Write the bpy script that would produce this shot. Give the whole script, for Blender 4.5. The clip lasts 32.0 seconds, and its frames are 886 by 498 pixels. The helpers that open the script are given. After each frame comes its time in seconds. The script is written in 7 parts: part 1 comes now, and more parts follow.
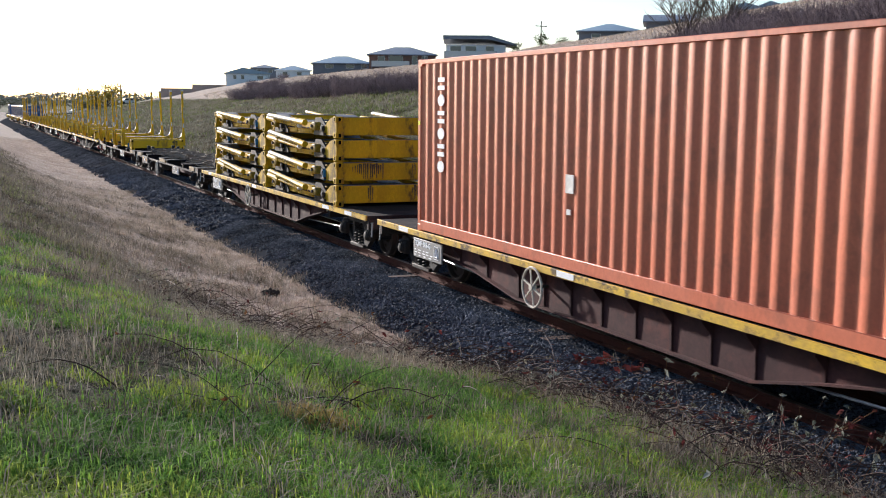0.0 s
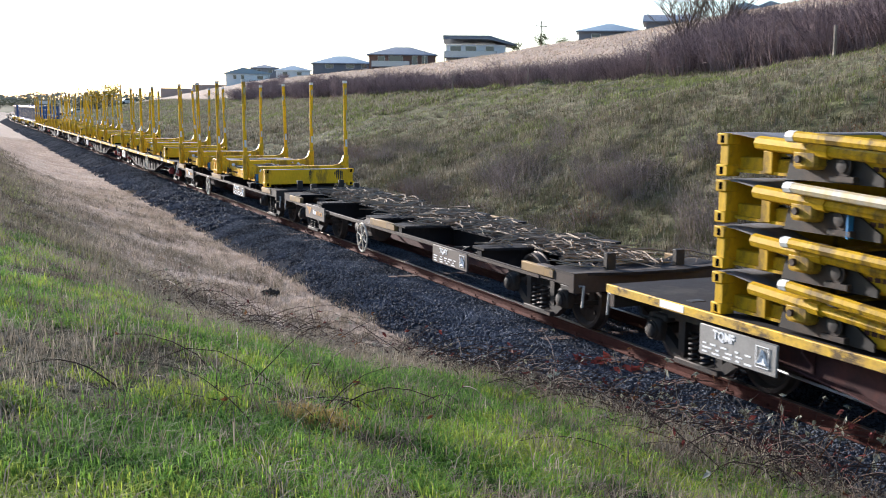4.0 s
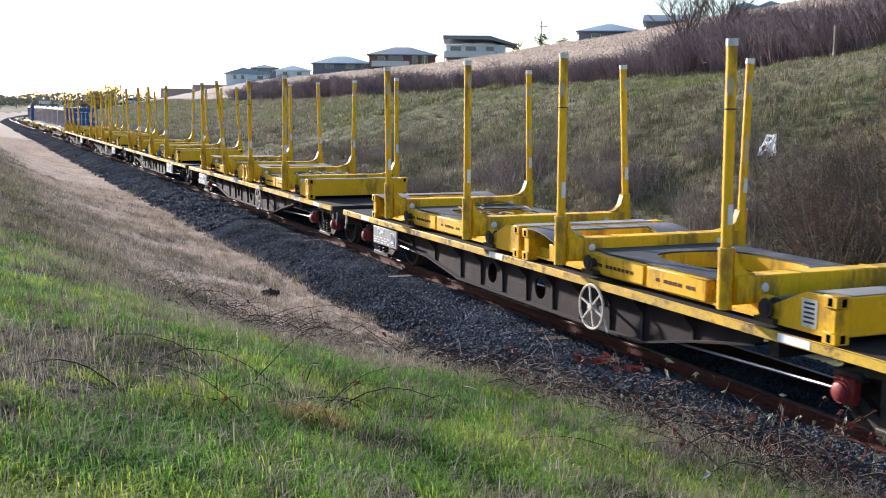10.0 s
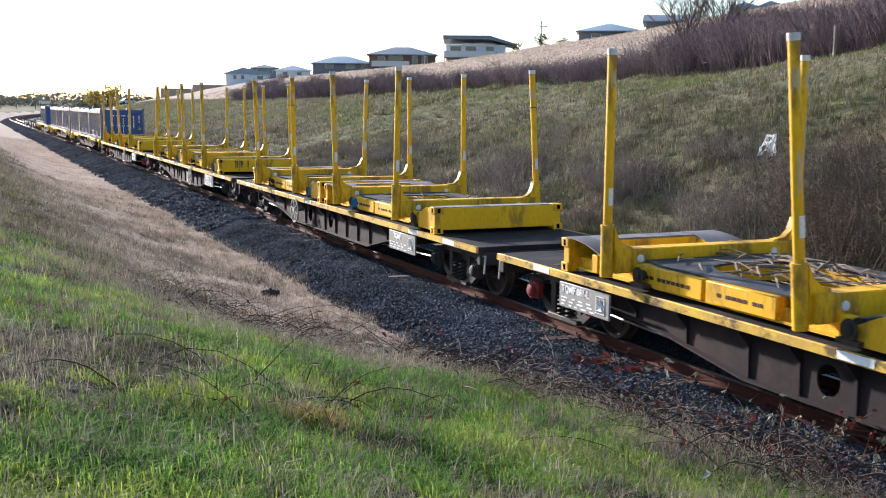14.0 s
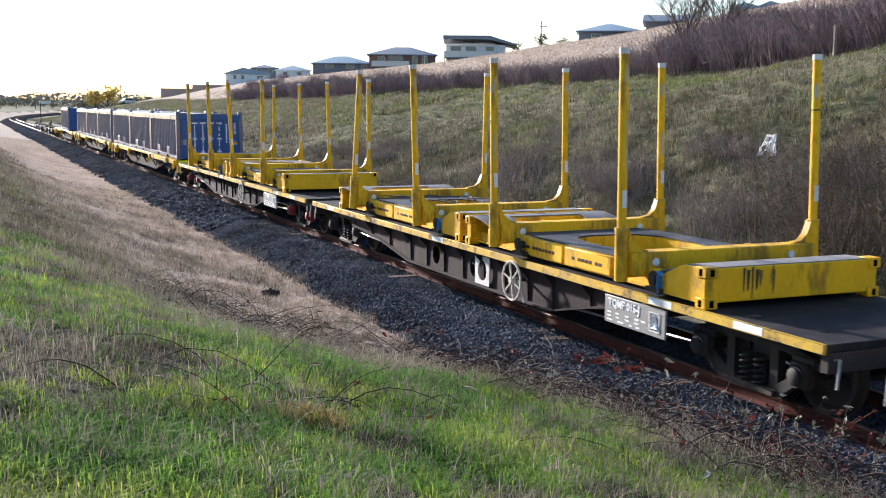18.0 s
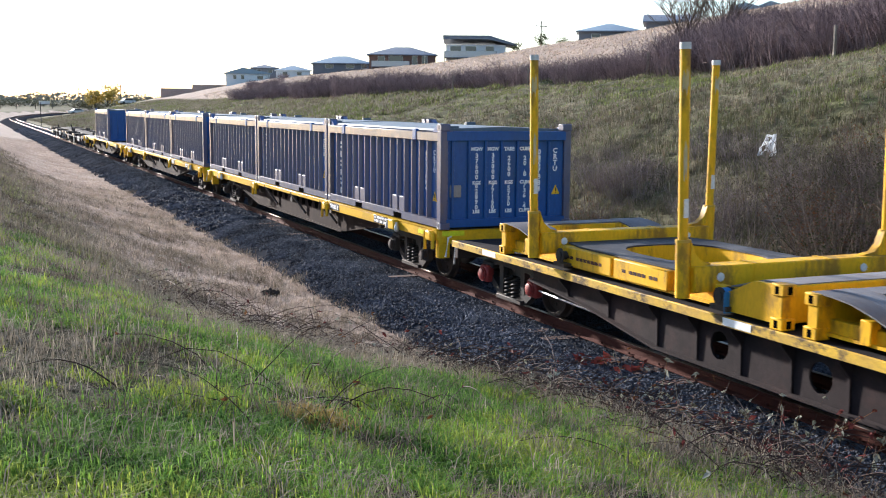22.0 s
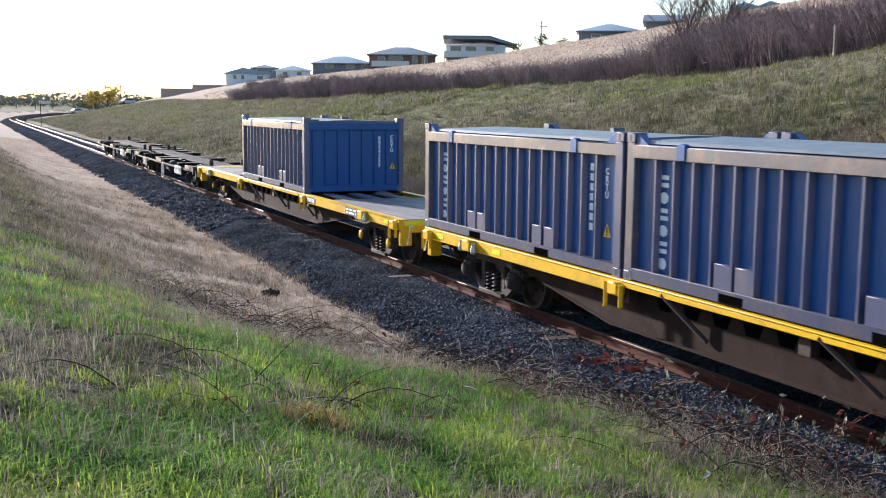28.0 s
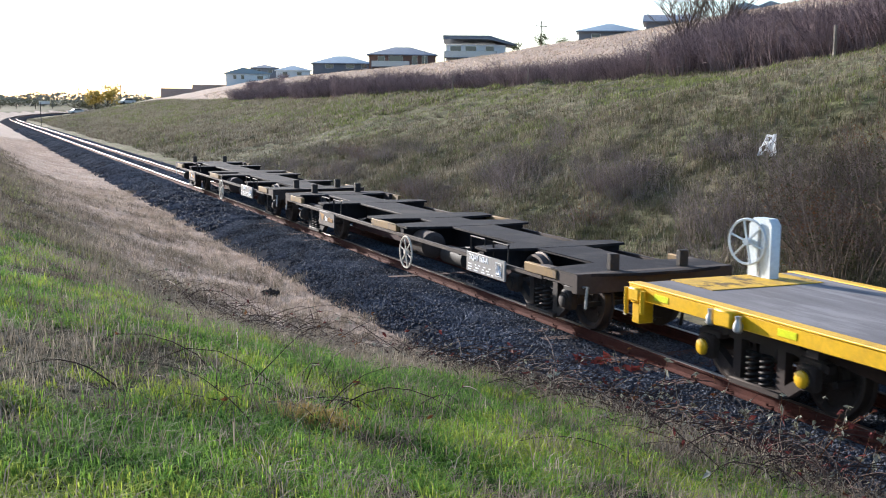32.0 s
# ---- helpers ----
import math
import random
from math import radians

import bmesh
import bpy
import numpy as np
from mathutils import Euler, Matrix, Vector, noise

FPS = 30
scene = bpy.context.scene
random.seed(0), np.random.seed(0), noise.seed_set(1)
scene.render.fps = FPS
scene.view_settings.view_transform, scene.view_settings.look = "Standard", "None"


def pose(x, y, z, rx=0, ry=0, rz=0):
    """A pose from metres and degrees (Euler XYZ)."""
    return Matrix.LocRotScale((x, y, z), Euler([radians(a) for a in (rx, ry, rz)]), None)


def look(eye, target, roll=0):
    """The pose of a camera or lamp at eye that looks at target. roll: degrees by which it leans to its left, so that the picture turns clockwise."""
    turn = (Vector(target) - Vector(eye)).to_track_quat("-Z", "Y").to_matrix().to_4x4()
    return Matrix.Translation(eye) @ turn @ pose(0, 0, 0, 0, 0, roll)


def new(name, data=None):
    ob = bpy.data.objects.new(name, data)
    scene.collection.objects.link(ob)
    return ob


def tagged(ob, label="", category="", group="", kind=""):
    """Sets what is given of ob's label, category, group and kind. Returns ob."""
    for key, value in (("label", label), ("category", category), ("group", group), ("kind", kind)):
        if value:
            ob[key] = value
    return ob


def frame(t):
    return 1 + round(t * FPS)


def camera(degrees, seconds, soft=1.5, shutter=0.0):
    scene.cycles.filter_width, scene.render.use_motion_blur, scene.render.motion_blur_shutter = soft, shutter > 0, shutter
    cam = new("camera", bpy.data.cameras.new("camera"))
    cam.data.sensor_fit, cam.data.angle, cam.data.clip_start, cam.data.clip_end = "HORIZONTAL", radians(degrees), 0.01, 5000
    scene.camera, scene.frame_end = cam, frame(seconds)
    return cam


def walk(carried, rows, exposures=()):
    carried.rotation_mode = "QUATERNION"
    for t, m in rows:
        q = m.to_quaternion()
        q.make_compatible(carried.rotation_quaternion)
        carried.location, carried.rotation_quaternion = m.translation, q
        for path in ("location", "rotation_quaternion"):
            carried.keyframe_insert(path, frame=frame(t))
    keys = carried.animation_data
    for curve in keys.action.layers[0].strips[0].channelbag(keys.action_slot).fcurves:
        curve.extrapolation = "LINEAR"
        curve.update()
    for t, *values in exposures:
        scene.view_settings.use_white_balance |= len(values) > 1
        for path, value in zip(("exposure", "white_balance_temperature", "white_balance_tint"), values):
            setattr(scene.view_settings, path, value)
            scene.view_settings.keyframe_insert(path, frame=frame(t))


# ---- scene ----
# ---------------------------------------------------------------- camera
SECONDS = 32.0
cam = camera(44.23, SECONDS, soft=1.0, shutter=0.14)
EYE = Vector((-8.335, 0.0, 3.005))
YAW, PITCH, ROLL = radians(23.704), radians(7.459), 0.4955
AHEAD = Vector((math.sin(YAW) * math.cos(PITCH), math.cos(YAW) * math.cos(PITCH), -math.sin(PITCH)))
STAND = look(EYE, EYE + AHEAD * 10, ROLL)
walk(cam, [(0.0, STAND), (SECONDS, STAND)], exposures=[(t, e, 6250, 13) for t, e in ((0.0, 1.10), (1.1, 1.13), (2.1, 1.40), (4.0, 1.55), (SECONDS, 1.55))])

# ---------------------------------------------------------------- sky and sun
SUN_AZ, SUN_EL = radians(-15.0), radians(17.0)   # from the track's heading (+y), to its left
sky_world = bpy.data.worlds.new("sky_world")
scene.world = sky_world
sky_world.use_nodes = True
wn = sky_world.node_tree.nodes
wl = sky_world.node_tree.links
sky = wn.new("ShaderNodeTexSky")
sky.sky_type, sky.sun_disc = "NISHITA", False
sky.sun_elevation, sky.sun_rotation = SUN_EL, SUN_AZ
sky.air_density, sky.dust_density, sky.ozone_density = 1.0, 0.8, 2.2
wl.new(sky.outputs["Color"], wn["Background"].inputs["Color"])
wn["Background"].inputs["Strength"].default_value = 0.092
sun_data = bpy.data.lights.new("sun", "SUN")
sun_data.energy, sun_data.angle, sun_data.color = 4.0, radians(2.0), (1.0, 0.935, 0.85)
sun = new("sun", sun_data)
sun_way = Vector((math.sin(SUN_AZ) * math.cos(SUN_EL), math.cos(SUN_AZ) * math.cos(SUN_EL), math.sin(SUN_EL)))
sun.matrix_world = look(sun_way * 200, (0, 0, 0))


# ---------------------------------------------------------------- materials
def material(name, base, rough=0.7, metal=0.0, second=None, scale=3.0, amount=0.5, grain=40.0, bump=0.15,
             stain=None, stain_scale=0.6, stain_amount=0.0, streak=(1, 1, 1), random_value=0.0, spec=0.4):
    """A surface with two scales of colour change, fine relief, and stains or rust with a shape of their own."""
    mat = bpy.data.materials.new(name)
    mat.use_nodes = True
    nt = mat.node_tree
    n, l = nt.nodes, nt.links
    b = n["Principled BSDF"]
    b.inputs["Roughness"].default_value, b.inputs["Metallic"].default_value = rough, metal
    b.inputs["Specular IOR Level"].default_value = spec
    tc = n.new("ShaderNodeTexCoord")
    mp = n.new("ShaderNodeMapping")
    mp.inputs["Scale"].default_value = streak
    l.new(tc.outputs["Object"], mp.inputs["Vector"])

    def tex(sc, detail=4.0, rough_=0.6):
        t = n.new("ShaderNodeTexNoise")
        t.inputs["Scale"].default_value, t.inputs["Detail"].default_value = sc, detail
        t.inputs["Roughness"].default_value = rough_
        l.new(mp.outputs["Vector"], t.inputs["Vector"])
        return t.outputs["Fac"]

    def ramp(fac, lo, hi):
        r = n.new("ShaderNodeMapRange")
        r.inputs["From Min"].default_value, r.inputs["From Max"].default_value = lo, hi
        l.new(fac, r.inputs["Value"])
        return r.outputs["Result"]

    def mix(fac, a, c, value=None):
        m = n.new("ShaderNodeMix")
        m.data_type = "RGBA"
        if value is not None:
            mu = n.new("ShaderNodeMath")
            mu.operation = "MULTIPLY"
            mu.inputs[1].default_value = value
            l.new(fac, mu.inputs[0])
            fac = mu.outputs[0]
        l.new(fac, m.inputs["Factor"])
        for sock, val in ((m.inputs["A"], a), (m.inputs["B"], c)):
            if isinstance(val, tuple):
                sock.default_value = (*val, 1)
            else:
                l.new(val, sock)
        return m.outputs["Result"]

    second = second or tuple(c * 0.65 for c in base)
    col = mix(ramp(tex(scale), 0.35, 0.65), base, second, amount)
    fine = tex(grain, 3.0)
    col = mix(ramp(fine, 0.35, 0.7), col, tuple(c * 0.6 for c in second), 0.35)
    if stain:
        col = mix(ramp(tex(stain_scale, 6.0, 0.7), 0.52, 0.62), col, stain, stain_amount)
    if random_value:
        oi = n.new("ShaderNodeObjectInfo")
        hs = n.new("ShaderNodeHueSaturation")
        r = n.new("ShaderNodeMapRange")
        r.inputs["To Min"].default_value, r.inputs["To Max"].default_value = 1 - random_value, 1 + random_value
        l.new(oi.outputs["Random"], r.inputs["Value"])
        l.new(r.outputs["Result"], hs.inputs["Value"])
        l.new(col, hs.inputs["Color"])
        col = hs.outputs["Color"]
    l.new(col, b.inputs["Base Color"])
    if bump:
        bp = n.new("ShaderNodeBump")
        bp.inputs["Strength"].default_value, bp.inputs["Distance"].default_value = bump, 0.01
        l.new(fine, bp.inputs["Height"])
        l.new(bp.outputs["Normal"], b.inputs["Normal"])
    rr = n.new("ShaderNodeMapRange")
    rr.inputs["To Min"].default_value, rr.inputs["To Max"].default_value = max(0.05, rough - 0.12), min(1, rough + 0.12)
    l.new(tex(scale * 2), rr.inputs["Value"])
    l.new(rr.outputs["Result"], b.inputs["Roughness"])
    return mat


def island_material(name, dark, light, rough=0.8, translucent=0.0):
    """Leaves, blades and stones: each joined piece has its own shade."""
    mat = bpy.data.materials.new(name)
    mat.use_nodes = True
    n, l = mat.node_tree.nodes, mat.node_tree.links
    b = n["Principled BSDF"]
    b.inputs["Roughness"].default_value = rough
    b.inputs["Specular IOR Level"].default_value = 0.1
    g = n.new("ShaderNodeNewGeometry")
    tc = n.new("ShaderNodeTexCoord")
    t = n.new("ShaderNodeTexNoise")
    t.inputs["Scale"].default_value, t.inputs["Detail"].default_value = 0.9, 3.0
    l.new(tc.outputs["Object"], t.inputs["Vector"])
    add = n.new("ShaderNodeMath")
    add.operation = "MULTIPLY_ADD"
    add.inputs[1].default_value, add.inputs[2].default_value = 0.6, -0.1
    l.new(g.outputs["Random Per Island"], add.inputs[0])
    add2 = n.new("ShaderNodeMath")
    add2.operation = "ADD"
    add2.use_clamp = True
    sc = n.new("ShaderNodeMapRange")
    sc.inputs["From Min"].default_value, sc.inputs["From Max"].default_value = 0.35, 0.65
    sc.inputs["To Max"].default_value = 0.5
    l.new(t.outputs["Fac"], sc.inputs["Value"])
    l.new(add.outputs[0], add2.inputs[0])
    l.new(sc.outputs["Result"], add2.inputs[1])
    m = n.new("ShaderNodeMix")
    m.data_type = "RGBA"
    m.inputs["A"].default_value, m.inputs["B"].default_value = (*dark, 1), (*light, 1)
    l.new(add2.outputs[0], m.inputs["Factor"])
    l.new(m.outputs["Result"], b.inputs["Base Color"])
    if translucent:
        tr = n.new("ShaderNodeBsdfTranslucent")
        mx = n.new("ShaderNodeMixShader")
        mx.inputs["Fac"].default_value = translucent
        l.new(m.outputs["Result"], tr.inputs["Color"])
        l.new(b.outputs[0], mx.inputs[1])
        l.new(tr.outputs[0], mx.inputs[2])
        l.new(mx.outputs[0], n["Material Output"].inputs["Surface"])
    return mat


YELLOW = material("yellow_paint", (0.88, 0.49, 0.006), 0.52, 0, (0.72, 0.38, 0.008), 2.0, 0.6, 30, 0.1,
                  (0.17, 0.090, 0.025), 2.6, 0.70, (1, 1, 0.35), 0.08, spec=0.25)
# stacked racks' yellow: dirtier, and darkened for the weaker sun they get
YELLOW_DIM = material("dull_yellow_paint", (0.66, 0.40, 0.008), 0.6, 0, (0.44, 0.26, 0.012), 2.4, 0.8, 30, 0.15, (0.07, 0.045, 0.02), 3.0, 0.8, (1, 1, 0.45), 0.08, spec=0.15)
YELLOW_GREASY = material("greasy_yellow_paint", (0.50, 0.30, 0.02), 0.6, 0, (0.20, 0.12, 0.02), 5.0, 0.8, 30, 0.2, (0.04, 0.03, 0.02), 4.0, 0.8, spec=0.2)
YELLOW_CLEAN = material("yellow_sill_paint", (0.80, 0.47, 0.008), 0.4, 0, (0.72, 0.40, 0.008), 2.0, 0.4, 25, 0.05,
                        (0.3, 0.17, 0.03), 1.5, 0.35)
YELLOW_WORN = material("worn_yellow_edge", (0.74, 0.46, 0.04), 0.65, 0, (0.46, 0.29, 0.07), 5.0, 0.9, 30, 0.2,
                       (0.07, 0.05, 0.038), 4.2, 0.9, (1, 0.6, 1), spec=0.2)
BLUE = material("blue_paint", (0.012, 0.088, 0.290), 0.42, 0, (0.009, 0.066, 0.235), 1.5, 0.6, 25, 0.05,
                (0.030, 0.075, 0.16), 1.0, 0.35, (1, 1, 0.4), 0.08, spec=0.4)
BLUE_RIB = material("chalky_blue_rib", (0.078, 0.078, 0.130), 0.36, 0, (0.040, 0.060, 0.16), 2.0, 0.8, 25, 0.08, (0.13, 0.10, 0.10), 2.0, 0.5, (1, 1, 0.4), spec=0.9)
# paler, warmer rail blue: low sunlight is mixed into this colour
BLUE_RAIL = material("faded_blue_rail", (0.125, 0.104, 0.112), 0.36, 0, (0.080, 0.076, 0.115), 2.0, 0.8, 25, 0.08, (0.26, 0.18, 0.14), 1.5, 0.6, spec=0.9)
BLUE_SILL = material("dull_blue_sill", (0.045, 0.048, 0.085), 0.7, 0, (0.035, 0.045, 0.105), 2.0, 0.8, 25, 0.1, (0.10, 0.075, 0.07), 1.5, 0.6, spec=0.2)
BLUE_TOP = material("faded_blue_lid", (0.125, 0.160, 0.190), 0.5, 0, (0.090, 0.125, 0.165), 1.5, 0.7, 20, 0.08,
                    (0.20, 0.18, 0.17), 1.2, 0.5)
RUST_RED = material("oxide_red_paint", (0.64, 0.190, 0.105), 0.40, 0, (0.54, 0.150, 0.085), 1.2, 0.6, 25, 0.08,
                    (0.34, 0.11, 0.065), 2.6, 0.6, (1, 1, 0.6))
FRAME_BROWN = material("grimy_frame_steel", (0.074, 0.029, 0.028), 0.8, 0, (0.036, 0.019, 0.020), 2.0, 0.7, 20, 0.25,
                       (0.125, 0.042, 0.034), 1.6, 0.5, (1, 1, 1), 0.2, spec=0.2)
FRAME_DULL = material("grimy_grey_frame_steel", (0.036, 0.024, 0.025), 0.85, 0, (0.021, 0.015, 0.016), 2.0, 0.7, 20, 0.25,
                      (0.066, 0.034, 0.030), 1.6, 0.5, (1, 1, 1), 0.2, spec=0.2)
BELLY = material("rusty_belly_steel", (0.034, 0.019, 0.015), 0.9, 0, (0.023, 0.014, 0.012), 2.0, 0.7, 20, 0.2, (0.052, 0.030, 0.023), 1.5, 0.5, spec=0.1)
FRAME_BLACK = material("grimy_black_steel", (0.018, 0.016, 0.015), 0.75, 0, (0.036, 0.028, 0.024), 2.5, 0.7, 25, 0.3,
                       (0.075, 0.045, 0.03), 2.0, 0.5)
FRAME_TAN = material("road_dust_brown_steel", (0.056, 0.037, 0.030), 0.85, 0, (0.034, 0.024, 0.020), 2.0, 0.7, 22, 0.2,
                     (0.06, 0.045, 0.035), 2.0, 0.6)
STEP_TAN = material("dusty_tan_step", (0.20, 0.135, 0.075), 0.8, 0, (0.30, 0.18, 0.05), 3.0, 0.6, 25, 0.2, (0.08, 0.06, 0.05), 2.0, 0.6)
DECK = material("dark_deck", (0.014, 0.013, 0.017), 0.75, 0, (0.024, 0.022, 0.024), 1.2, 0.7, 30, 0.25,
                (0.060, 0.052, 0.046), 0.9, 0.5, spec=0.12)
DECK_GREY = material("weathered_ply_deck", (0.185, 0.175, 0.180), 0.7, 0, (0.115, 0.108, 0.112), 1.0, 0.8, 30, 0.2,
                     (0.27, 0.26, 0.26), 0.8, 0.6, (3, 0.5, 1))
PLATE_DARK = material("scuffed_steel_plate", (0.052, 0.053, 0.060), 0.65, 0, (0.033, 0.033, 0.038), 2.2, 0.8, 30, 0.2,
                      (0.13, 0.125, 0.125), 1.8, 0.6, (1.5, 0.7, 1), spec=0.2)
WHEEL_STEEL = material("wheel_steel", (0.10, 0.075, 0.06), 0.55, 0.5, (0.06, 0.045, 0.04), 4, 0.6, 30, 0.2)
RAIL_SIDE = material("rusty_rail", (0.098, 0.030, 0.021), 0.85, 0, (0.066, 0.023, 0.018), 6, 0.7, 60, 0.3, spec=0.15)
RAIL_TOP = material("polished_rail_head", (0.34, 0.28, 0.24), 0.42, 0.85, (0.24, 0.17, 0.13), 3, 0.5, 40, 0.05, streak=(1, 0.1, 1))
SLEEPER = material("weathered_sleeper", (0.050, 0.024, 0.021), 0.95, 0, (0.080, 0.034, 0.028), 4, 0.8, 30, 0.5, random_value=0.25)
WHITE = material("white_paint", (0.75, 0.74, 0.72), 0.5, 0, (0.62, 0.60, 0.57), 4, 0.4, 30, 0.05, (0.30, 0.27, 0.24), 3, 0.4)
CREAM = material("cream_hand_wheel_paint", (0.66, 0.60, 0.50), 0.55, 0, (0.5, 0.44, 0.36), 6, 0.6, 40, 0.1)
PLATE_GREY = material("grey_number_board", (0.30, 0.29, 0.27), 0.6, 0, (0.22, 0.21, 0.20), 4, 0.6, 30, 0.1)
PLATE_TAN = material("dusty_brown_board", (0.115, 0.092, 0.078), 0.7, 0, (0.085, 0.068, 0.058), 4, 0.6, 30, 0.1)
MARK_BLACK = material("black_marking", (0.02, 0.02, 0.02), 0.6, bump=0)
MARK_WHITE = material("white_marking", (0.90, 0.91, 0.92), 0.5, 0, (0.74, 0.74, 0.74), 8, 0.4, 30, 0)
SCORCH = material("scorched_paint", (0.045, 0.036, 0.032), 0.8, 0, (0.09, 0.065, 0.03), 7, 0.7, 30, 0.1)
RUN_BROWN = material("brown_run", (0.22, 0.13, 0.025), 0.7, 0, (0.11, 0.075, 0.025), 7, 0.7, 30, 0.1)
# near-black for sheets that stand in for the shade inside holes
HOLE_DARK = material("soot_black", (0.004, 0.004, 0.004), 0.95, bump=0, spec=0.0)
MARK_ORANGE = material("faded_orange_marking", (0.42, 0.20, 0.04), 0.6, bump=0)
REFLECTOR = material("fluorescent_reflector", (0.82, 0.86, 0.03), 0.35, bump=0)
RED_CAP = material("red_axle_cap", (0.33, 0.035, 0.03), 0.5, 0, (0.16, 0.03, 0.03), 8, 0.6, 30, 0.1)
BLUE_STRAP = material("blue_strap", (0.03, 0.22, 0.50), 0.7)
STAKE_BARE = material("rubbed_stake", (0.52, 0.47, 0.40), 0.6, 0.0, (0.52, 0.38, 0.12), 5, 0.8, 30, 0.1, streak=(1, 1, 0.4))
STEEL_PALE = material("galvanised_steel", (0.45, 0.46, 0.47), 0.4, 0.7, (0.36, 0.36, 0.36), 6, 0.5, 30, 0.05)
BRAKE_WHITE = material("pale_blue_white_paint", (0.66, 0.72, 0.74), 0.4, 0, (0.55, 0.62, 0.66), 3, 0.5, 20, 0.03)
BARK = material("bark_litter", (0.13, 0.095, 0.07), 0.9, 0, (0.25, 0.19, 0.14), 5, 0.9, 20, 0.4, random_value=0.3)


# ---------------------------------------------------------------- mesh building
class Geo:
    """Collects boxes, prisms, tubes and faces into one mesh."""

    def __init__(self):
        self.v, self.f = [], []

    def add(self, verts, faces):
        o = len(self.v)
        self.v += [tuple(p) for p in verts]
        self.f += [tuple(i + o for i in fc) for fc in faces]
        return self

    def box(self, x0, x1, y0, y1, z0, z1, bev=0.0):
        x0, x1, y0, y1, z0, z1 = min(x0, x1), max(x0, x1), min(y0, y1), max(y0, y1), min(z0, z1), max(z0, z1)
        if not bev:
            return self.add([(x, y, z) for x in (x0, x1) for y in (y0, y1) for z in (z0, z1)],
                            [(0, 1, 3, 2), (4, 6, 7, 5), (0, 4, 5, 1), (2, 3, 7, 6), (0, 2, 6, 4), (1, 5, 7, 3)])
        bm = bmesh.new()
        bmesh.ops.create_cube(bm, size=1)
        for p in bm.verts:
            p.co = Vector(((x0 + x1) / 2 + p.co.x * (x1 - x0), (y0 + y1) / 2 + p.co.y * (y1 - y0), (z0 + z1) / 2 + p.co.z * (z1 - z0)))
        bmesh.ops.bevel(bm, geom=bm.edges[:], offset=bev, segments=1, affect="EDGES")
        return self.take(bm)

    def take(self, bm):
        bm.verts.index_update()
        self.add([p.co for p in bm.verts], [[q.index for q in fc.verts] for fc in bm.faces])
        bm.free()
        return self

    def prism(self, poly, axis, a, b):
        """A polygon of (p, q) pairs drawn out along an axis: 'x' takes (y, z), 'y' (x, z), 'z' (x, y)."""
        put = {"x": lambda p, q, t: (t, p, q), "y": lambda p, q, t: (p, t, q), "z": lambda p, q, t: (p, q, t)}[axis]
        n = len(poly)
        vs = [put(p, q, a) for p, q in poly] + [put(p, q, b) for p, q in poly]
        return self.add(vs, [tuple(range(n))[::-1], tuple(range(n, 2 * n))] + [(i, (i + 1) % n, n + (i + 1) % n, n + i) for i in range(n)])

    def tube(self, pts, r, n=8, cap=True):
        pts = [Vector(p) for p in pts]
        rs = r if isinstance(r, (list, tuple)) else [r] * len(pts)
        vs, fs = [], []
        for i, p in enumerate(pts):
            d = (pts[min(i + 1, len(pts) - 1)] - pts[max(i - 1, 0)]).normalized()
            a = d.cross(Vector((0, 0, 1)) if abs(d.z) < 0.9 else Vector((1, 0, 0))).normalized()
            b = d.cross(a)
            vs += [p + (a * math.cos(k * math.tau / n) + b * math.sin(k * math.tau / n)) * rs[i] for k in range(n)]
        for i in range(len(pts) - 1):
            fs += [(i * n + k, i * n + (k + 1) % n, (i + 1) * n + (k + 1) % n, (i + 1) * n + k) for k in range(n)]
        if cap:
            fs += [tuple(range(n))[::-1], tuple((len(pts) - 1) * n + k for k in range(n))]
        return self.add(vs, fs)

    def lathe(self, profile, axis="x", n=20, centre=(0, 0, 0)):
        """(distance along axis, radius) pairs turned round the axis."""
        vs, fs = [], []
        c = Vector(centre)
        for t, r in profile:
            for k in range(n):
                a, b = r * math.cos(k * math.tau / n), r * math.sin(k * math.tau / n)
                vs.append(c + Vector({"x": (t, a, b), "y": (a, t, b), "z": (a, b, t)}[axis]))
        m = len(profile)
        for i in range(m - 1):
            fs += [(i * n + k, i * n + (k + 1) % n, (i + 1) * n + (k + 1) % n, (i + 1) * n + k) for k in range(n)]
        fs += [tuple(range(n))[::-1], tuple((m - 1) * n + k for k in range(n))]
        return self.add(vs, fs)

    def ring(self, centre, radius, r, axis="x", n=20, m=6):
        vs, fs = [], []
        c = Vector(centre)
        for i in range(n):
            a = i * math.tau / n
            for k in range(m):
                e = k * math.tau / m
                p, q, t = (radius + r * math.cos(e)) * math.cos(a), (radius + r * math.cos(e)) * math.sin(a), r * math.sin(e)
                vs.append(c + Vector({"x": (t, p, q), "y": (p, t, q), "z": (p, q, t)}[axis]))
        for i in range(n):
            for k in range(m):
                fs.append((i * m + k, ((i + 1) % n) * m + k, ((i + 1) % n) * m + (k + 1) % m, i * m + (k + 1) % m))
        return self.add(vs, fs)

    def mesh(self, name, mat, smooth=True):
        me = bpy.data.meshes.new(name)
        me.from_pydata(self.v, [], self.f)
        bm = bmesh.new()
        bm.from_mesh(me)
        if len(bm.faces) < 20000:
            bmesh.ops.recalc_face_normals(bm, faces=bm.faces[:])
        bm.to_mesh(me)
        bm.free()
        if smooth:
            me.polygons.foreach_set("use_smooth", [True] * len(me.polygons))
            me.set_sharp_from_angle(angle=radians(38))
        if mat:
            me.materials.append(mat)
        return me


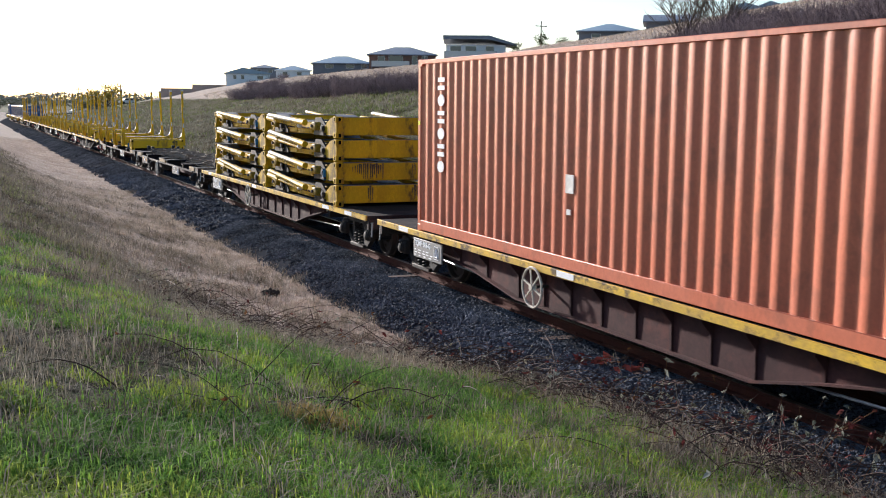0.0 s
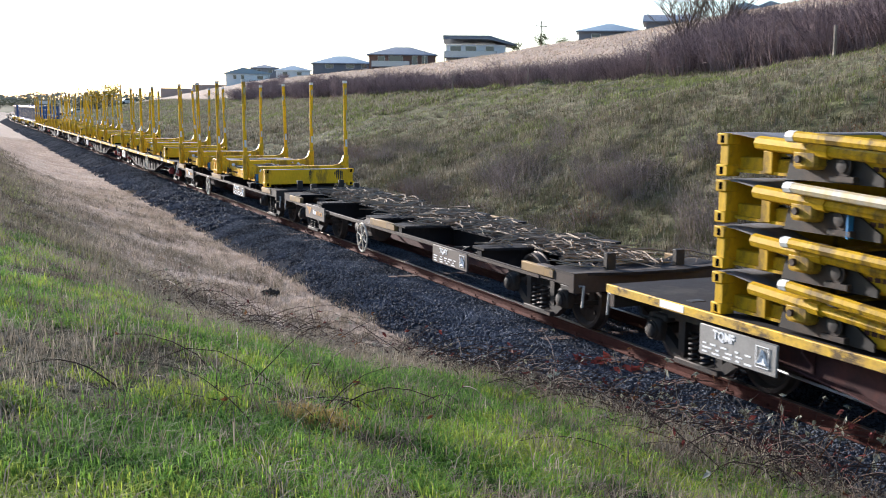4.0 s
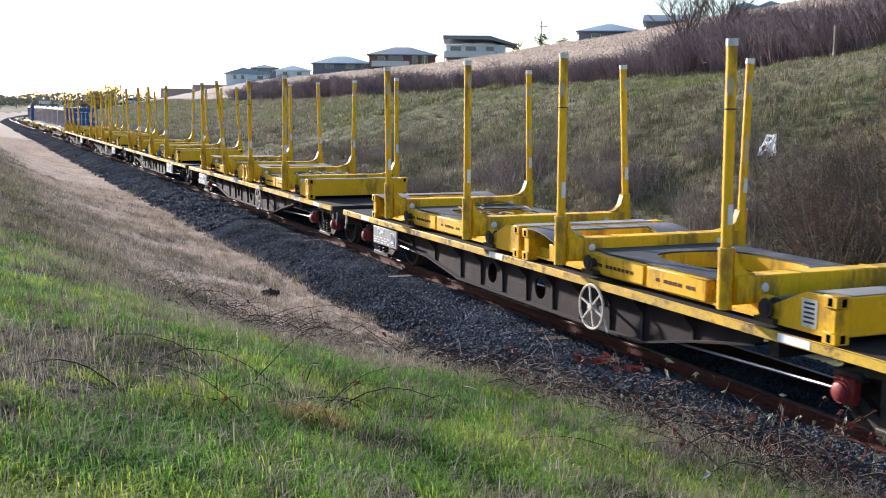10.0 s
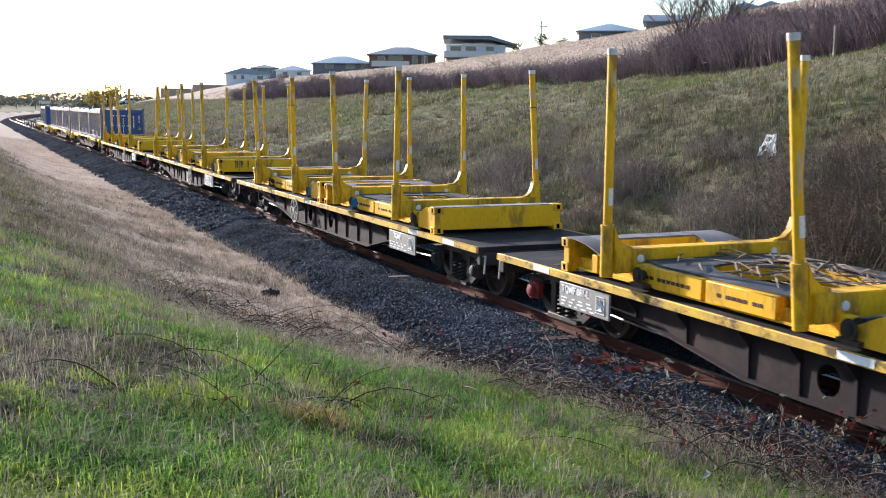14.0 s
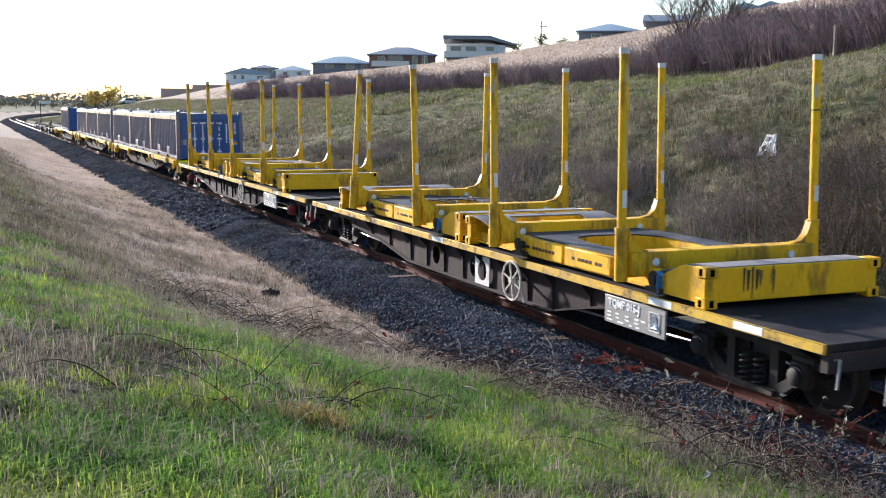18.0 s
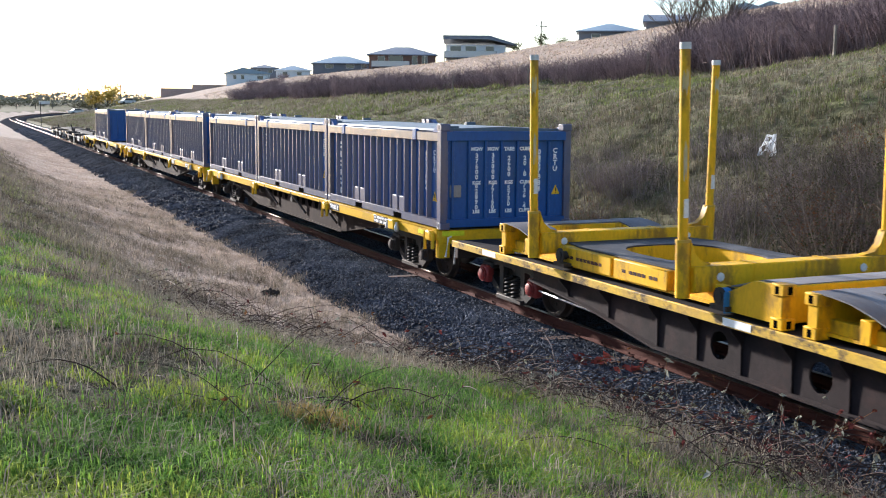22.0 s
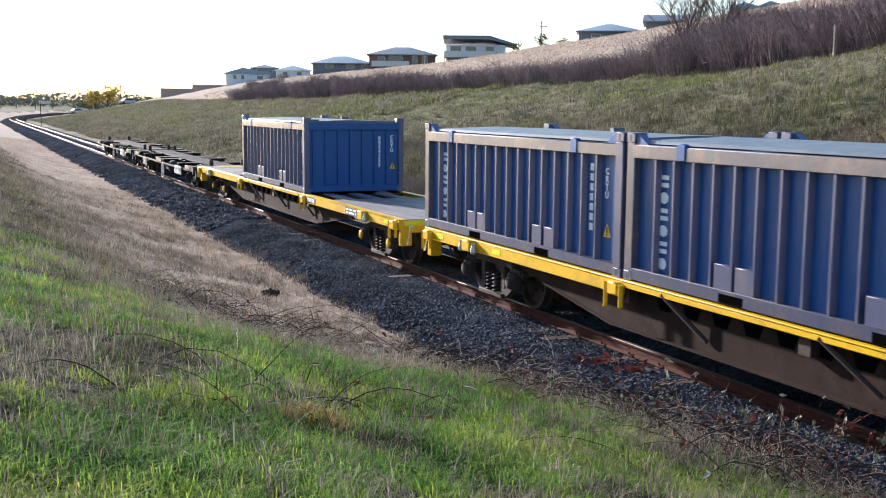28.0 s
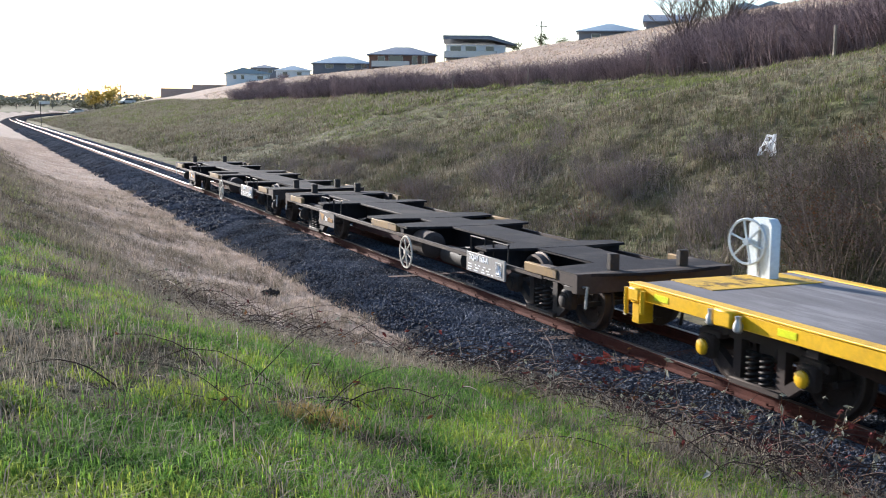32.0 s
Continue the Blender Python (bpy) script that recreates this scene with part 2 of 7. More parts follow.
def part(name, geo, mat, parent, label=""):
    """Links a Geo, or a mesh that is shared, as one object under a thing or a part."""
    ob = new(name, geo.mesh(name, mat) if isinstance(geo, Geo) else geo)
    ob.parent = parent
    return tagged(ob, label)


def writing(name, text, size, mat, parent, m, label=""):
    """Raised letters as a mesh, standing in the pose m of the parent's space."""
    cu = bpy.data.curves.new(name, "FONT")
    cu.body, cu.size, cu.extrude, cu.align_x, cu.align_y = text, size, 0.003, "CENTER", "CENTER"
    cu.resolution_u = 2
    cu.offset = 0.004
    cu.space_line = 0.85
    tmp = bpy.data.objects.new(name, cu)
    me = bpy.data.meshes.new_from_object(tmp)
    bpy.data.objects.remove(tmp)
    bpy.data.curves.remove(cu)
    me.materials.clear()
    me.materials.append(mat)
    me.transform(m)
    ob = new(name, me)
    ob.parent = parent
    return tagged(ob, label)


SIDE = Matrix(((0, 0, -1, 0), (-1, 0, 0, 0), (0, 1, 0, 0), (0, 0, 0, 1)))    # text that faces -x
FRONT = Matrix(((1, 0, 0, 0), (0, 0, -1, 0), (0, 1, 0, 0), (0, 0, 0, 1)))    # text that faces -y


def side_at(x, y, z):
    return Matrix.Translation((x, y, z)) @ SIDE


def front_at(x, y, z):
    return Matrix.Translation((x, y, z)) @ FRONT


# ---------------------------------------------------------------- the track's line and the lie of the land
CURVE_FROM, CURVE_R = 200.0, 620.0


def line_at(s):
    """The track's centre, s metres along it: x, y and its heading to the right."""
    if s <= CURVE_FROM:
        return 0.0, s, 0.0
    a = min((s - CURVE_FROM) / CURVE_R, 0.9)
    return CURVE_R * (1 - math.cos(a)), CURVE_FROM + CURVE_R * math.sin(a), a


def line_x(y):
    if y <= CURVE_FROM:
        return 0.0
    return CURVE_R * (1 - math.sqrt(max(0.0, 1 - ((min(y, CURVE_FROM + 480) - CURVE_FROM) / CURVE_R) ** 2)))


YS = (-400, -50, 0, 21, 31, 46, 61, 92, 120, 150, 200, 250, 320, 420, 600, 3000)
RIGHT = (   # lateral distance, then the height at each of YS
    (2.6, (-0.6,) * 16),
    (4.6, (-0.45,) * 16),
    (12, (4.5, 4.2, 4.0, 3.4, 2.7, 1.6, 0.9, 0.8, 0.7, 0.6, 0.5, 0.5, 0.4, 0.4, 0.2, 0)),
    (27, (8, 8, 7.2, 6.3, 5.9, 5.0, 4.5, 4.1, 3.7, 3.4, 3.3, 3.3, 3.6, 3.8, 2, 0)),
    (50, (13, 13, 12.5, 12, 11.4, 10.8, 10.3, 9.6, 9.0, 8.5, 8.4, 8.2, 7.2, 6.2, 3, 0)),
    (66, (16.5, 16.5, 16, 15.5, 15, 14.5, 14, 12.8, 11.6, 10.3, 9.9, 9.9, 8.3, 7.4, 3.5, 0)),
    (90, (19, 19, 18.5, 18.3, 18.2, 18.1, 18, 17.5, 16.3, 14.8, 11.4, 11.0, 9.5, 8.5, 4, 0)),
    (200, (20, 20, 20, 19.5, 19.3, 19, 18.8, 18.6, 18, 17, 14, 11, 9, 7, 3, 0)),
    (600, (12, 12, 12, 12, 12, 12, 12, 12, 12, 11, 10, 9, 7, 5, 3, 0)),
    (3000, (0,) * 16))
LEFT_NEAR = ((1.9, -0.60), (2.25, -0.46), (2.6, -0.14), (3.0, 0.06), (4, 0.35), (5.5, 0.75), (7, 1.15), (8.5, 1.40), (12, 1.8), (40, 2.0), (200, 0.5), (3000, 0))
LEFT_CLOSE = ((1.8, -0.60), (2.05, -0.40), (2.35, 0.02), (2.7, 0.24), (3.2, 0.34), (4, 0.46), (5.5, 0.80), (7, 1.15), (8.5, 1.40), (12, 1.8), (40, 2.0), (200, 0.5), (3000, 0))
LEFT = ((1.9, -0.58), (2.4, -0.55), (4, -0.3), (5.5, 0.18), (7, 0.85), (8.5, 1.42), (12, 1.9), (40, 2.0), (200, 0.5), (3000, 0))
RIGHT_U = [r[0] for r in RIGHT]
RIGHT_Z = np.array([r[1] for r in RIGHT])


def land(x, y):
    """Height of the ground."""
    u = x - line_x(y)
    if u >= 2.6:
        col = [np.interp(y, YS, RIGHT_Z[i]) for i in range(len(RIGHT_U))]
        # rounded between the rows of the table
        z = sum(np.interp(u + d * min(4.0, 0.12 * u), RIGHT_U, col) for d in (-1, -0.5, 0, 0.5, 1)) / 5
        rough = min(1.0, (u - 2.6) / 4)
        z += rough * (0.22 * noise.noise((x * 0.35, y * 0.35, 3)) + 0.28 * noise.noise((x * 0.09, y * 0.09, 7)))
        if u < 30 and y < 130:     # hummocks, drawn out along the slope's contours
            z += rough * (0.15 * noise.noise((x * 1.1, y * 0.7, 5)) + 0.09 * noise.noise((x * 0.8, y * 0.25, 9)))
    elif u <= -1.8:
        k = np.interp(y, (60, 130), (1.0, 0.55))
        z = sum(np.interp(-u + d, [p[0] for p in LEFT], [p[1] for p in LEFT]) for d in (-0.6, 0, 0.6)) / 3
        z = -0.5 + (z + 0.5) * k
        if y < 14:
            zn = sum(np.interp(-u + d, [p[0] for p in LEFT_NEAR], [p[1] for p in LEFT_NEAR]) for d in (-0.2, 0, 0.2)) / 3
            w = float(np.interp(y, (9.5, 14), (1, 0)))
            z = z * (1 - w) + zn * w
        if y < 10.5:
            w = float(np.interp(y, (6.8, 10.5), (1, 0)))
            z = z * (1 - w) + w * np.interp(-u, [p[0] for p in LEFT_CLOSE], [p[1] for p in LEFT_CLOSE])
        rough = min(1.0, (-u - 2.4) / 2)
        z += rough * (0.06 * noise.noise((x * 1.3, y * 1.3, 3)) + 0.05 * noise.noise((x * 0.3, y * 0.3, 7)))
    else:
        z = -0.6
    # the plain rises a little far off
    if y > 430:
        z += 4.6 * min(1.0, (y - 430) / 70.0) * max(0.0, 1 - y / 3000) * max(0.0, 1 - abs(x) / 900)
    return float(z)


def spread(lo, hi, fine_lo, fine_hi, step, grow=1.18):
    """Grid lines: close together in the middle, ever wider outside."""
    a = list(np.arange(fine_lo, fine_hi + step / 2, step))
    d, p = step, a[-1]
    while p < hi:
        d *= grow
        p = min(p + d, hi)
        a.append(p)
    d, p = step, a[0]
    while p > lo:
        d *= grow
        p = max(p - d, lo)
        a.insert(0, p)
    return a


def ground_material():
    """Grass, dry verge and field as stains of the soil, by their lie along the line."""
    mat = bpy.data.materials.new("ground_soil_and_grass")
    mat.use_nodes = True
    n, l = mat.node_tree.nodes, mat.node_tree.links
    b = n["Principled BSDF"]
    b.inputs["Roughness"].default_value, b.inputs["Specular IOR Level"].default_value = 0.95, 0.1
    tc = n.new("ShaderNodeTexCoord")

    def tex(sc, det=5.0):
        t = n.new("ShaderNodeTexNoise")
        t.inputs["Scale"].default_value, t.inputs["Detail"].default_value = sc, det
        t.inputs["Roughness"].default_value = 0.62
        l.new(tc.outputs["Object"], t.inputs["Vector"])
        return t.outputs["Fac"]

    def rng(f, lo, hi):
        r = n.new("ShaderNodeMapRange")
        r.inputs["From Min"].default_value, r.inputs["From Max"].default_value = lo, hi
        l.new(f, r.inputs["Value"])
        return r.outputs["Result"]

    def mix(f, a, c):
        m = n.new("ShaderNodeMix")
        m.data_type = "RGBA"
        l.new(f, m.inputs["Factor"])
        for sock, val in ((m.inputs["A"], a), (m.inputs["B"], c)):
            if isinstance(val, tuple):
                sock.default_value = (*val, 1)
            else:
                l.new(val, sock)
        return m.outputs["Result"]

    dry = n.new("ShaderNodeAttribute")
    dry.attribute_name = "dry"
    bank = n.new("ShaderNodeAttribute")
    bank.attribute_name = "bank"
    # turf: near bank's soil, darkened to stand in for shade between tufts
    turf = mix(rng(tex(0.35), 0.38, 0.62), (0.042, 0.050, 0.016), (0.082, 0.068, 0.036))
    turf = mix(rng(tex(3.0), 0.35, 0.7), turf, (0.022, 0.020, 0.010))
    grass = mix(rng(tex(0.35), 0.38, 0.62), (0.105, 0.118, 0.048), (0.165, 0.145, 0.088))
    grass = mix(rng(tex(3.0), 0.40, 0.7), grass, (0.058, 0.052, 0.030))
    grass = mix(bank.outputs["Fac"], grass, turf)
    straw = mix(rng(tex(0.8), 0.35, 0.65), (0.47, 0.375, 0.305), (0.32, 0.25, 0.205))
    straw = mix(rng(tex(9.0), 0.4, 0.75), straw, (0.22, 0.165, 0.130))
    ad = n.new("ShaderNodeMath")
    ad.operation = "MULTIPLY_ADD"
    ad.inputs[1].default_value, ad.inputs[2].default_value = 0.8, -0.4
    l.new(tex(1.2), ad.inputs[0])
    ad2 = n.new("ShaderNodeMath")
    ad2.operation = "ADD"
    l.new(dry.outputs["Fac"], ad2.inputs[0])
    l.new(ad.outputs[0], ad2.inputs[1])
    l.new(mix(rng(ad2.outputs[0], 0.4, 0.6), grass, straw), b.inputs["Base Color"])
    bp = n.new("ShaderNodeBump")
    bp.inputs["Strength"].default_value, bp.inputs["Distance"].default_value = 0.7, 0.12
    l.new(tex(5.0, 6.0), bp.inputs["Height"])
    l.new(bp.outputs["Normal"], b.inputs["Normal"])
    return mat


def verge_edge(y):
    """How far left of the line the dry verge meets the green bank."""
    return np.interp(y, (4, 8, 10, 11, 12, 13, 15.5, 18.5, 29, 52, 90, 200), (2.1, 2.25, 2.55, 3.0, 3.9, 4.6, 5.7, 6.2, 6.6, 6.9, 7.2, 7.8))


def dryness(x, y):
    u = x - line_x(y)
    if u > 27.5:
        return 0.9 if u > 31 else 0.55
    if u > 2:
        return 0.22 + 0.2 * noise.noise((x * 0.12, y * 0.12, 1))
    return 0.5 + max(-0.5, min(0.5, (u + verge_edge(y)) * 0.7))


gx = spread(-3000, 3000, -10.0, 30, 0.5)
gx = sorted(set(gx) | {p + 0.25 for p in gx if -9.8 < p < -1.4} | {-2.0, -2.2, -2.5, -2.9})
gy = spread(-400, 3000, 0, 75, 0.6, 1.07)
g = Geo()
g.v = [(x, y, land(x, y)) for y in gy for x in gx]
g.f = [(j * len(gx) + i, j * len(gx) + i + 1, (j + 1) * len(gx) + i + 1, (j + 1) * len(gx) + i) for j in range(len(gy) - 1) for i in range(len(gx) - 1)]
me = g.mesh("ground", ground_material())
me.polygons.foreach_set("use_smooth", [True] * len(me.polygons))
# where the ground takes the turf colour with shade painted in
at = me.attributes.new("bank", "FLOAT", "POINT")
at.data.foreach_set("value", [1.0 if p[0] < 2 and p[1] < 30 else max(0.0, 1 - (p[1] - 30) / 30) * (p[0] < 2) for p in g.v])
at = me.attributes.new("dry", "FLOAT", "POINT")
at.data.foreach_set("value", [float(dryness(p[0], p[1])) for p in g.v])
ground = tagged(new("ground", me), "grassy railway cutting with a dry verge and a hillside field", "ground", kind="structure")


def along(profile, s0, s1, step):
    """A cross-section of (sideways, height) pairs carried along the track's line."""
    q, m = Geo(), len(profile)
    ss = list(np.arange(s0, CURVE_FROM, step)) + list(np.arange(CURVE_FROM, s1, 6.0))
    for s in ss:
        x, y, a = line_at(s)
        q.v += [(x + p * math.cos(a), y - p * math.sin(a), z) for p, z in profile]
    q.f = [(i * m + k, i * m + (k + 1) % m, (i + 1) * m + (k + 1) % m, (i + 1) * m + k) for i in range(len(ss) - 1) for k in range(m)]
    return q


BALLAST_MAT = material("crushed_bluestone", (0.055, 0.058, 0.066), 1.0, 0, (0.035, 0.037, 0.043), 9, 0.8, 45, 0.9, spec=0.0)
ballast = tagged(new("ballast_bed", along([(-2.35, -0.62), (-2.3, -0.52), (-1.45, -0.17), (1.45, -0.17), (2.3, -0.5), (2.4, -0.62)], -30, 470, 20).mesh("ballast_bed", BALLAST_MAT)),
                 "dark blue-grey crushed stone bed under the rails", "ballast", kind="structure")
RAIL_PROFILE = [(-0.065, -0.15), (0.065, -0.15), (0.065, -0.138), (0.012, -0.118), (0.012, -0.045), (0.034, -0.032), (0.035, -0.006), (-0.035, -0.006), (-0.034, -0.032), (-0.012, -0.045), (-0.012, -0.118), (-0.065, -0.138)]
HEAD_PROFILE = [(-0.0345, -0.006), (0.0345, -0.006), (0.028, 0.0), (-0.028, 0.0)]
for sign in (-1, 1):
    rail = tagged(new("rail", along([(p + sign * 0.57, z) for p, z in RAIL_PROFILE], -30, 470, 20).mesh("rail", RAIL_SIDE)),
                  "rusty steel rail with a polished running head", "rail", "rails", "structure")
    part("rail_head", along([(p + sign * 0.57, z) for p, z in HEAD_PROFILE], -30, 470, 20), RAIL_TOP, rail)


# ---------------------------------------------------------------- rolling stock
CARRIED, WHEELSETS = [], []
WHEEL_R, WHEELBASE = 0.42, 1.56
KEPT = {}


def kept(key, maker, mat):
    """A mesh that is made once and shared by all its repeats."""
    if key not in KEPT:
        KEPT[key] = maker().mesh(key.split("|")[0], mat)
    return KEPT[key]


def thing(name, label, category, group=""):
    return tagged(new(name), label, category, group)


def wheelset_geo():
    q = Geo()
    q.tube([(-0.86, 0, 0), (0.86, 0, 0)], 0.07, 10)
    for s in (-1, 1):
        x = s * 0.535
        q.lathe([(x - s * 0.02, 0.10), (x - s * 0.02, 0.33), (x - s * 0.045, 0.34), (x - s * 0.045, 0.445), (x - s * 0.018, 0.448), (x - s * 0.010, WHEEL_R),
                 (x + s * 0.085, WHEEL_R - 0.008), (x + s * 0.09, 0.37), (x + s * 0.07, 0.345), (x + s * 0.025, 0.33), (x + s * 0.035, 0.16), (x + s * 0.09, 0.13), (x + s * 0.09, 0.08)], "x", 28)
        for k in range(4):   # lightening bosses on the web, so that the turning shows
            a = k * math.tau / 4 + 0.4
            q.lathe([(x + s * 0.02, 0.035), (x + s * 0.05, 0.03)], "x", 8, (0, 0.245 * math.cos(a), 0.245 * math.sin(a)))
    return q


def side_frame_geo(s):
    x0, x1 = s * 0.80, s * 0.90
    q = Geo()
    q.prism([(-1.0, 0.50), (-1.0, 0.58), (-0.55, 0.70), (0.55, 0.70), (1.0, 0.58), (1.0, 0.50), (0.5, 0.60), (-0.5, 0.60)], "x", x0, x1)
    q.prism([(-0.92, 0.50), (-0.80, 0.50), (-0.32, 0.20), (-0.32, 0.12), (-0.42, 0.12), (-0.62, 0.26)], "x", x0, x1)
    q.prism([(0.92, 0.50), (0.80, 0.50), (0.32, 0.20), (0.32, 0.12), (0.42, 0.12), (0.62, 0.26)], "x", x0, x1)
    q.box(x0, x1 + s * 0.06, -0.40, 0.40, 0.11, 0.18, 0.012)
    for y in (-0.34, 0.34):
        q.box(x0, x1, y - 0.06, y + 0.06, 0.17, 0.62)
    for y in (-WHEELBASE / 2, WHEELBASE / 2):
        q.box(x0 - s * 0.01, x1 + s * 0.03, y - 0.17, y + 0.17, 0.52, 0.62, 0.02)
    return q


def spring_geo():
    q = Geo()
    q.tube([(0.062 * math.cos(k * 0.6), 0.062 * math.sin(k * 0.6), 0.17 + k * 0.0057) for k in range(58)], 0.017, 5)
    return q


def bogie(wagon, centre, y0, mat=None, cap=None):
    mat = mat or FRAME_BLACK
    cap = cap or mat
    base = kept("bogie|" + mat.name, lambda: Geo().box(-0.78, 0.78, -0.16, 0.16, 0.40, 0.60, 0.03).box(-0.25, 0.25, -0.25, 0.25, 0.58, 0.68, 0.02)
                .box(-0.8, 0.8, -1.02, -0.96, 0.36, 0.42).box(-0.8, 0.8, 0.96, 1.02, 0.36, 0.42), mat)
    bg = part("bogie", base, None, wagon)
    bg.location = (0, y0, 0)
    for s in (-1, 1):
        part("side_frame", kept("side_frame|%s%d" % (mat.name, s), lambda: side_frame_geo(s), mat), None, bg)
        for y in (-0.11, 0.11, ):
            sp = part("spring", kept("spring", spring_geo, FRAME_BLACK), None, bg)
            sp.location = (s * 0.88, y, 0)
        for y in (-WHEELBASE / 2, WHEELBASE / 2):
            ab = part("axle_box", kept("axle_box|%s%d" % (cap.name if cap is RED_CAP else mat.name, s), lambda: Geo().box(-0.07, 0.07, -0.13, 0.13, -0.12, 0.14, 0.03).lathe([(s * 0.04, 0.115), (s * 0.09, 0.11)], "x", 14), cap if cap is RED_CAP else mat), None, bg)
            ab.location = (s * 0.93, y, WHEEL_R)
            ac = part("axle_cap", kept("axle_cap|%s%d" % (cap.name, s), lambda: Geo().lathe([(s * 0.085, 0.092), (s * 0.115, 0.088), (s * 0.13, 0.06)], "x", 12), cap), None, bg)
            ac.location = (s * 0.93, y, WHEEL_R)
    for y in (-WHEELBASE / 2, WHEELBASE / 2):
        ws = part("wheelset", kept("wheelset", wheelset_geo, WHEEL_STEEL), None, bg)
        ws.location = (0, y, WHEEL_R)
        WHEELSETS.append((ws, centre + y0, Vector((0, y, WHEEL_R))))
    return bg


def hand_wheel_geo():
    return Geo().ring((0, 0, 0), 0.275, 0.017, "x", 28, 6)


def wheel_arms(wheel, mat):
    """The hub and the spokes inside a hand wheel's rim."""
    part("hub", kept("wheel_hub|" + mat.name, lambda: Geo().lathe([(-0.03, 0.045), (0.05, 0.045)], "x", 12), mat), None, wheel)
    for k in range(6):
        s_ = part("spoke", kept("wheel_spoke|" + mat.name, lambda: Geo().tube([(0, 0.03, 0), (0, 0.27, 0)], 0.014, 5), mat), None, wheel)
        s_.rotation_euler = (k * math.tau / 6 + 0.3, 0, 0)


def hand_wheel(wagon, x, y, z, mat=None, lever=True, r=1.0):
    mat = mat or CREAM
    hw = part("hand_wheel", kept("hand_wheel|" + mat.name, hand_wheel_geo, mat), None, wagon, "cream-painted spoked brake wheel")
    hw.location, hw.scale = (x, y, z), (1, r, r)
    wheel_arms(hw, mat)
    part("spindle", Geo().tube([(x + 0.02, y, z), (x + 0.32, y, z)], 0.022, 8), FRAME_BLACK, wagon)
    if lever:
        part("brake_lever", Geo().tube([(x + 0.05, y - 0.12, z + 0.02), (x + 0.02, y - 0.36, z - 0.26)], 0.018, 6), mat, wagon)
    return hw


def triangle_mark(x, y, z, h, parent):
    q = Geo()
    for p0, p1 in (((-0.5, 0), (0, 1)), ((0, 1), (0.5, 0)), ((0.5, 0), (-0.5, 0))):
        q.tube([(x, y + p0[0] * h, z + p0[1] * h), (x, y + p1[0] * h, z + p1[1] * h)], 0.016, 4)
    q.box(x - 0.004, x + 0.002, y - 0.22 * h, y + 0.22 * h, z + 0.12 * h, z + 0.5 * h)
    part("triangle_mark", q, MARK_WHITE, parent)
    w = Geo()
    for a, b, c, d in ((-0.72, -0.66, -0.3, 1.3), (0.66, 0.72, -0.3, 1.3), (-0.72, 0.72, -0.3, -0.24), (-0.72, 0.72, 1.24, 1.3)):
        w.box(x - 0.004, x + 0.001, y + a * h, y + b * h, z + c * h, z + d * h)
    part("mark_border", w, MARK_WHITE, parent)


def number_board(wagon, y0, y1, z0, z1, text="", mat=None, mark=True, x=-1.29):
    """A hanging board with its code, bars of small data and a triangle."""
    pl = part("number_board", Geo().box(x, x + 0.03, y0, y1, z0, z1, 0.006), mat or PLATE_GREY, wagon, "grey number board with white lettering")
    h = z1 - z0
    if mark:
        triangle_mark(x - 0.006, y0 + 0.62 * h, z0 + 0.30 * h, 0.42 * h, pl)
    if text:
        writing("code_lettering", text, 0.40 * h, MARK_WHITE, pl, side_at(x - 0.004, y1 - 0.32 * (y1 - y0) - 0.02, z1 - 0.25 * h))
        rnd = random.Random(text)
        for r in range(3):
            yy = y1 - 0.06
            while yy > y0 + 1.35 * h:
                w = rnd.uniform(0.05, 0.15)
                part("data_bar", Geo().box(x - 0.004, x, yy - w, yy, z0 + h * (0.09 + 0.14 * r), z0 + h * (0.15 + 0.14 * r)), MARK_WHITE, pl)
                yy -= w + rnd.uniform(0.05, 0.14)
    elif not mark:      # the owner's faded badge and name as plain shapes
        w = y1 - y0
        part("badge_shape", Geo().prism([(y1 - 0.06 * w, z0 + 0.85 * h), (y1 - 0.34 * w, z0 + 0.80 * h), (y1 - 0.30 * w, z0 + 0.55 * h), (y1 - 0.20 * w, z0 + 0.25 * h), (y1 - 0.18 * w, z0 + 0.55 * h)], "x", x - 0.004, x), MARK_ORANGE, pl)
        for k in range(6):
            c0 = y1 - (0.41 + 0.085 * k) * w
            part("name_bar", Geo().box(x - 0.004, x, c0 - 0.06 * w, c0, z0 + 0.36 * h, z0 + (0.62 if k % 3 else 0.68) * h), MARK_WHITE if k < 2 else MARK_ORANGE, pl)
    return pl


def coupler(wagon, y, s, z=0.62):
    """Drawbar, knuckle and hanging hose at one end; s is the way out."""
    q = Geo().box(-0.08, 0.08, y - s * 0.2, y + s * 0.32, z - 0.08, z + 0.08, 0.02)
    q.box(-0.14, 0.10, y + s * 0.24, y + s * 0.42, z - 0.15, z + 0.15, 0.03)
    part("coupler", q, FRAME_BLACK, wagon)
    part("brake_hose", Geo().tube([(-0.35, y, z), (-0.36, y + s * 0.14, z - 0.05), (-0.32, y + s * 0.25, z - 0.30), (-0.25, y + s * 0.36, z - 0.32)], 0.022, 6), MARK_BLACK, wagon)


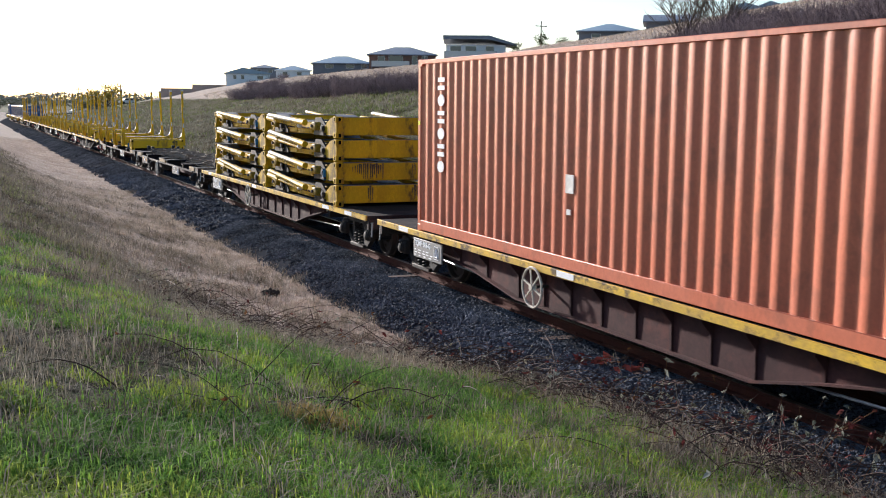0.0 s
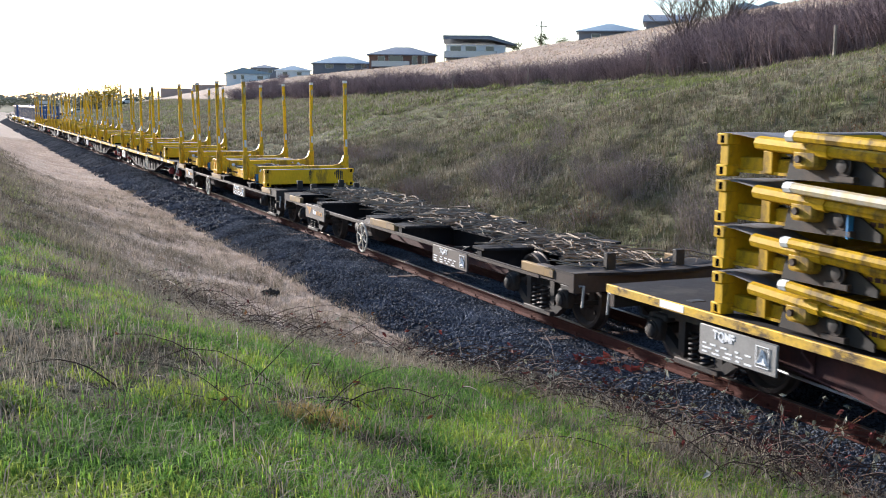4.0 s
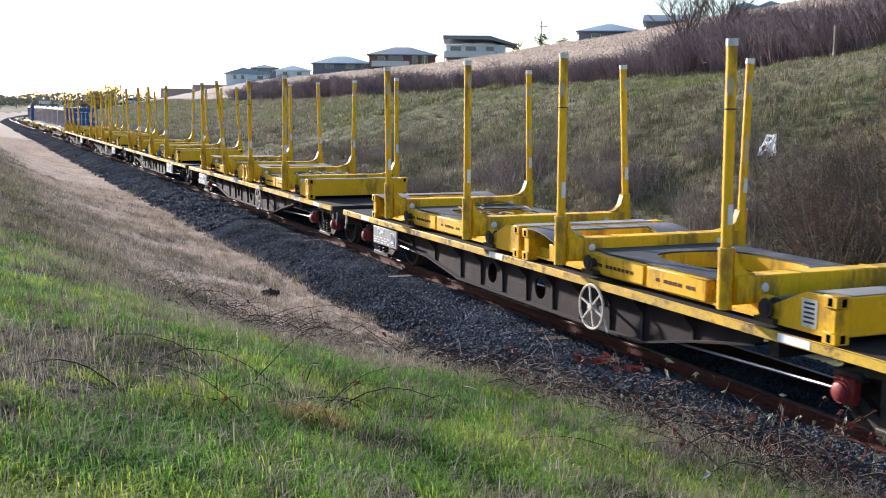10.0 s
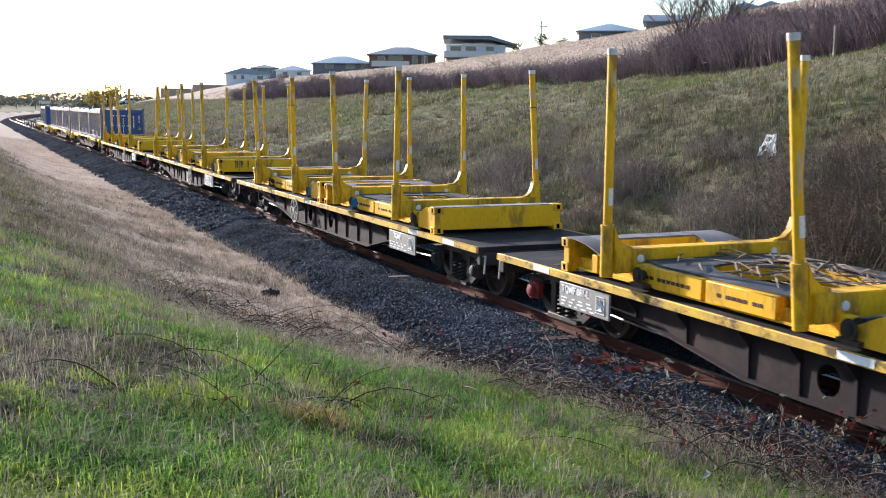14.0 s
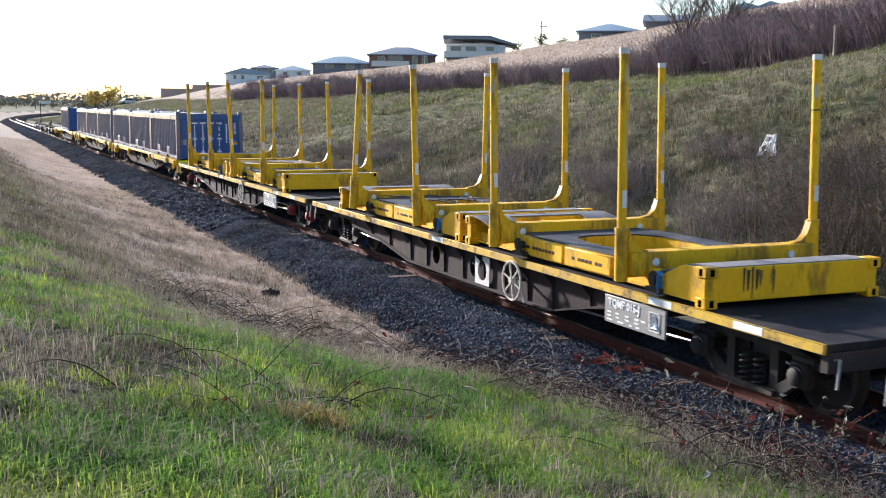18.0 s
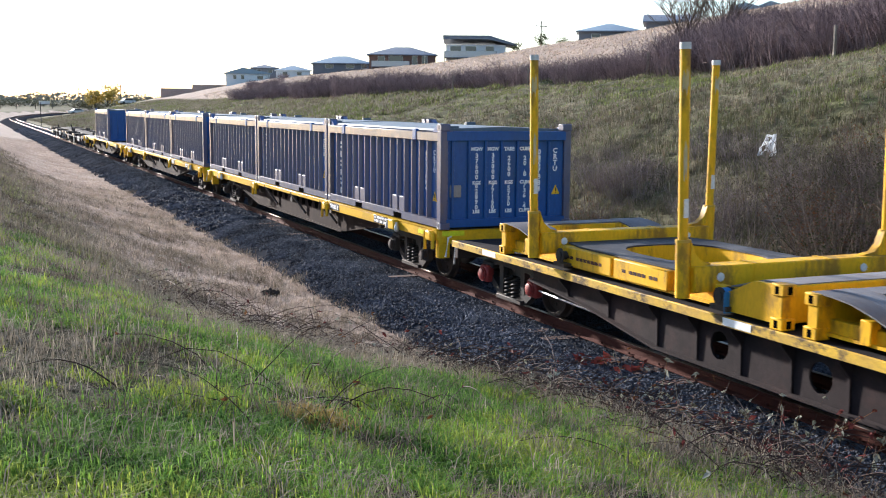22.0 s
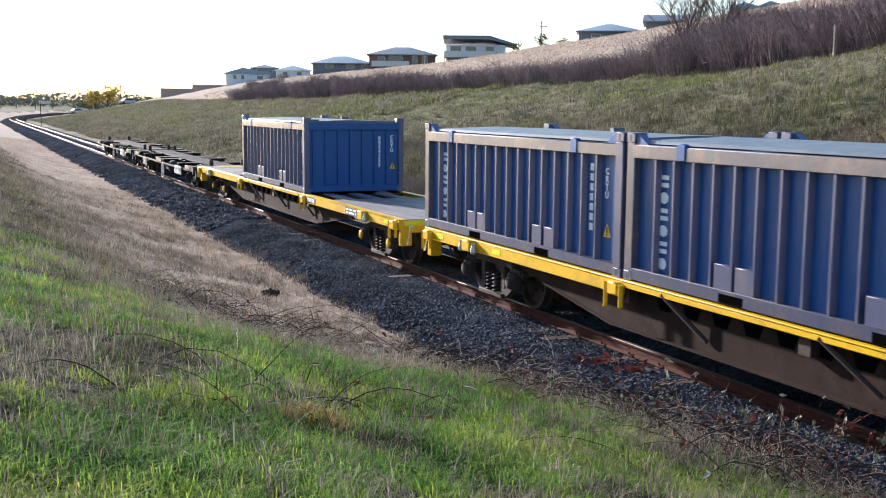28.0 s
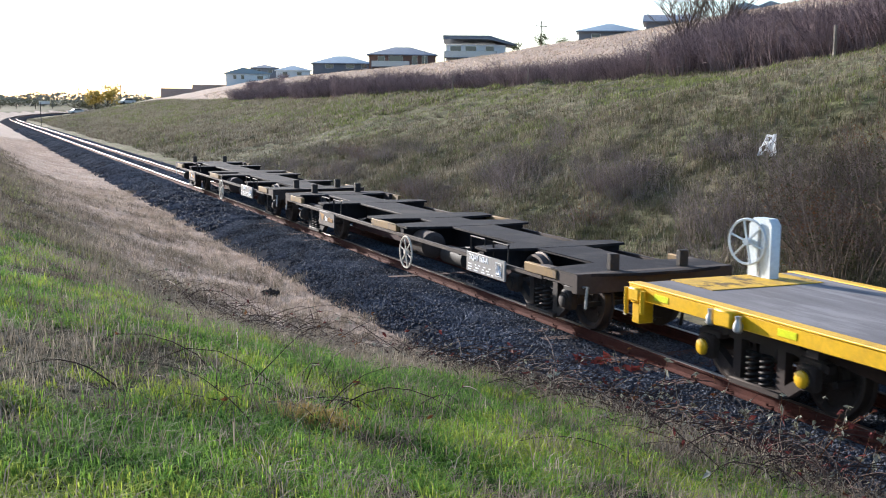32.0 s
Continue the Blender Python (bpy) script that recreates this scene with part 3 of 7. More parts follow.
def holed_panel(q, x0, x1, y0, y1, z0, z1, cy, cz, r, n=16):
    """A plate with a round hole through it."""
    edge = []
    for k in range(n):
        a = (k + 0.5) * math.tau / n
        c, s = math.cos(a), math.sin(a)
        t = min(((y1 if c > 0 else y0) - cy) / c if abs(c) > 1e-6 else 9, ((z1 if s > 0 else z0) - cz) / s if abs(s) > 1e-6 else 9)
        edge.append((cy + t * c, cz + t * s))
    vs, fs = [], []
    for x in (x0, x1):
        vs += [(x, p, e) for p, e in edge]
        vs += [(x, cy + r * math.cos((k + 0.5) * math.tau / n), cz + r * math.sin((k + 0.5) * math.tau / n)) for k in range(n)]
    for k in range(n):
        j = (k + 1) % n
        fs += [(k, j, n + j, n + k), (2 * n + k, 3 * n + k, 3 * n + j, 2 * n + j), (n + k, n + j, 3 * n + j, 3 * n + k)]
    q.add(vs, fs)
    for yy, zz in ((y0, z0), (y0, z1), (y1, z0), (y1, z1)):     # corners that the ring leaves out
        near = sorted(edge, key=lambda p: (p[0] - yy) ** 2 + (p[1] - zz) ** 2)[:2]
        q.add([(x0, yy, zz), (x0, *near[0]), (x0, *near[1])], [(0, 1, 2)])


def flat_sill_geo(s, holes):
    q = Geo()
    x0, x1 = s * 1.02, s * 1.05
    zt, zb = 0.79, 0.26
    edges = [-2.62, -1.9, -1.18, -0.46, 0.30, 1.06, 1.80, 2.55]
    for a, b in zip(edges[:-1], edges[1:]):
        hole = [h for h in holes if a < h < b]
        if hole:
            holed_panel(q, x0, x1, a, b, zb, zt, (a + b) / 2, 0.50, 0.155)
        else:
            q.box(x0, x1, a, b, zb, zt)
    q.prism([(-2.62, zb), (-2.62, zt), (-4.7, zt), (-4.7, 0.66), (-3.6, 0.47)], "x", x0, x1)
    q.prism([(2.55, zb), (2.55, zt), (5.6, zt), (5.6, 0.60), (4.0, 0.47)], "x", x0, x1)
    q.prism([(-4.7, 0.64), (-3.6, 0.45), (-2.62, 0.24), (2.55, 0.24), (4.0, 0.45), (5.6, 0.58), (5.6, 0.60), (4.0, 0.47), (2.55, 0.265), (-2.62, 0.265), (-3.6, 0.475), (-4.7, 0.665)], "x", s * 0.93, s * 1.13)
    return q


def rib_geo(s, zb):
    return Geo().prism([(s * 1.05, zb), (s * 1.075, zb), (s * 1.085, 0.60), (s * 1.21, 0.74), (s * 1.21, 0.79), (s * 1.05, 0.79)], "y", -0.02, 0.02)


def flat_wagon(centre, board="left", code="", hw_y=-1.85, holes=(-0.43, 1.52), square=False, deck_mat=None, cap=None, label="", dull=False):
    steel = FRAME_DULL if dull else FRAME_BROWN
    w = thing("flat_wagon", label or "narrow-gauge flat wagon with dark deck and worn yellow edge", "railway wagon", "flat wagons")
    part("deck", kept("deck", lambda: Geo().box(-1.22, 1.22, -7.95, 7.95, 0.80, 0.88, 0.008).box(-1.05, 1.05, -0.02, 0.02, 0.879, 0.884), DECK), None, w)
    for s in (-1, 1):
        part("deck_edge", kept("deck_edge|%d" % s, lambda: Geo().box(s * 1.22, s * 1.262, -7.95, 7.95, 0.785, 0.886, 0.006), YELLOW_WORN), None, w, "worn yellow deck edge")
        part("side_sill", kept("side_sill|%d%s%s" % (s, holes, steel.name), lambda: flat_sill_geo(s, holes), steel), None, w)
        for y in (-3.6, -2.62, -1.9, -1.18, -0.46, 0.30, 1.06, 1.80, 2.55, 3.6, 4.6):
            zb = float(np.interp(y, (-4.7, -3.6, -2.62, 2.55, 4.0, 5.6), (0.66, 0.47, 0.27, 0.27, 0.47, 0.60)))
            rb = part("rib", kept("rib|%d%.2f%s" % (s, zb, steel.name), lambda: rib_geo(s, zb), steel), None, w)
            rb.location = (0, y, 0)
    part("centre_sill", kept("centre_sill", lambda: Geo().box(-0.2, 0.2, -7.7, 7.7, 0.46, 0.80).box(-1.0, 1.0, -4.9, -4.75, 0.55, 0.8).box(-1.0, 1.0, 4.75, 4.9, 0.55, 0.8)
                             .box(-1.0, 1.0, -2.0, -1.9, 0.45, 0.8).box(-1.0, 1.0, 1.8, 1.9, 0.45, 0.8), FRAME_BLACK), None, w)
    for s in (-1, 1):
        part("headstock", kept("headstock|%d" % s, lambda: Geo().box(-1.2, 1.2, s * 7.85, s * 7.96, 0.60, 0.80, 0.01), FRAME_TAN), None, w)
        bogie(w, centre, s * 6.55, FRAME_BLACK, cap)
        coupler(w, s * 7.95, s)
        part("lever_rod", kept("lever_rod|%d" % s, lambda: Geo().tube([(-1.15, s * 7.98, 0.74), (-1.15, s * 8.05, 0.76), (-1.17, s * 8.05, 0.48)], 0.016, 6), STEEL_PALE), None, w)
        part("truss_rod", kept("truss_rod|%d" % s, lambda: Geo().tube([(-0.95, s * 3.0, 0.34), (-0.95, s * 5.6, 0.42)], 0.016, 6), STEEL_PALE), None, w)
    for y in (-6.9, -5.4, 0.9, 6.6):
        part("edge_patch", Geo().box(-1.266, -1.26, y - 0.22, y + 0.22, 0.80, 0.88), MARK_WHITE, w, "white edge patch")
    for y in (-6.6, 6.6):
        part("deck_socket", kept("deck_socket", lambda: Geo().box(-1.05, -0.85, -0.06, 0.06, 0.876, 0.886), MARK_BLACK), None, w).location = (0, y, 0)
    hand_wheel(w, -1.30, hw_y, 0.56, lever=hw_y < 0)
    if square:
        q = Geo()
        holed_panel(q, -1.10, -1.085, -0.72, -0.22, 0.28, 0.72, -0.47, 0.50, 0.155)
        part("hole_plate", q, WHITE, w, "white square plate round a hole")
    if board == "left":
        number_board(w, 4.85, 6.05, 0.44, 0.76, code)
    elif board == "right":
        number_board(w, -5.55, -4.3, 0.44, 0.77, code)
    CARRIED.append((w, centre, 6.55, Matrix()))
    return w


def skeletal_wagon(centre, flip=1, code="", litter=False, label=""):
    """An open spine wagon; flip -1 turns the fittings end for end."""
    w = thing("skeletal_wagon", label or "grimy black skeletal container wagon with open spine frame", "railway wagon", "skeletal wagons")
    k = flip
    sp = Geo().box(-0.42, 0.42, -6.7, 6.7, 0.84, 0.88, 0.008).box(-0.18, 0.18, -6.8, 6.8, 0.48, 0.84)
    part("spine", kept("spine", lambda: sp, DECK), None, w)
    # cross beams that widen from the spine to the sides
    for y, d in ((-6.55, 0.32), (-4.05, 0.2), (-0.75, 0.28), (0.75, 0.28), (4.05, 0.2), (6.55, 0.32)):
        q = Geo().prism([(-1.22, y - d), (-1.22, y + d), (-0.42, y + d * 1.6), (0.42, y + d * 1.6), (1.22, y + d), (1.22, y - d), (0.42, y - d * 1.6), (-0.42, y - d * 1.6)], "z", 0.845, 0.884)
        q.prism([(-1.2, 0.70), (-1.2, 0.845), (1.2, 0.845), (1.2, 0.70), (0.4, 0.5), (-0.4, 0.5)], "y", y - 0.08, y + 0.08)
        part("cross_beam", q, DECK, w)
    for s in (-1, 1):
        part("end_frame", kept("end_frame|%d" % s, lambda: Geo().box(-1.22, 1.22, s * 6.78, s * 6.92, 0.62, 0.885, 0.01).box(-1.22, -1.08, s * 5.9, s * 6.8, 0.70, 0.88, 0.01)
                               .box(1.08, 1.22, s * 5.9, s * 6.8, 0.70, 0.88, 0.01), FRAME_TAN), None, w)
        for y in (-6.7, 6.7):
            part("corner_stub", kept("corner_stub", lambda: Geo().box(-0.07, 0.07, -0.05, 0.05, 0.88, 1.10, 0.01), FRAME_BLACK), None, w).location = (s * 0.55, y, 0)
        part("side_rail", kept("side_rail|%d" % s, lambda: Geo().box(s * 1.17, s * 1.23, -6.0, 6.0, 0.685, 0.745, 0.006), FRAME_TAN), None, w)
        for y0, y1 in ((-0.55, 0.75), (-6.4, -5.5), (5.5, 6.4)):
            part("step_beam", kept("step_beam|%d%.1f" % (s, y0), lambda: Geo().box(s * 1.16, s * 1.24, y0, y1, 0.745, 0.87, 0.01), STEP_TAN), None, w)
        part("lower_rail", kept("lower_rail|%d" % s, lambda: Geo().box(s * 0.30, s * 0.36, -4.4, 4.4, 0.30, 0.50), FRAME_BROWN), None, w)
        bogie(w, centre, s * 5.45, FRAME_BLACK)
        coupler(w, s * 6.9, s)
        part("lever_rod", kept("lever_rod_s|%d" % s, lambda: Geo().tube([(-1.15, s * 6.95, 0.72), (-1.15, s * 7.05, 0.74), (-1.17, s * 7.05, 0.46)], 0.018, 6), STEEL_PALE), None, w)
    # brake gear between the beams
    for y in (-3.0, -2.2, 2.2, 3.0):
        part("brake_rod", Geo().tube([(-0.95, y - 0.5, 0.60), (-0.5, y, 0.62), (-0.5, y + 0.6, 0.55)], 0.022, 6), FRAME_BLACK, w)
    part("air_tank", Geo().lathe([(-0.45, 0.05), (-0.42, 0.15), (0.42, 0.15), (0.45, 0.05)], "y", 14, (-0.75, k * 2.2, 0.48)), FRAME_BLACK, w)
    part("brake_cylinder", Geo().lathe([(-0.34, 0.06), (-0.32, 0.17), (-0.25, 0.23), (0.25, 0.23), (0.32, 0.17), (0.34, 0.05)], "y", 18, (-0.90, k * 1.25, 0.60)), FRAME_TAN, w)
    for y in (-4.4, -3.6, 3.4, 4.2):
        q = Geo()
        q.tube([(-1.05, y - 0.25, 0.70), (-1.05, y - 0.25, 0.98), (-1.05, y + 0.25, 0.98), (-1.05, y + 0.25, 0.70)], 0.016, 6)
        part("hand_rail", q, FRAME_BLACK, w) if litter is False else None
    hand_wheel(w, -1.30, 1.02 if k > 0 else -1.2, 0.46, lever=False)
    if k > 0:
        number_board(w, -3.8, -2.45, 0.46, 0.74, code, PLATE_TAN)
        number_board(w, 3.5, 4.9, 0.50, 0.80, "", PLATE_TAN, mark=False)
    else:
        number_board(w, -5.0, -3.7, 0.50, 0.80, code, PLATE_GREY)
        number_board(w, 2.9, 3.95, 0.44, 0.74, "", PLATE_TAN, mark=False)
    CARRIED.append((w, centre, 5.45, Matrix()))
    return w


def container_wagon(centre, brake_post=False, cap=None):
    """A long skeletal wagon with bright yellow sills, for three short containers."""
    w = thing("container_wagon", "long container wagon with bright yellow side sills", "railway wagon", "container wagons")
    for s in (-1, 1):
        for y0, y1, z0 in ((-9.05, -3.15, 0.80), (-3.15, 3.15, 0.895), (3.15, 9.05, 0.80)):
            part("side_sill", kept("cw_sill|%d%.1f" % (s, y0), lambda: Geo().box(s * 1.16, s * 1.25, y0, y1, z0, 0.965, 0.01), YELLOW_CLEAN), None, w, "bright yellow side sill")
        part("sill_flange", kept("cw_flange|%d" % s, lambda: Geo().box(s * 1.10, s * 1.262, -9.05, 9.05, 0.965, 0.985, 0.005), YELLOW_CLEAN), None, w)
        q = lambda: Geo().prism([(-6.2, 0.90), (-6.2, 0.70), (-5.2, 0.60), (-3.5, 0.36), (3.5, 0.36), (5.2, 0.60), (6.2, 0.70), (6.2, 0.90)], "x", s * 1.00, s * 1.04).prism([(-5.2, 0.59), (-3.5, 0.345), (3.5, 0.345), (5.2, 0.59), (5.2, 0.605), (3.5, 0.365), (-3.5, 0.365), (-5.2, 0.605)], "x", s * 0.94, s * 1.10)
        part("belly_sill", kept("cw_belly|%d" % s, q, BELLY), None, w, "dusty brown fish-belly sill")
        # notches aren't cut: black sheets on the web paint their dark insides
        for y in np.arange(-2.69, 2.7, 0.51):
            b = part("belly_notch", kept("belly_notch|%d" % s, lambda: Geo().prism([(-0.17, 0.86), (-0.10, 0.69), (0.10, 0.69), (0.17, 0.86)], "x", s * 1.03, s * 1.044), HOLE_DARK), None, w)
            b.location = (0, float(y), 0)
        part("end_bracket", kept("end_bracket|%d" % s, lambda: Geo().box(-1.22, 1.22, s * 8.95, s * 9.06, 0.74, 0.965, 0.01).box(-1.2, -1.0, s * 8.9, s * 9.05, 0.5, 0.8, 0.01).box(1.0, 1.2, s * 8.9, s * 9.05, 0.5, 0.8, 0.01), YELLOW_CLEAN), None, w)
        bogie(w, centre, s * 7.15, FRAME_TAN, cap)
        coupler(w, s * 9.05, s, 0.66)
        part("lever_rod", kept("lever_rod_c|%d" % s, lambda: Geo().tube([(-1.0, s * 9.08, 0.86), (-1.12, s * 9.25, 0.87), (-1.17, s * 9.25, 0.55)], 0.018, 6), WHITE), None, w)
        for y in (-8.85, -3.1, 3.1, 8.85):
            q = Geo().box(s * 1.20, s * 1.33, y - 0.11, y + 0.11, 0.79, 0.95, 0.02).tube([(s * 1.30, y - 0.16, 0.66), (s * 1.30, y - 0.16, 0.93)], 0.032, 8).tube([(s * 1.30, y + 0.17, 0.62), (s * 1.30, y + 0.17, 0.93)], 0.028, 8)
            part("lock_bracket", kept("lock_bracket|%d%.1f" % (s, y), lambda: q, YELLOW_CLEAN), None, w)
        for y in (-7.2, 7.2):
            lk = part("lashing_lug", kept("lashing_lug|%d" % s, lambda: Geo().box(s * 1.24, s * 1.36, -0.14, 0.14, 0.80, 0.98, 0.02), YELLOW_CLEAN), None, w)
            lk.location = (0, y, 0)
            for d in (-0.22, 0.22):
                pin = part("pin", kept("pin|%d" % s, lambda: Geo().lathe([(0.78, 0.03), (0.80, 0.05), (0.86, 0.05), (0.90, 0.03), (0.95, 0.035)], "z", 10, (s * 1.32, 0, 0)), STEEL_PALE), None, w)
                pin.location = (0, y + d, 0)
    for y in (-2.6, -0.27, 2.2):
        part("diagonal_brace", kept("diagonal_brace|%.1f" % y, lambda: Geo().tube([(-1.24, y, 0.93), (-1.07, y - 0.62, 0.50)], 0.028, 6), FRAME_TAN), None, w)
    part("centre_sill", kept("cw_centre", lambda: Geo().box(-0.25, 0.25, -8.95, 8.95, 0.50, 0.93), FRAME_TAN), None, w)
    for y in (-6.1, -3.05, 0.0, 3.05, 6.1):
        part("cross_beam", kept("cw_cross", lambda: Geo().box(-1.16, 1.16, -0.08, 0.08, 0.70, 0.93), FRAME_TAN), None, w).location = (0, y, 0)
    for y0, y1 in ((-9.0, -4.6), (4.4, 9.0)):
        part("deck_panel", kept("cw_deck|%.1f" % y0, lambda: Geo().box(-1.15, 1.15, y0, y1, 0.935, 0.975, 0.006), DECK_GREY), None, w, "worn grey plywood deck")
    for x in (-0.62, 0.0, 0.62):
        part("deck_strip", kept("deck_strip|%.2f" % x, lambda: Geo().box(x - 0.13, x + 0.13, -4.6, 4.4, 0.935, 0.972, 0.006), DECK_GREY), None, w)
    for y in (-8.4, 6.35, 8.4):
        part("reflector", kept("reflector|%.2f" % y, lambda: Geo().box(-1.256, -1.25, y - 0.13, y + 0.13, 0.85, 0.92), REFLECTOR), None, w, "yellow-green reflector")
    for x in (-0.95, 1.05):
        part("end_reflector", Geo().box(x - 0.2, x + 0.2, -9.066, -9.06, 0.87, 0.955), REFLECTOR, w)
    # black panels of white marks on the sill: one line of large marks, two lines of small ones
    rnd = random.Random(centre)
    for p0, p1, lines in ((-3.95, -3.30, ((0.845, 0.935),)), (-6.95, -6.05, ((0.835, 0.875), (0.900, 0.940)))):
        pn = part("mark_panel", kept("mark_panel|%.1f" % p0, lambda: Geo().box(-1.256, -1.25, p0, p1, 0.815, 0.955), MARK_BLACK), None, w, "black panel with white marks")
        for z0, z1 in lines:
            y = p1 - 0.05
            while y > p0 + 0.10:
                wd = rnd.uniform(0.05, 0.075) if len(lines) == 1 else rnd.uniform(0.06, 0.16)
                part("mark_bar", Geo().box(-1.26, -1.256, y - wd, y, z0, z1), MARK_WHITE, pn)
                y -= wd + rnd.choice((0.025, 0.03, 0.07))
    if brake_post:
        bp = part("brake_post", Geo().prism([(-0.20, 0.97), (0.20, 0.97), (0.20, 1.62), (0.12, 1.70), (-0.14, 1.70), (-0.20, 1.62)], "x", -0.34, -0.20), BRAKE_WHITE, w, "pale blue-white brake housing")
        bp.location = (0.77, 8.80, 0)
        hw = part("brake_wheel", kept("brake_wheel", hand_wheel_geo, BRAKE_WHITE), None, bp)
        hw.location = (-0.40, 0.16, 1.40)
        hw.rotation_euler = (0, 0, radians(12))
        wheel_arms(hw, BRAKE_WHITE)
        part("post_rib", Geo().box(-0.35, -0.335, -0.02, 0.02, 1.0, 1.62), STEEL_PALE, bp)
        part("end_plate", Geo().box(-0.7, 0.9, 8.2, 9.0, 0.976, 0.985), YELLOW_WORN, w)
    CARRIED.append((w, centre, 7.25, Matrix()))
    return w


# ---------------------------------------------------------------- loads
def carried(ob, centre, half, x, y, z):
    CARRIED.append((ob, centre, half, Matrix.Translation((x, y, z))))
    return ob


def casting_geo(x, y, z):
    q = Geo().box(x - 0.085, x + 0.085, y - 0.09, y + 0.09, z, z + 0.118, 0.01)
    return q


def steel_container(centre, half, y):
    """A forty-foot box with pressed walls: wall, roof, rails, posts, castings, doors."""
    L, W, H = 6.096, 1.219, 2.896
    c = thing("shipping_container", "weathered oxide-red forty-foot corrugated container on a flat wagon", "container")
    for s in (-1, 1):
        q, yy, flip = Geo(), -L + 0.16, 0
        pts = []
        while yy < L - 0.16:      # pressed waves: outer flat, slope, inner flat, slope
            pts += [(yy, 0.0), (yy + 0.115, 0.0), (yy + 0.160, 0.032), (yy + 0.245, 0.032)]
            yy += 0.290
        pts = [p for p in pts if p[0] < L - 0.1] + [(L - 0.1, 0.0)]
        x0 = s * (W - 0.012)
        n = len(pts)
        q.v = [(x0 - s * d, p, 0.17) for p, d in pts] + [(x0 - s * d, p, H - 0.07) for p, d in pts]
        q.f = [(i, i + 1, n + i + 1, n + i) for i in range(n - 1)]
        part("side_wall", q, RUST_RED, c)
        part("bottom_rail", Geo().box(s * (W - 0.04), s * W, -L + 0.1, L - 0.1, 0.02, 0.185, 0.008), RUST_RED, c)
        part("top_rail", Geo().box(s * (W - 0.06), s * W, -L + 0.1, L - 0.1, H - 0.08, H - 0.01, 0.008), RUST_RED, c)
        for e in (-1, 1):
            part("corner_post", Geo().box(s * (W - 0.10), s * W, e * (L - 0.11), e * L, 0.11, H - 0.11, 0.01), RUST_RED, c)
            for z in (0.0, H - 0.118):
                part("corner_casting", casting_geo(s * (W - 0.083), e * (L - 0.088), z), RUST_RED, c)
    part("roof", Geo().box(-W + 0.06, W - 0.06, -L + 0.1, L - 0.1, H - 0.04, H - 0.015), RUST_RED, c)
    part("floor_pan", Geo().box(-W + 0.04, W - 0.04, -L + 0.1, L - 0.1, 0.10, 0.16), FRAME_BLACK, c)
    q, n = Geo(), 9
    pts = []
    for k in range(n):
        a = -1.10 + k * 0.245
        pts += [(a, 0), (a + 0.08, 0), (a + 0.13, 0.04), (a + 0.2, 0.04)]
    m = len(pts)
    q.v = [(p, L - 0.03 - d, 0.16) for p, d in pts] + [(p, L - 0.03 - d, H - 0.1) for p, d in pts]
    q.f = [(i, i + 1, m + i + 1, m + i) for i in range(m - 1)]
    part("end_wall", q, RUST_RED, c)
    for s in (-1, 1):
        part("door", Geo().box(min(0, s * 1.11), max(0, s * 1.11), -L + 0.02, -L + 0.06, 0.13, H - 0.1, 0.01), RUST_RED, c)
        for x in (0.25, 0.8):
            part("lock_rod", Geo().tube([(s * x, -L, 0.1), (s * x, -L, H - 0.08)], 0.017, 6), STEEL_PALE, c)
    # the owner's vertical mark, as plain shapes in its colour
    xa, xb = -W - 0.004, -W + 0.008
    for k in range(6):
        z, m = 2.48 - k * 0.268, 5.12
        q = Geo()
        if k % 2:
            q.prism([(m + 0.13 * math.cos(i * math.tau / 14), z + 0.095 * math.sin(i * math.tau / 14)) for i in range(14)], "x", xa, xb)
        else:
            q.box(xa, xb, m - 0.13, m + 0.13, z + 0.03, z + 0.10).box(xa, xb, m - 0.13, m + 0.13, z - 0.10, z - 0.03)
        part("side_marking", q, MARK_WHITE, c, "white mark")
    part("data_plate", Geo().box(-W - 0.006, -W + 0.01, 0.86, 1.06, 1.02, 1.26), WHITE, c)
    part("data_plate", Geo().box(-W - 0.006, -W + 0.01, 0.92, 1.02, 0.74, 0.81), WHITE, c)
    part("side_tag", Geo().box(-W - 0.006, -W + 0.0, L - 0.10, L - 0.03, 1.80, 1.87), REFLECTOR, c)
    return carried(c, centre, half, 0, y, 0.886)


H20 = 1.735


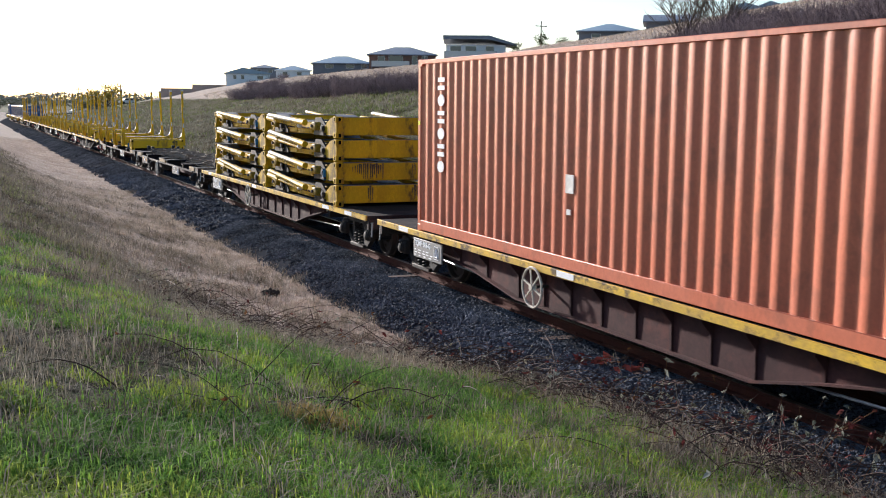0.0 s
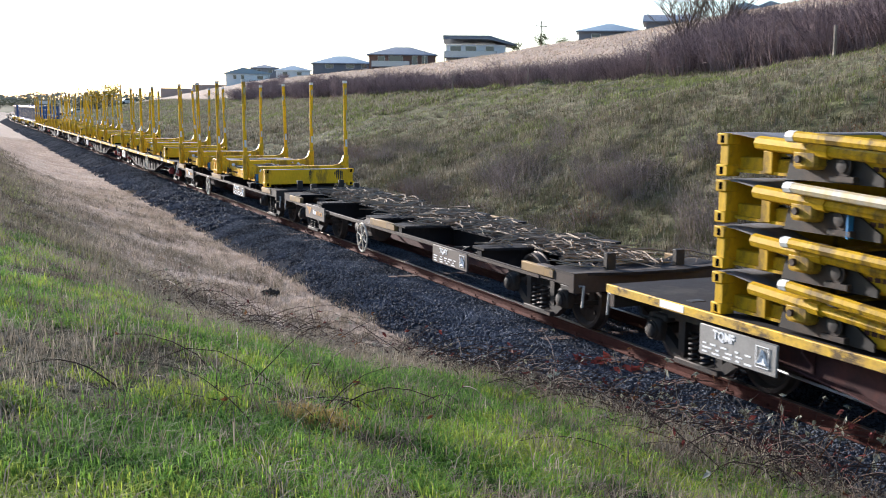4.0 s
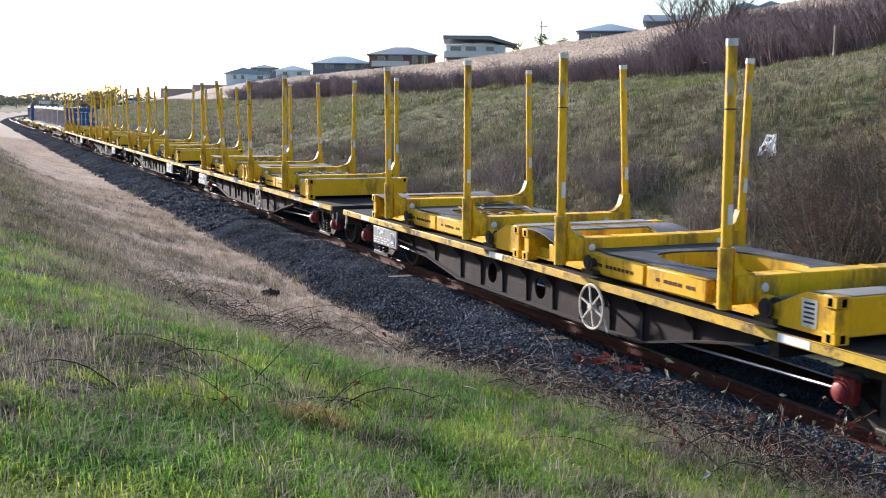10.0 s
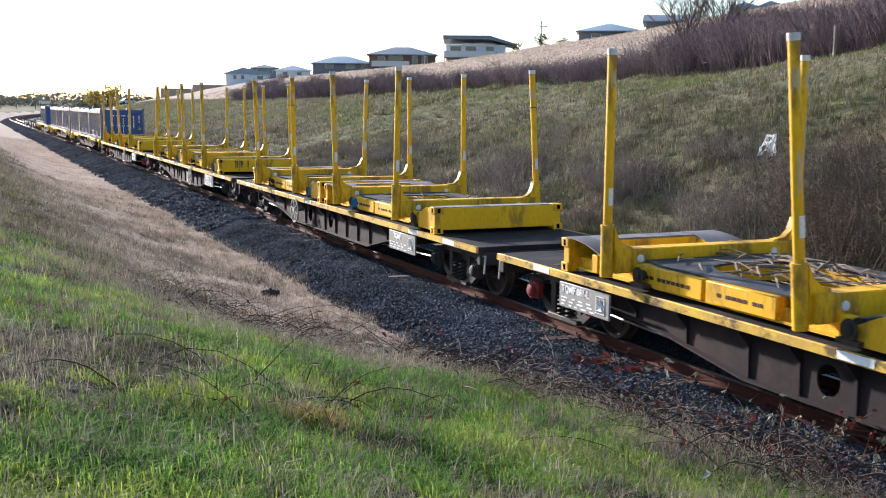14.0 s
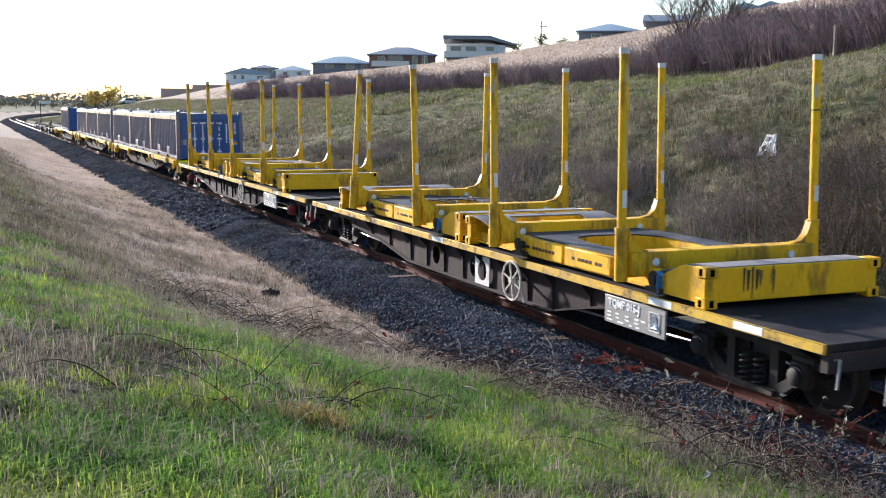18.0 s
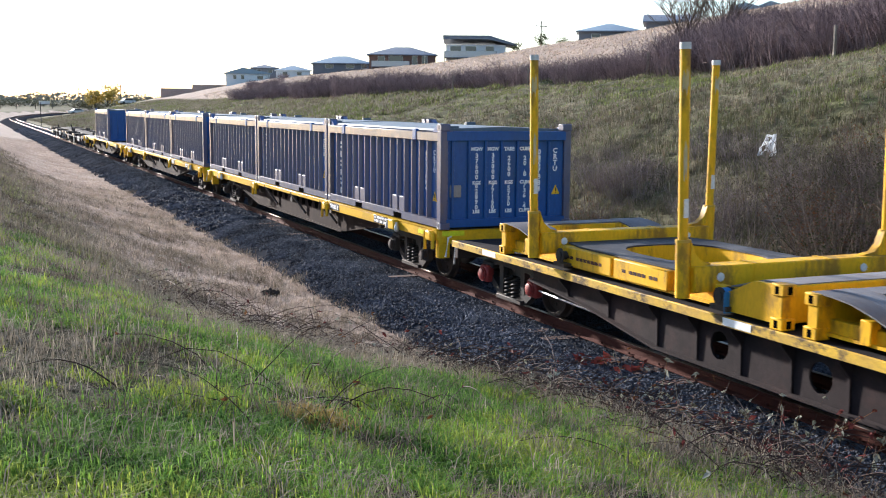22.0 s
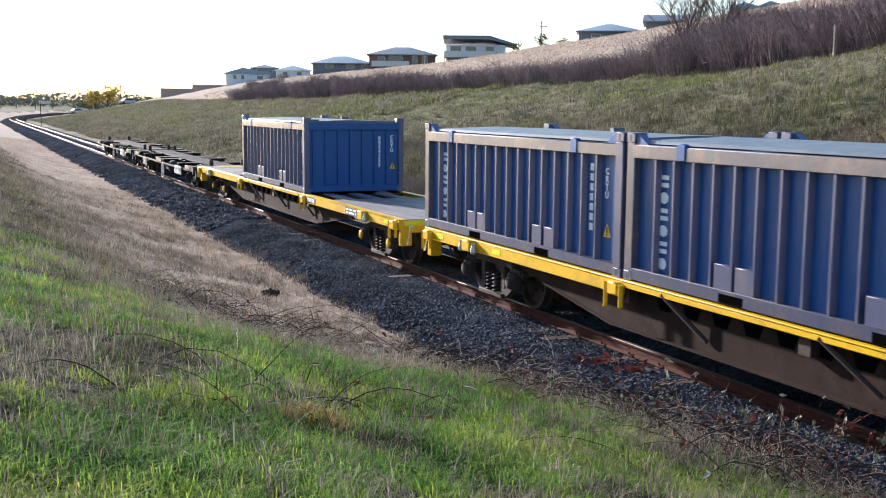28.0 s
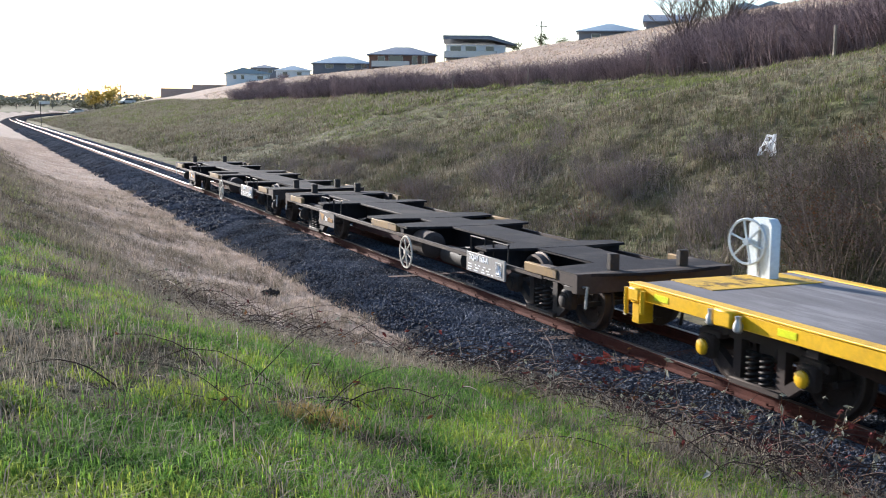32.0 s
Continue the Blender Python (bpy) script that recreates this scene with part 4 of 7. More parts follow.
def bulk_container(centre, half, y, marks=True, number=""):
    """A half-height twenty-foot box with external ribs, a hard lid and fork pockets."""
    L, W, H = 3.029, 1.219, H20
    c = thing("bulk_container", "dark blue ribbed half-height container with hard lid", "container", "blue containers")
    part("body", kept("bulk_body", lambda: Geo().box(-W + 0.085, W - 0.085, -L + 0.06, L - 0.06, 0.12, H - 0.22), BLUE), None, c)
    for s in (-1, 1):
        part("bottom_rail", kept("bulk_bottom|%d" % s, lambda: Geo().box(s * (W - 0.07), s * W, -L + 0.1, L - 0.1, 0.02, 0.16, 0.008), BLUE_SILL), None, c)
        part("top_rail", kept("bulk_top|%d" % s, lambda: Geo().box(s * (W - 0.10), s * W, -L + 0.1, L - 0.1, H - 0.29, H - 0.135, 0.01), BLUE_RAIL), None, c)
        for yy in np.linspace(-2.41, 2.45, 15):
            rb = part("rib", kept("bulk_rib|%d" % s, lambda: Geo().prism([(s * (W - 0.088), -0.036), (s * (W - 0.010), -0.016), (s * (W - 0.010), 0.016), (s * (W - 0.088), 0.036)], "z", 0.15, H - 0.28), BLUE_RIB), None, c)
            rb.location = (0, float(yy), 0)
        for yy in (-1.07, 1.04):
            for d in (-0.17, 0.17):
                part("fork_pocket", kept("fork_pocket|%d%.2f" % (s, yy + d), lambda: Geo().box(s * (W - 0.10), s * (W - 0.020), yy + d - 0.145, yy + d + 0.145, 0.14, 0.42, 0.008), BLUE_RIB), None, c)
            # the slot's shaded inside is a black sheet on the rail
            part("pocket_slot", kept("pocket_slot|%d%.2f" % (s, yy), lambda: Geo().box(s * (W - 0.02), s * (W + 0.003), yy - 0.19, yy + 0.19, 0.025, 0.120), HOLE_DARK), None, c)
        for yy in (-1.88, 1.96):
            part("lid_clamp", kept("lid_clamp|%d%.1f" % (s, yy), lambda: Geo().box(s * (W - 0.05), s * (W + 0.012), yy - 0.08, yy + 0.08, H - 0.29, H - 0.10, 0.01), BLUE), None, c)
        for e in (-1, 1):
            # only the sunward corner post takes the colour with sunlight in it
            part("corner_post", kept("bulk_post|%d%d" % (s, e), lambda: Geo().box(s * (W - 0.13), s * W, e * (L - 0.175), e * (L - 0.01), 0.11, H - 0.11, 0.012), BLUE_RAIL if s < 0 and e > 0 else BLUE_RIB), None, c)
            part("corner_gusset", kept("bulk_gusset|%d%d" % (s, e), lambda: Geo().prism([(e * (L - 0.17), H - 0.02), (e * (L - 0.22), H - 0.02), (e * (L - 0.42), H - 0.14), (e * (L - 0.17), H - 0.14)], "x", s * (W - 0.12), s * (W - 0.02)), BLUE), None, c)
            for z in (0.0, H - 0.118):
                ct = part("corner_casting", kept("bulk_cast|%d%d%.1f" % (s, e, z), lambda: casting_geo(s * (W - 0.083), e * (L - 0.088), z), BLUE_RIB), None, c)
                # black sheet on the casting paints the dark of its slot
                part("casting_slot", kept("bulk_slot|%d%d%.1f" % (s, e, z), lambda: Geo().box(s * (W - 0.005), s * (W + 0.003), e * (L - 0.115), e * (L - 0.065), z + 0.02, z + 0.095), MARK_BLACK), None, ct)
    for e in (-1, 1):
        for z0, z1 in ((H - 0.28, H - 0.12), (0.03, 0.17)):
            part("end_rail", kept("bulk_erail|%d%.1f" % (e, z0), lambda: Geo().box(-W + 0.1, W - 0.1, e * (L - 0.08), e * (L - 0.005), z0, z1, 0.01), BLUE), None, c)
        for x in (-1.0, -0.70, -0.40, -0.10, 0.20, 0.50, 0.80):
            r = part("end_rib", kept("bulk_end_rib|%d" % e, lambda: Geo().box(-0.02, 0.02, e * (L - 0.07), e * (L - 0.012), 0.16, H - 0.27, 0.004), BLUE), None, c)
            r.location = (float(x), 0, 0)
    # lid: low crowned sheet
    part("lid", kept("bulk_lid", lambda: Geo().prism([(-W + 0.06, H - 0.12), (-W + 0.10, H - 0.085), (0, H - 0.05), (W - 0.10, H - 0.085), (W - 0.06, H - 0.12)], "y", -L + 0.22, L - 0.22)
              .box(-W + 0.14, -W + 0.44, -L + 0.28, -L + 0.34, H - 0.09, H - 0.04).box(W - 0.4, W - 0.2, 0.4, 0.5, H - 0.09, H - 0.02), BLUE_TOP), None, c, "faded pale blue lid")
    # owner's letters down the side as plain shapes, code and data as bars
    q = Geo()
    for k in range(6):
        z = 1.205 - k * 0.187
        if k % 2:
            q.prism([(2.36 + 0.082 * math.cos(i * math.tau / 14), z + 0.066 * math.sin(i * math.tau / 14)) for i in range(14)], "x", -W + 0.078, -W + 0.083)
        else:
            q.box(-W + 0.078, -W + 0.083, 2.28, 2.44, z + 0.018, z + 0.068).box(-W + 0.078, -W + 0.083, 2.28, 2.44, z - 0.068, z - 0.018)
    part("side_marking", q, MARK_WHITE, c, "white vertical marking")

    stack = "\n".join
    writing("code_lettering", stack("CRTU"), 0.115, MARK_WHITE, c, side_at(-W + 0.082, -2.56, 1.10))
    if number:
        writing("code_lettering", stack(number), 0.115, MARK_WHITE, c, side_at(-W + 0.082, -2.21, 0.93))
        writing("code_lettering", stack("CRTU"), 0.12, MARK_WHITE, c, front_at(0.93, -L + 0.052, 1.13))
        writing("code_lettering", stack(number), 0.122, MARK_WHITE, c, front_at(0.62, -L + 0.052, 0.95))
    else:
        for k in range(7):
            part("code_bar", kept("code_bar|%d" % k, lambda: Geo().box(-W + 0.078, -W + 0.083, -2.25, -2.17, 1.24 - k * 0.125, 1.33 - k * 0.125), MARK_WHITE), None, c)
    if marks:
        for x, rows_ in ((-0.55, ("MGW", "37600", "KGS", "82890", "LBS")), (-0.25, ("MGW", "35000", "KGS", "77160", "LBS")), (0.05, ("TARE", "2600", "KGS", "5730", "LBS")), (0.35, ("CUBE", "20.8", "CUM", "736.4", "CUFT"))):
            for k, word in enumerate(rows_):
                if k % 2:
                    writing("data_lettering", "\n".join(word), 0.105, MARK_WHITE, c, front_at(x, -L + 0.055, (1.03, 0.53)[k // 2]))
                else:
                    writing("data_lettering", word, 0.082, MARK_WHITE, c, front_at(x, -L + 0.055, (1.32, 0.76, 0.28)[k // 2]))
        part("blank_plate", Geo().box(-1.04, -0.84, -L + 0.03, -L + 0.055, 0.53, 0.73, 0.006), PLATE_GREY, c)
    tri = Geo().prism([(0.87, 0.54), (1.03, 0.54), (0.95, 0.70)], "y", -L + 0.050, -L + 0.062)
    part("warning_triangle", tri, YELLOW_CLEAN, c, "yellow warning triangle")
    part("warning_triangle", Geo().prism([(-2.68, 0.44), (-2.50, 0.44), (-2.59, 0.61)], "x", -W + 0.078, -W + 0.082), YELLOW_CLEAN, c)
    part("warning_mark", kept("warning_mark", lambda: Geo().box(0.942, 0.958, -L + 0.047, -L + 0.052, 0.585, 0.655).box(0.942, 0.958, -L + 0.047, -L + 0.052, 0.558, 0.572), MARK_BLACK), None, c)
    part("warning_mark", kept("warning_mark_side", lambda: Geo().box(-W + 0.074, -W + 0.079, -2.60, -2.58, 0.495, 0.565).box(-W + 0.074, -W + 0.079, -2.60, -2.58, 0.462, 0.478), MARK_BLACK), None, c)
    return carried(c, centre, half, 0, y, 0.985)


def kept_in(paint, key, maker, mat):
    """A shared mesh, one for each paint."""
    return kept(key + "|" + paint.name, maker, mat)


def bolster_base(c, paint):
    """The steel rack that carries logs: bulkheads, rails, plates, cross bolsters."""
    W = 1.219
    def front():
        q = Geo().box(-W + 0.02, W - 0.02, -3.00, -2.82, 0.06, 0.435, 0.012)
        for s in (-1, 1):
            q.prism([(-2.84, 0.05), (-2.84, 0.435), (-2.55, 0.42), (-2.05, 0.20), (-2.05, 0.05)], "x", s * (W - 0.10), s * (W - 0.04))
        return q
    part("front_bulkhead", kept_in(paint, "front_bulkhead", front, paint), None, c)
    part("bulkhead_cap", kept_in(paint, "bulkhead_cap", lambda: Geo().prism([(-2.98, 0.445), (-2.6, 0.435), (-2.1, 0.30), (-2.1, 0.28), (-2.6, 0.415), (-2.98, 0.425)], "x", -W + 0.12, W - 0.12), DECK_GREY), None, c)
    part("rear_bulkhead", kept_in(paint, "rear_bulkhead", lambda: Geo().box(-W + 0.02, W - 0.02, 2.86, 3.0, 0.05, 0.42, 0.012).box(-0.6, 0.6, 2.60, 2.66, 0.06, 0.42), paint), None, c)
    for s in (-1, 1):
        for y, zz in ((-2.94, (0.0, 0.335)), (2.94, (0.0, 0.32))):
            for z in zz:
                part("corner_casting", kept_in(paint, "rack_cast|%d%.1f%.2f" % (s, y, z), lambda: casting_geo(s * (W - 0.083), y, z)
                     , paint), None, c)
                cst = [o for o in c.children if o.name.startswith("corner_casting")][-1]
                # slots are black sheets too, for the shade within the castings
                part("casting_slot", kept_in(paint, "rack_slot|%d%.1f%.2f" % (s, y, z), lambda: Geo().box(s * (W - 0.005), s * (W + 0.003), y - 0.028, y + 0.028, z + 0.02, z + 0.095), HOLE_DARK), None, cst)
                if y < 0:
                    part("casting_slot", kept_in(paint, "rack_face_slot|%d%.2f" % (s, z), lambda: Geo().box(s * (W - 0.083) - 0.028, s * (W - 0.083) + 0.028, -3.033, -3.02, z + 0.02, z + 0.095), HOLE_DARK), None, cst)
        part("side_rail", kept_in(paint, "rack_rail|%d" % s, lambda: Geo().box(s * 0.93, s * 1.05, -2.3, 2.9, 0.05, 0.20, 0.01).box(s * 1.05, s * 1.10, -2.3, 2.9, 0.045, 0.075), paint), None, c)
        for y0, y1 in ((-1.02, 0.10), (0.16, 1.42)):
            pn = part("side_panel", kept_in(paint, "rack_panel|%d%.1f" % (s, y0), lambda: Geo().box(s * 0.96, s * 1.13, y0, y1, 0.06, 0.30, 0.012), paint), None, c)
            if s < 0:
                q = Geo()
                rnd = random.Random(int(y0 * 10))
                yy = y1 - 0.2
                while yy > y0 + 0.25:
                    q.box(-1.134, -1.13, yy - 0.07, yy, 0.155, 0.195)
                    yy -= rnd.choice((0.09, 0.09, 0.15))
                part("small_bars", q, FRAME_BROWN, pn)
        for y0 in (-1.92, 2.36):
            part("rail_rib", kept_in(paint, "rail_rib|%d%.1f" % (s, y0), lambda: Geo().box(s * 1.0, s * 1.12, y0 - 0.07, y0 + 0.07, 0.05, 0.28, 0.01), paint), None, c)
    # deck plates round a big rounded opening, whose rim is painted
    def plates():
        q, n = Geo(), 28
        for z, up in ((0.305, False), (0.325, True)):
            o = len(q.v)
            for k in range(n):
                e = (k + 0.5) * math.tau / n
                cx, cy = math.cos(e), math.sin(e)
                t = min(1.05 / max(abs(cx), 1e-6), 1.50 / max(abs(cy), 1e-6))
                q.v += [(0.70 * math.copysign(abs(cx) ** 0.7, cx), 0.92 * math.copysign(abs(cy) ** 0.7, cy), z), (t * cx, t * cy, z)]
            q.f += [(o + 2 * k, o + 2 * k + 1, o + (2 * k + 3) % (2 * n), o + (2 * k + 2) % (2 * n)) for k in range(n)]
        m = 2 * n
        for k in range(n):
            i, j = 2 * k, (2 * k + 2) % m
            q.f += [(i, j, m + j, m + i), (i + 1, m + i + 1, m + j + 1, j + 1)]
        return q
    part("deck_plate", kept_in(paint, "rack_plate", plates, PLATE_DARK), None, c, "scuffed grey deck plate")

    def rim():
        q, n = Geo(), 28
        for z in (0.10, 0.302):
            for k in range(n):
                e = (k + 0.5) * math.tau / n
                for w in (0.0, 0.03):
                    q.v.append(((0.71 + w) * math.copysign(abs(math.cos(e)) ** 0.7, math.cos(e)), (0.93 + w) * math.copysign(abs(math.sin(e)) ** 0.7, math.sin(e)), z))
        m = 2 * n
        for k in range(n):
            i, j = 2 * k, (2 * k + 2) % m
            q.f += [(i, j, m + j, m + i), (i + 1, m + i + 1, m + j + 1, j + 1), (m + i, m + j, m + j + 1, m + i + 1)]
        return q
    part("opening_rim", kept_in(paint, "rack_rim", rim, paint), None, c)
    for y0, y1 in ((-2.82, -1.50), (1.50, 2.45)):
        part("floor_plate", kept_in(paint, "rack_floor|%.1f" % y0, lambda: Geo().box(-0.93, 0.93, y0, y1, 0.19, 0.21), PLATE_DARK), None, c)
    # sheets that curve down from the rear bulkhead, with an opening between them
    curve = [(2.99, 0.445), (2.75, 0.44), (2.50, 0.41), (2.25, 0.345), (2.0, 0.255), (1.82, 0.215)]
    for s in (-1, 1):
        part("rear_sheet", kept_in(paint, "rear_sheet|%d" % s, lambda: Geo().prism(curve + [(p, z - 0.015) for p, z in curve[::-1]], "x", s * 0.62, s * (W - 0.05)), DECK_GREY), None, c, "dusty curved cover sheet")
        part("rear_cheek", kept_in(paint, "rear_cheek|%d" % s, lambda: Geo().prism([(2.86, 0.06), (2.86, 0.42), (2.50, 0.39), (2.25, 0.325), (2.0, 0.235), (1.82, 0.195), (1.82, 0.06)], "x", s * 0.60, s * 0.64), paint), None, c)
    part("rear_strip", kept_in(paint, "rear_strip", lambda: Geo().box(-0.62, 0.62, 2.66, 2.99, 0.425, 0.44), DECK_GREY), None, c)


def winch(c, y, strap=False):
    w = part("winch", kept("winch", lambda: Geo().lathe([(-0.09, 0.03), (-0.085, 0.06), (-0.07, 0.06), (-0.07, 0.10), (-0.055, 0.10), (-0.055, 0.055), (0.05, 0.055), (0.05, 0.10), (0.08, 0.10)], "x", 14).box(-0.08, 0.1, -0.14, 0.14, -0.14, -0.09), FRAME_BLACK), None, c)
    w.location = (-1.16, y, 0.19)
    if strap:
        part("strap", Geo().lathe([(-0.052, 0.09), (0.045, 0.09)], "x", 14).box(-0.08, 0.04, -0.11, -0.09, -0.16, 0.06), BLUE_STRAP, w)


def shell_patch(cx, r, z0, z1, a0, wide, seed):
    """Paint rubbed off one flank of an upright tube, with ragged ends."""
    rnd, q, n = random.Random(seed), Geo(), 7
    for k in range(n):
        a = a0 + wide * (k / (n - 1) - 0.5)
        for z in (z0 + rnd.uniform(0, 0.14), z1 - rnd.uniform(0, 0.14)):
            q.v.append((cx + r * math.cos(a), r * math.sin(a), z))
            q.v.append((cx + (r - 0.003) * math.cos(a), (r - 0.003) * math.sin(a), z))
    for k in range(n - 1):
        i, j = 4 * k, 4 * k + 4
        q.f += [(i, j, j + 2, i + 2), (i + 1, i + 3, j + 3, j + 1), (i, i + 1, j + 1, j), (i + 2, j + 2, j + 3, i + 3)]
    return q


def bolster_rack(centre, half, y, seed, leans=(0, 0, 0, 0)):
    """A log rack with four raised stakes; leans: of the near pair and the far pair, to the right."""
    rnd = random.Random(seed)
    c = thing("log_rack", "yellow steel log rack with four raised stakes", "log rack", "log racks with raised stakes")
    bolster_base(c, YELLOW)
    for y0 in (-1.66, 1.66):
        part("cross_bolster", kept("cross_bolster", lambda: Geo().box(-1.32, 1.38, -0.13, 0.13, 0.18, 0.46, 0.015).box(-0.55, -0.49, -0.135, 0.135, 0.175, 0.465).box(0.49, 0.55, -0.135, 0.135, 0.175, 0.465), YELLOW), None, c).location = (0, y0, 0)
        for s in (-1, 1):
            rv = part("bolster_pin", kept("bolster_pin|%d" % s, lambda: Geo().lathe([(-0.15, 0.045), (-0.14, 0.05)], "y", 12, (s * 1.0, 0, 0.34)), WHITE), None, c)
            rv.location = (0, y0, 0)
            sx = -1.385 if s < 0 else 1.46
            st = part("stake", kept("stake|%d" % s, lambda: Geo().tube([(sx, 0, 0.12), (sx, 0, 0.74)], 0.078, 12)
                      .prism([(sx - s * 0.07, 0.16), (s * 1.06, 0.16), (s * 1.06, 0.47), (sx - s * 0.22, 0.50), (sx - s * 0.13, 0.58), (sx - s * 0.07, 0.74)], "y", -0.05, 0.05), YELLOW), None, c)
            st.matrix_basis = Matrix.Translation((sx, y0, 0.1)) @ Matrix.Rotation(leans[(0 if y0 < 0 else 2) + (s > 0)], 4, "Y") @ Matrix.Translation((-sx, 0, -0.1))
            part("upper_tube", kept("upper_tube|%d" % s, lambda: Geo().tube([(sx, 0, 0.72), (sx, 0, 2.74)], 0.054, 12), YELLOW), None, st)
            part("stake_tip", kept("stake_tip|%d" % s, lambda: Geo().tube([(sx, 0, 2.73), (sx, 0, 2.80)], 0.060, 12), WHITE), None, st)
            part("sleeve_ring", kept("sleeve_ring|%d" % s, lambda: Geo().tube([(sx, 0, 0.715), (sx, 0, 0.745)], 0.082, 12), YELLOW_WORN), None, st)
            part("stake_band", kept("stake_band|%d" % s, lambda: Geo().box(sx - 0.028, sx + 0.028, -0.058, -0.048, 0.98, 1.18), WHITE), None, st, "white reflective band")
            v = rnd.randint(0, 3)
            part("rubbed_patch", kept("rubbed_patch|%d%d" % (s, v), lambda: shell_patch(sx, 0.0555, 2.18 + 0.06 * v, 2.50 + 0.05 * v, 3.9 + 0.35 * v, 1.3, v), STAKE_BARE), None, st)
            if v % 2:
                part("rubbed_patch", kept("rubbed_low|%d%d" % (s, v), lambda: shell_patch(sx, 0.0555, 1.35, 1.72 + 0.1 * v, 4.0 + 0.4 * v, 0.7, v + 7), STAKE_BARE), None, st)
            v or part("grime_ring", kept("grime_ring|%d" % s, lambda: Geo().tube([(sx, 0, 2.11), (sx, 0, 2.125)], 0.0552, 12), FRAME_TAN), None, st)
        winch(c, y0 - 0.42, rnd.random() < 0.3)
    return carried(c, centre, half, 0, y, 0.884)


def folded_rack(centre, half, y, z, seed):
    """A log rack with its stakes laid down along the side, as stacked."""
    rnd = random.Random(seed)
    c = thing("folded_log_rack", "stacked yellow log rack with stakes folded flat", "log rack", "stacked log racks")
    bolster_base(c, YELLOW_DIM)
    for y0 in (-1.66, 1.66):
        part("cross_bolster", kept("cross_bolster_low", lambda: Geo().box(-1.0, 1.0, -0.11, 0.11, 0.16, 0.34, 0.015), YELLOW_GREASY), None, c).location = (0, y0, 0)
        winch(c, y0 - 0.42, rnd.random() < 0.12)
        part("hinge_bracket", kept("hinge_bracket", lambda: Geo().box(-1.30, -1.0, -0.16, 0.16, 0.14, 0.32, 0.03), YELLOW_GREASY), None, c).location = (0, y0, 0)
        # added black plate: paints the dark gap between stacked racks
        part("hinge_plate", kept("hinge_plate", lambda: Geo().prism([(-0.85, 0.03), (-0.85, 0.10), (-0.45, 0.30), (-0.20, 0.42), (0.22, 0.42), (0.30, 0.28), (0.36, 0.03)], "x", -1.175, -1.145), FRAME_BLACK), None, c, "black plate standing in for the shaded gap between racks").location = (0, y0, 0)
        part("hinge_pin", kept("hinge_pin", lambda: Geo().tube([(-1.34, 0.0, 0.23), (-1.0, 0.0, 0.23)], 0.035, 8), FRAME_BLACK), None, c).location = (0, y0 + 0.05, 0)
    for s in (-1, 1):
        for y0, y1, za, zb in ((2.35, -0.35, 0.36, 0.22), (-1.25, 1.7, 0.30, 0.46 + rnd.uniform(-0.05, 0.04))):
            m = y0 + (y1 - y0) * 0.36
            zm = za + (zb - za) * 0.36
            x = s * (1.24 if y0 > 0 else 1.36)
            st = part("stake", Geo().tube([(x, y0, za), (x, m, zm)], 0.07, 8), YELLOW_DIM, c)
            part("upper_tube", Geo().tube([(x, m, zm), (x, y1, zb)], 0.052, 8), STAKE_BARE if rnd.random() < 0.15 else YELLOW_DIM, st)
            part("stake_tip", Geo().tube([(x, y1, zb), (x, y1 + (0.1 if y1 > y0 else -0.1), zb)], 0.055, 8), WHITE, st)
    return carried(c, centre, half, 0, y, z)


def bark_litter(centre, half):
    c = tagged(new("bark_litter"), "strips of torn bark and sticks littering a wagon spine", "bark litter", kind="stuff")
    rnd = random.Random(5)
    g1, g2 = Geo(), Geo()
    for i in range(1500):
        y = rnd.uniform(-6.6, 6.6)
        w = 1.0 if rnd.random() < 0.35 else 0.45
        x, z = rnd.uniform(-w, w), 0.90 + abs(rnd.gauss(0, 0.05))
        if abs(x) > 0.5 and not any(abs(y - b) < 0.5 for b in (-6.5, -4.05, -0.75, 0.75, 4.05, 6.5)):
            continue
        a, ln = rnd.uniform(0, math.tau), rnd.uniform(0.15, 0.75)
        d = Vector((math.cos(a), math.sin(a), rnd.uniform(-0.12, 0.12))) * ln / 2
        p = Vector((x, y, z))
        k = Vector((rnd.uniform(-.06, .06), rnd.uniform(-.06, .06), rnd.uniform(-0.02, .05)))
        (g1 if rnd.random() < 0.6 else g2).tube([p - d, p + k, p + d], [0.007, rnd.uniform(0.008, 0.020), 0.005], 4)
    me = g1.mesh("bark_litter", BARK, False)
    ob = part("bark_strips", me, None, c)
    part("pale_sticks", g2, material("pale_sticks", (0.34, 0.27, 0.20), 0.9), c)
    return carried(c, centre, half, 0, 0, 0)


def rack_litter(centre, half, y, seed, n):
    """Bark strips and twigs left lying on a rack's deck."""
    rnd = random.Random(seed)
    q = Geo()
    for i in range(n):
        yy, x = rnd.gauss(-0.4, 0.9), rnd.uniform(-0.95, 0.95)
        yy = max(-1.4, min(1.4, yy))
        a, ln = rnd.gauss(1.4, 0.6), rnd.uniform(0.2, 1.0)
        d = Vector((math.cos(a), math.sin(a), 0)) * ln / 2
        p = Vector((x * 0.8, yy, 0.345 + rnd.uniform(0, 0.03)))
        k = Vector((rnd.uniform(-.05, .05), rnd.uniform(-.05, .05), rnd.uniform(0, .05)))
        q.tube([p - d, p + k, p + d], [0.006, rnd.uniform(0.007, 0.022), 0.005], 5)
    c = tagged(new("bark_litter", q.mesh("bark_litter", BARK, False)), "loose bark strips lying across a log rack's deck", "bark litter", kind="stuff")
    return carried(c, centre, half, 0, y, 0.884)


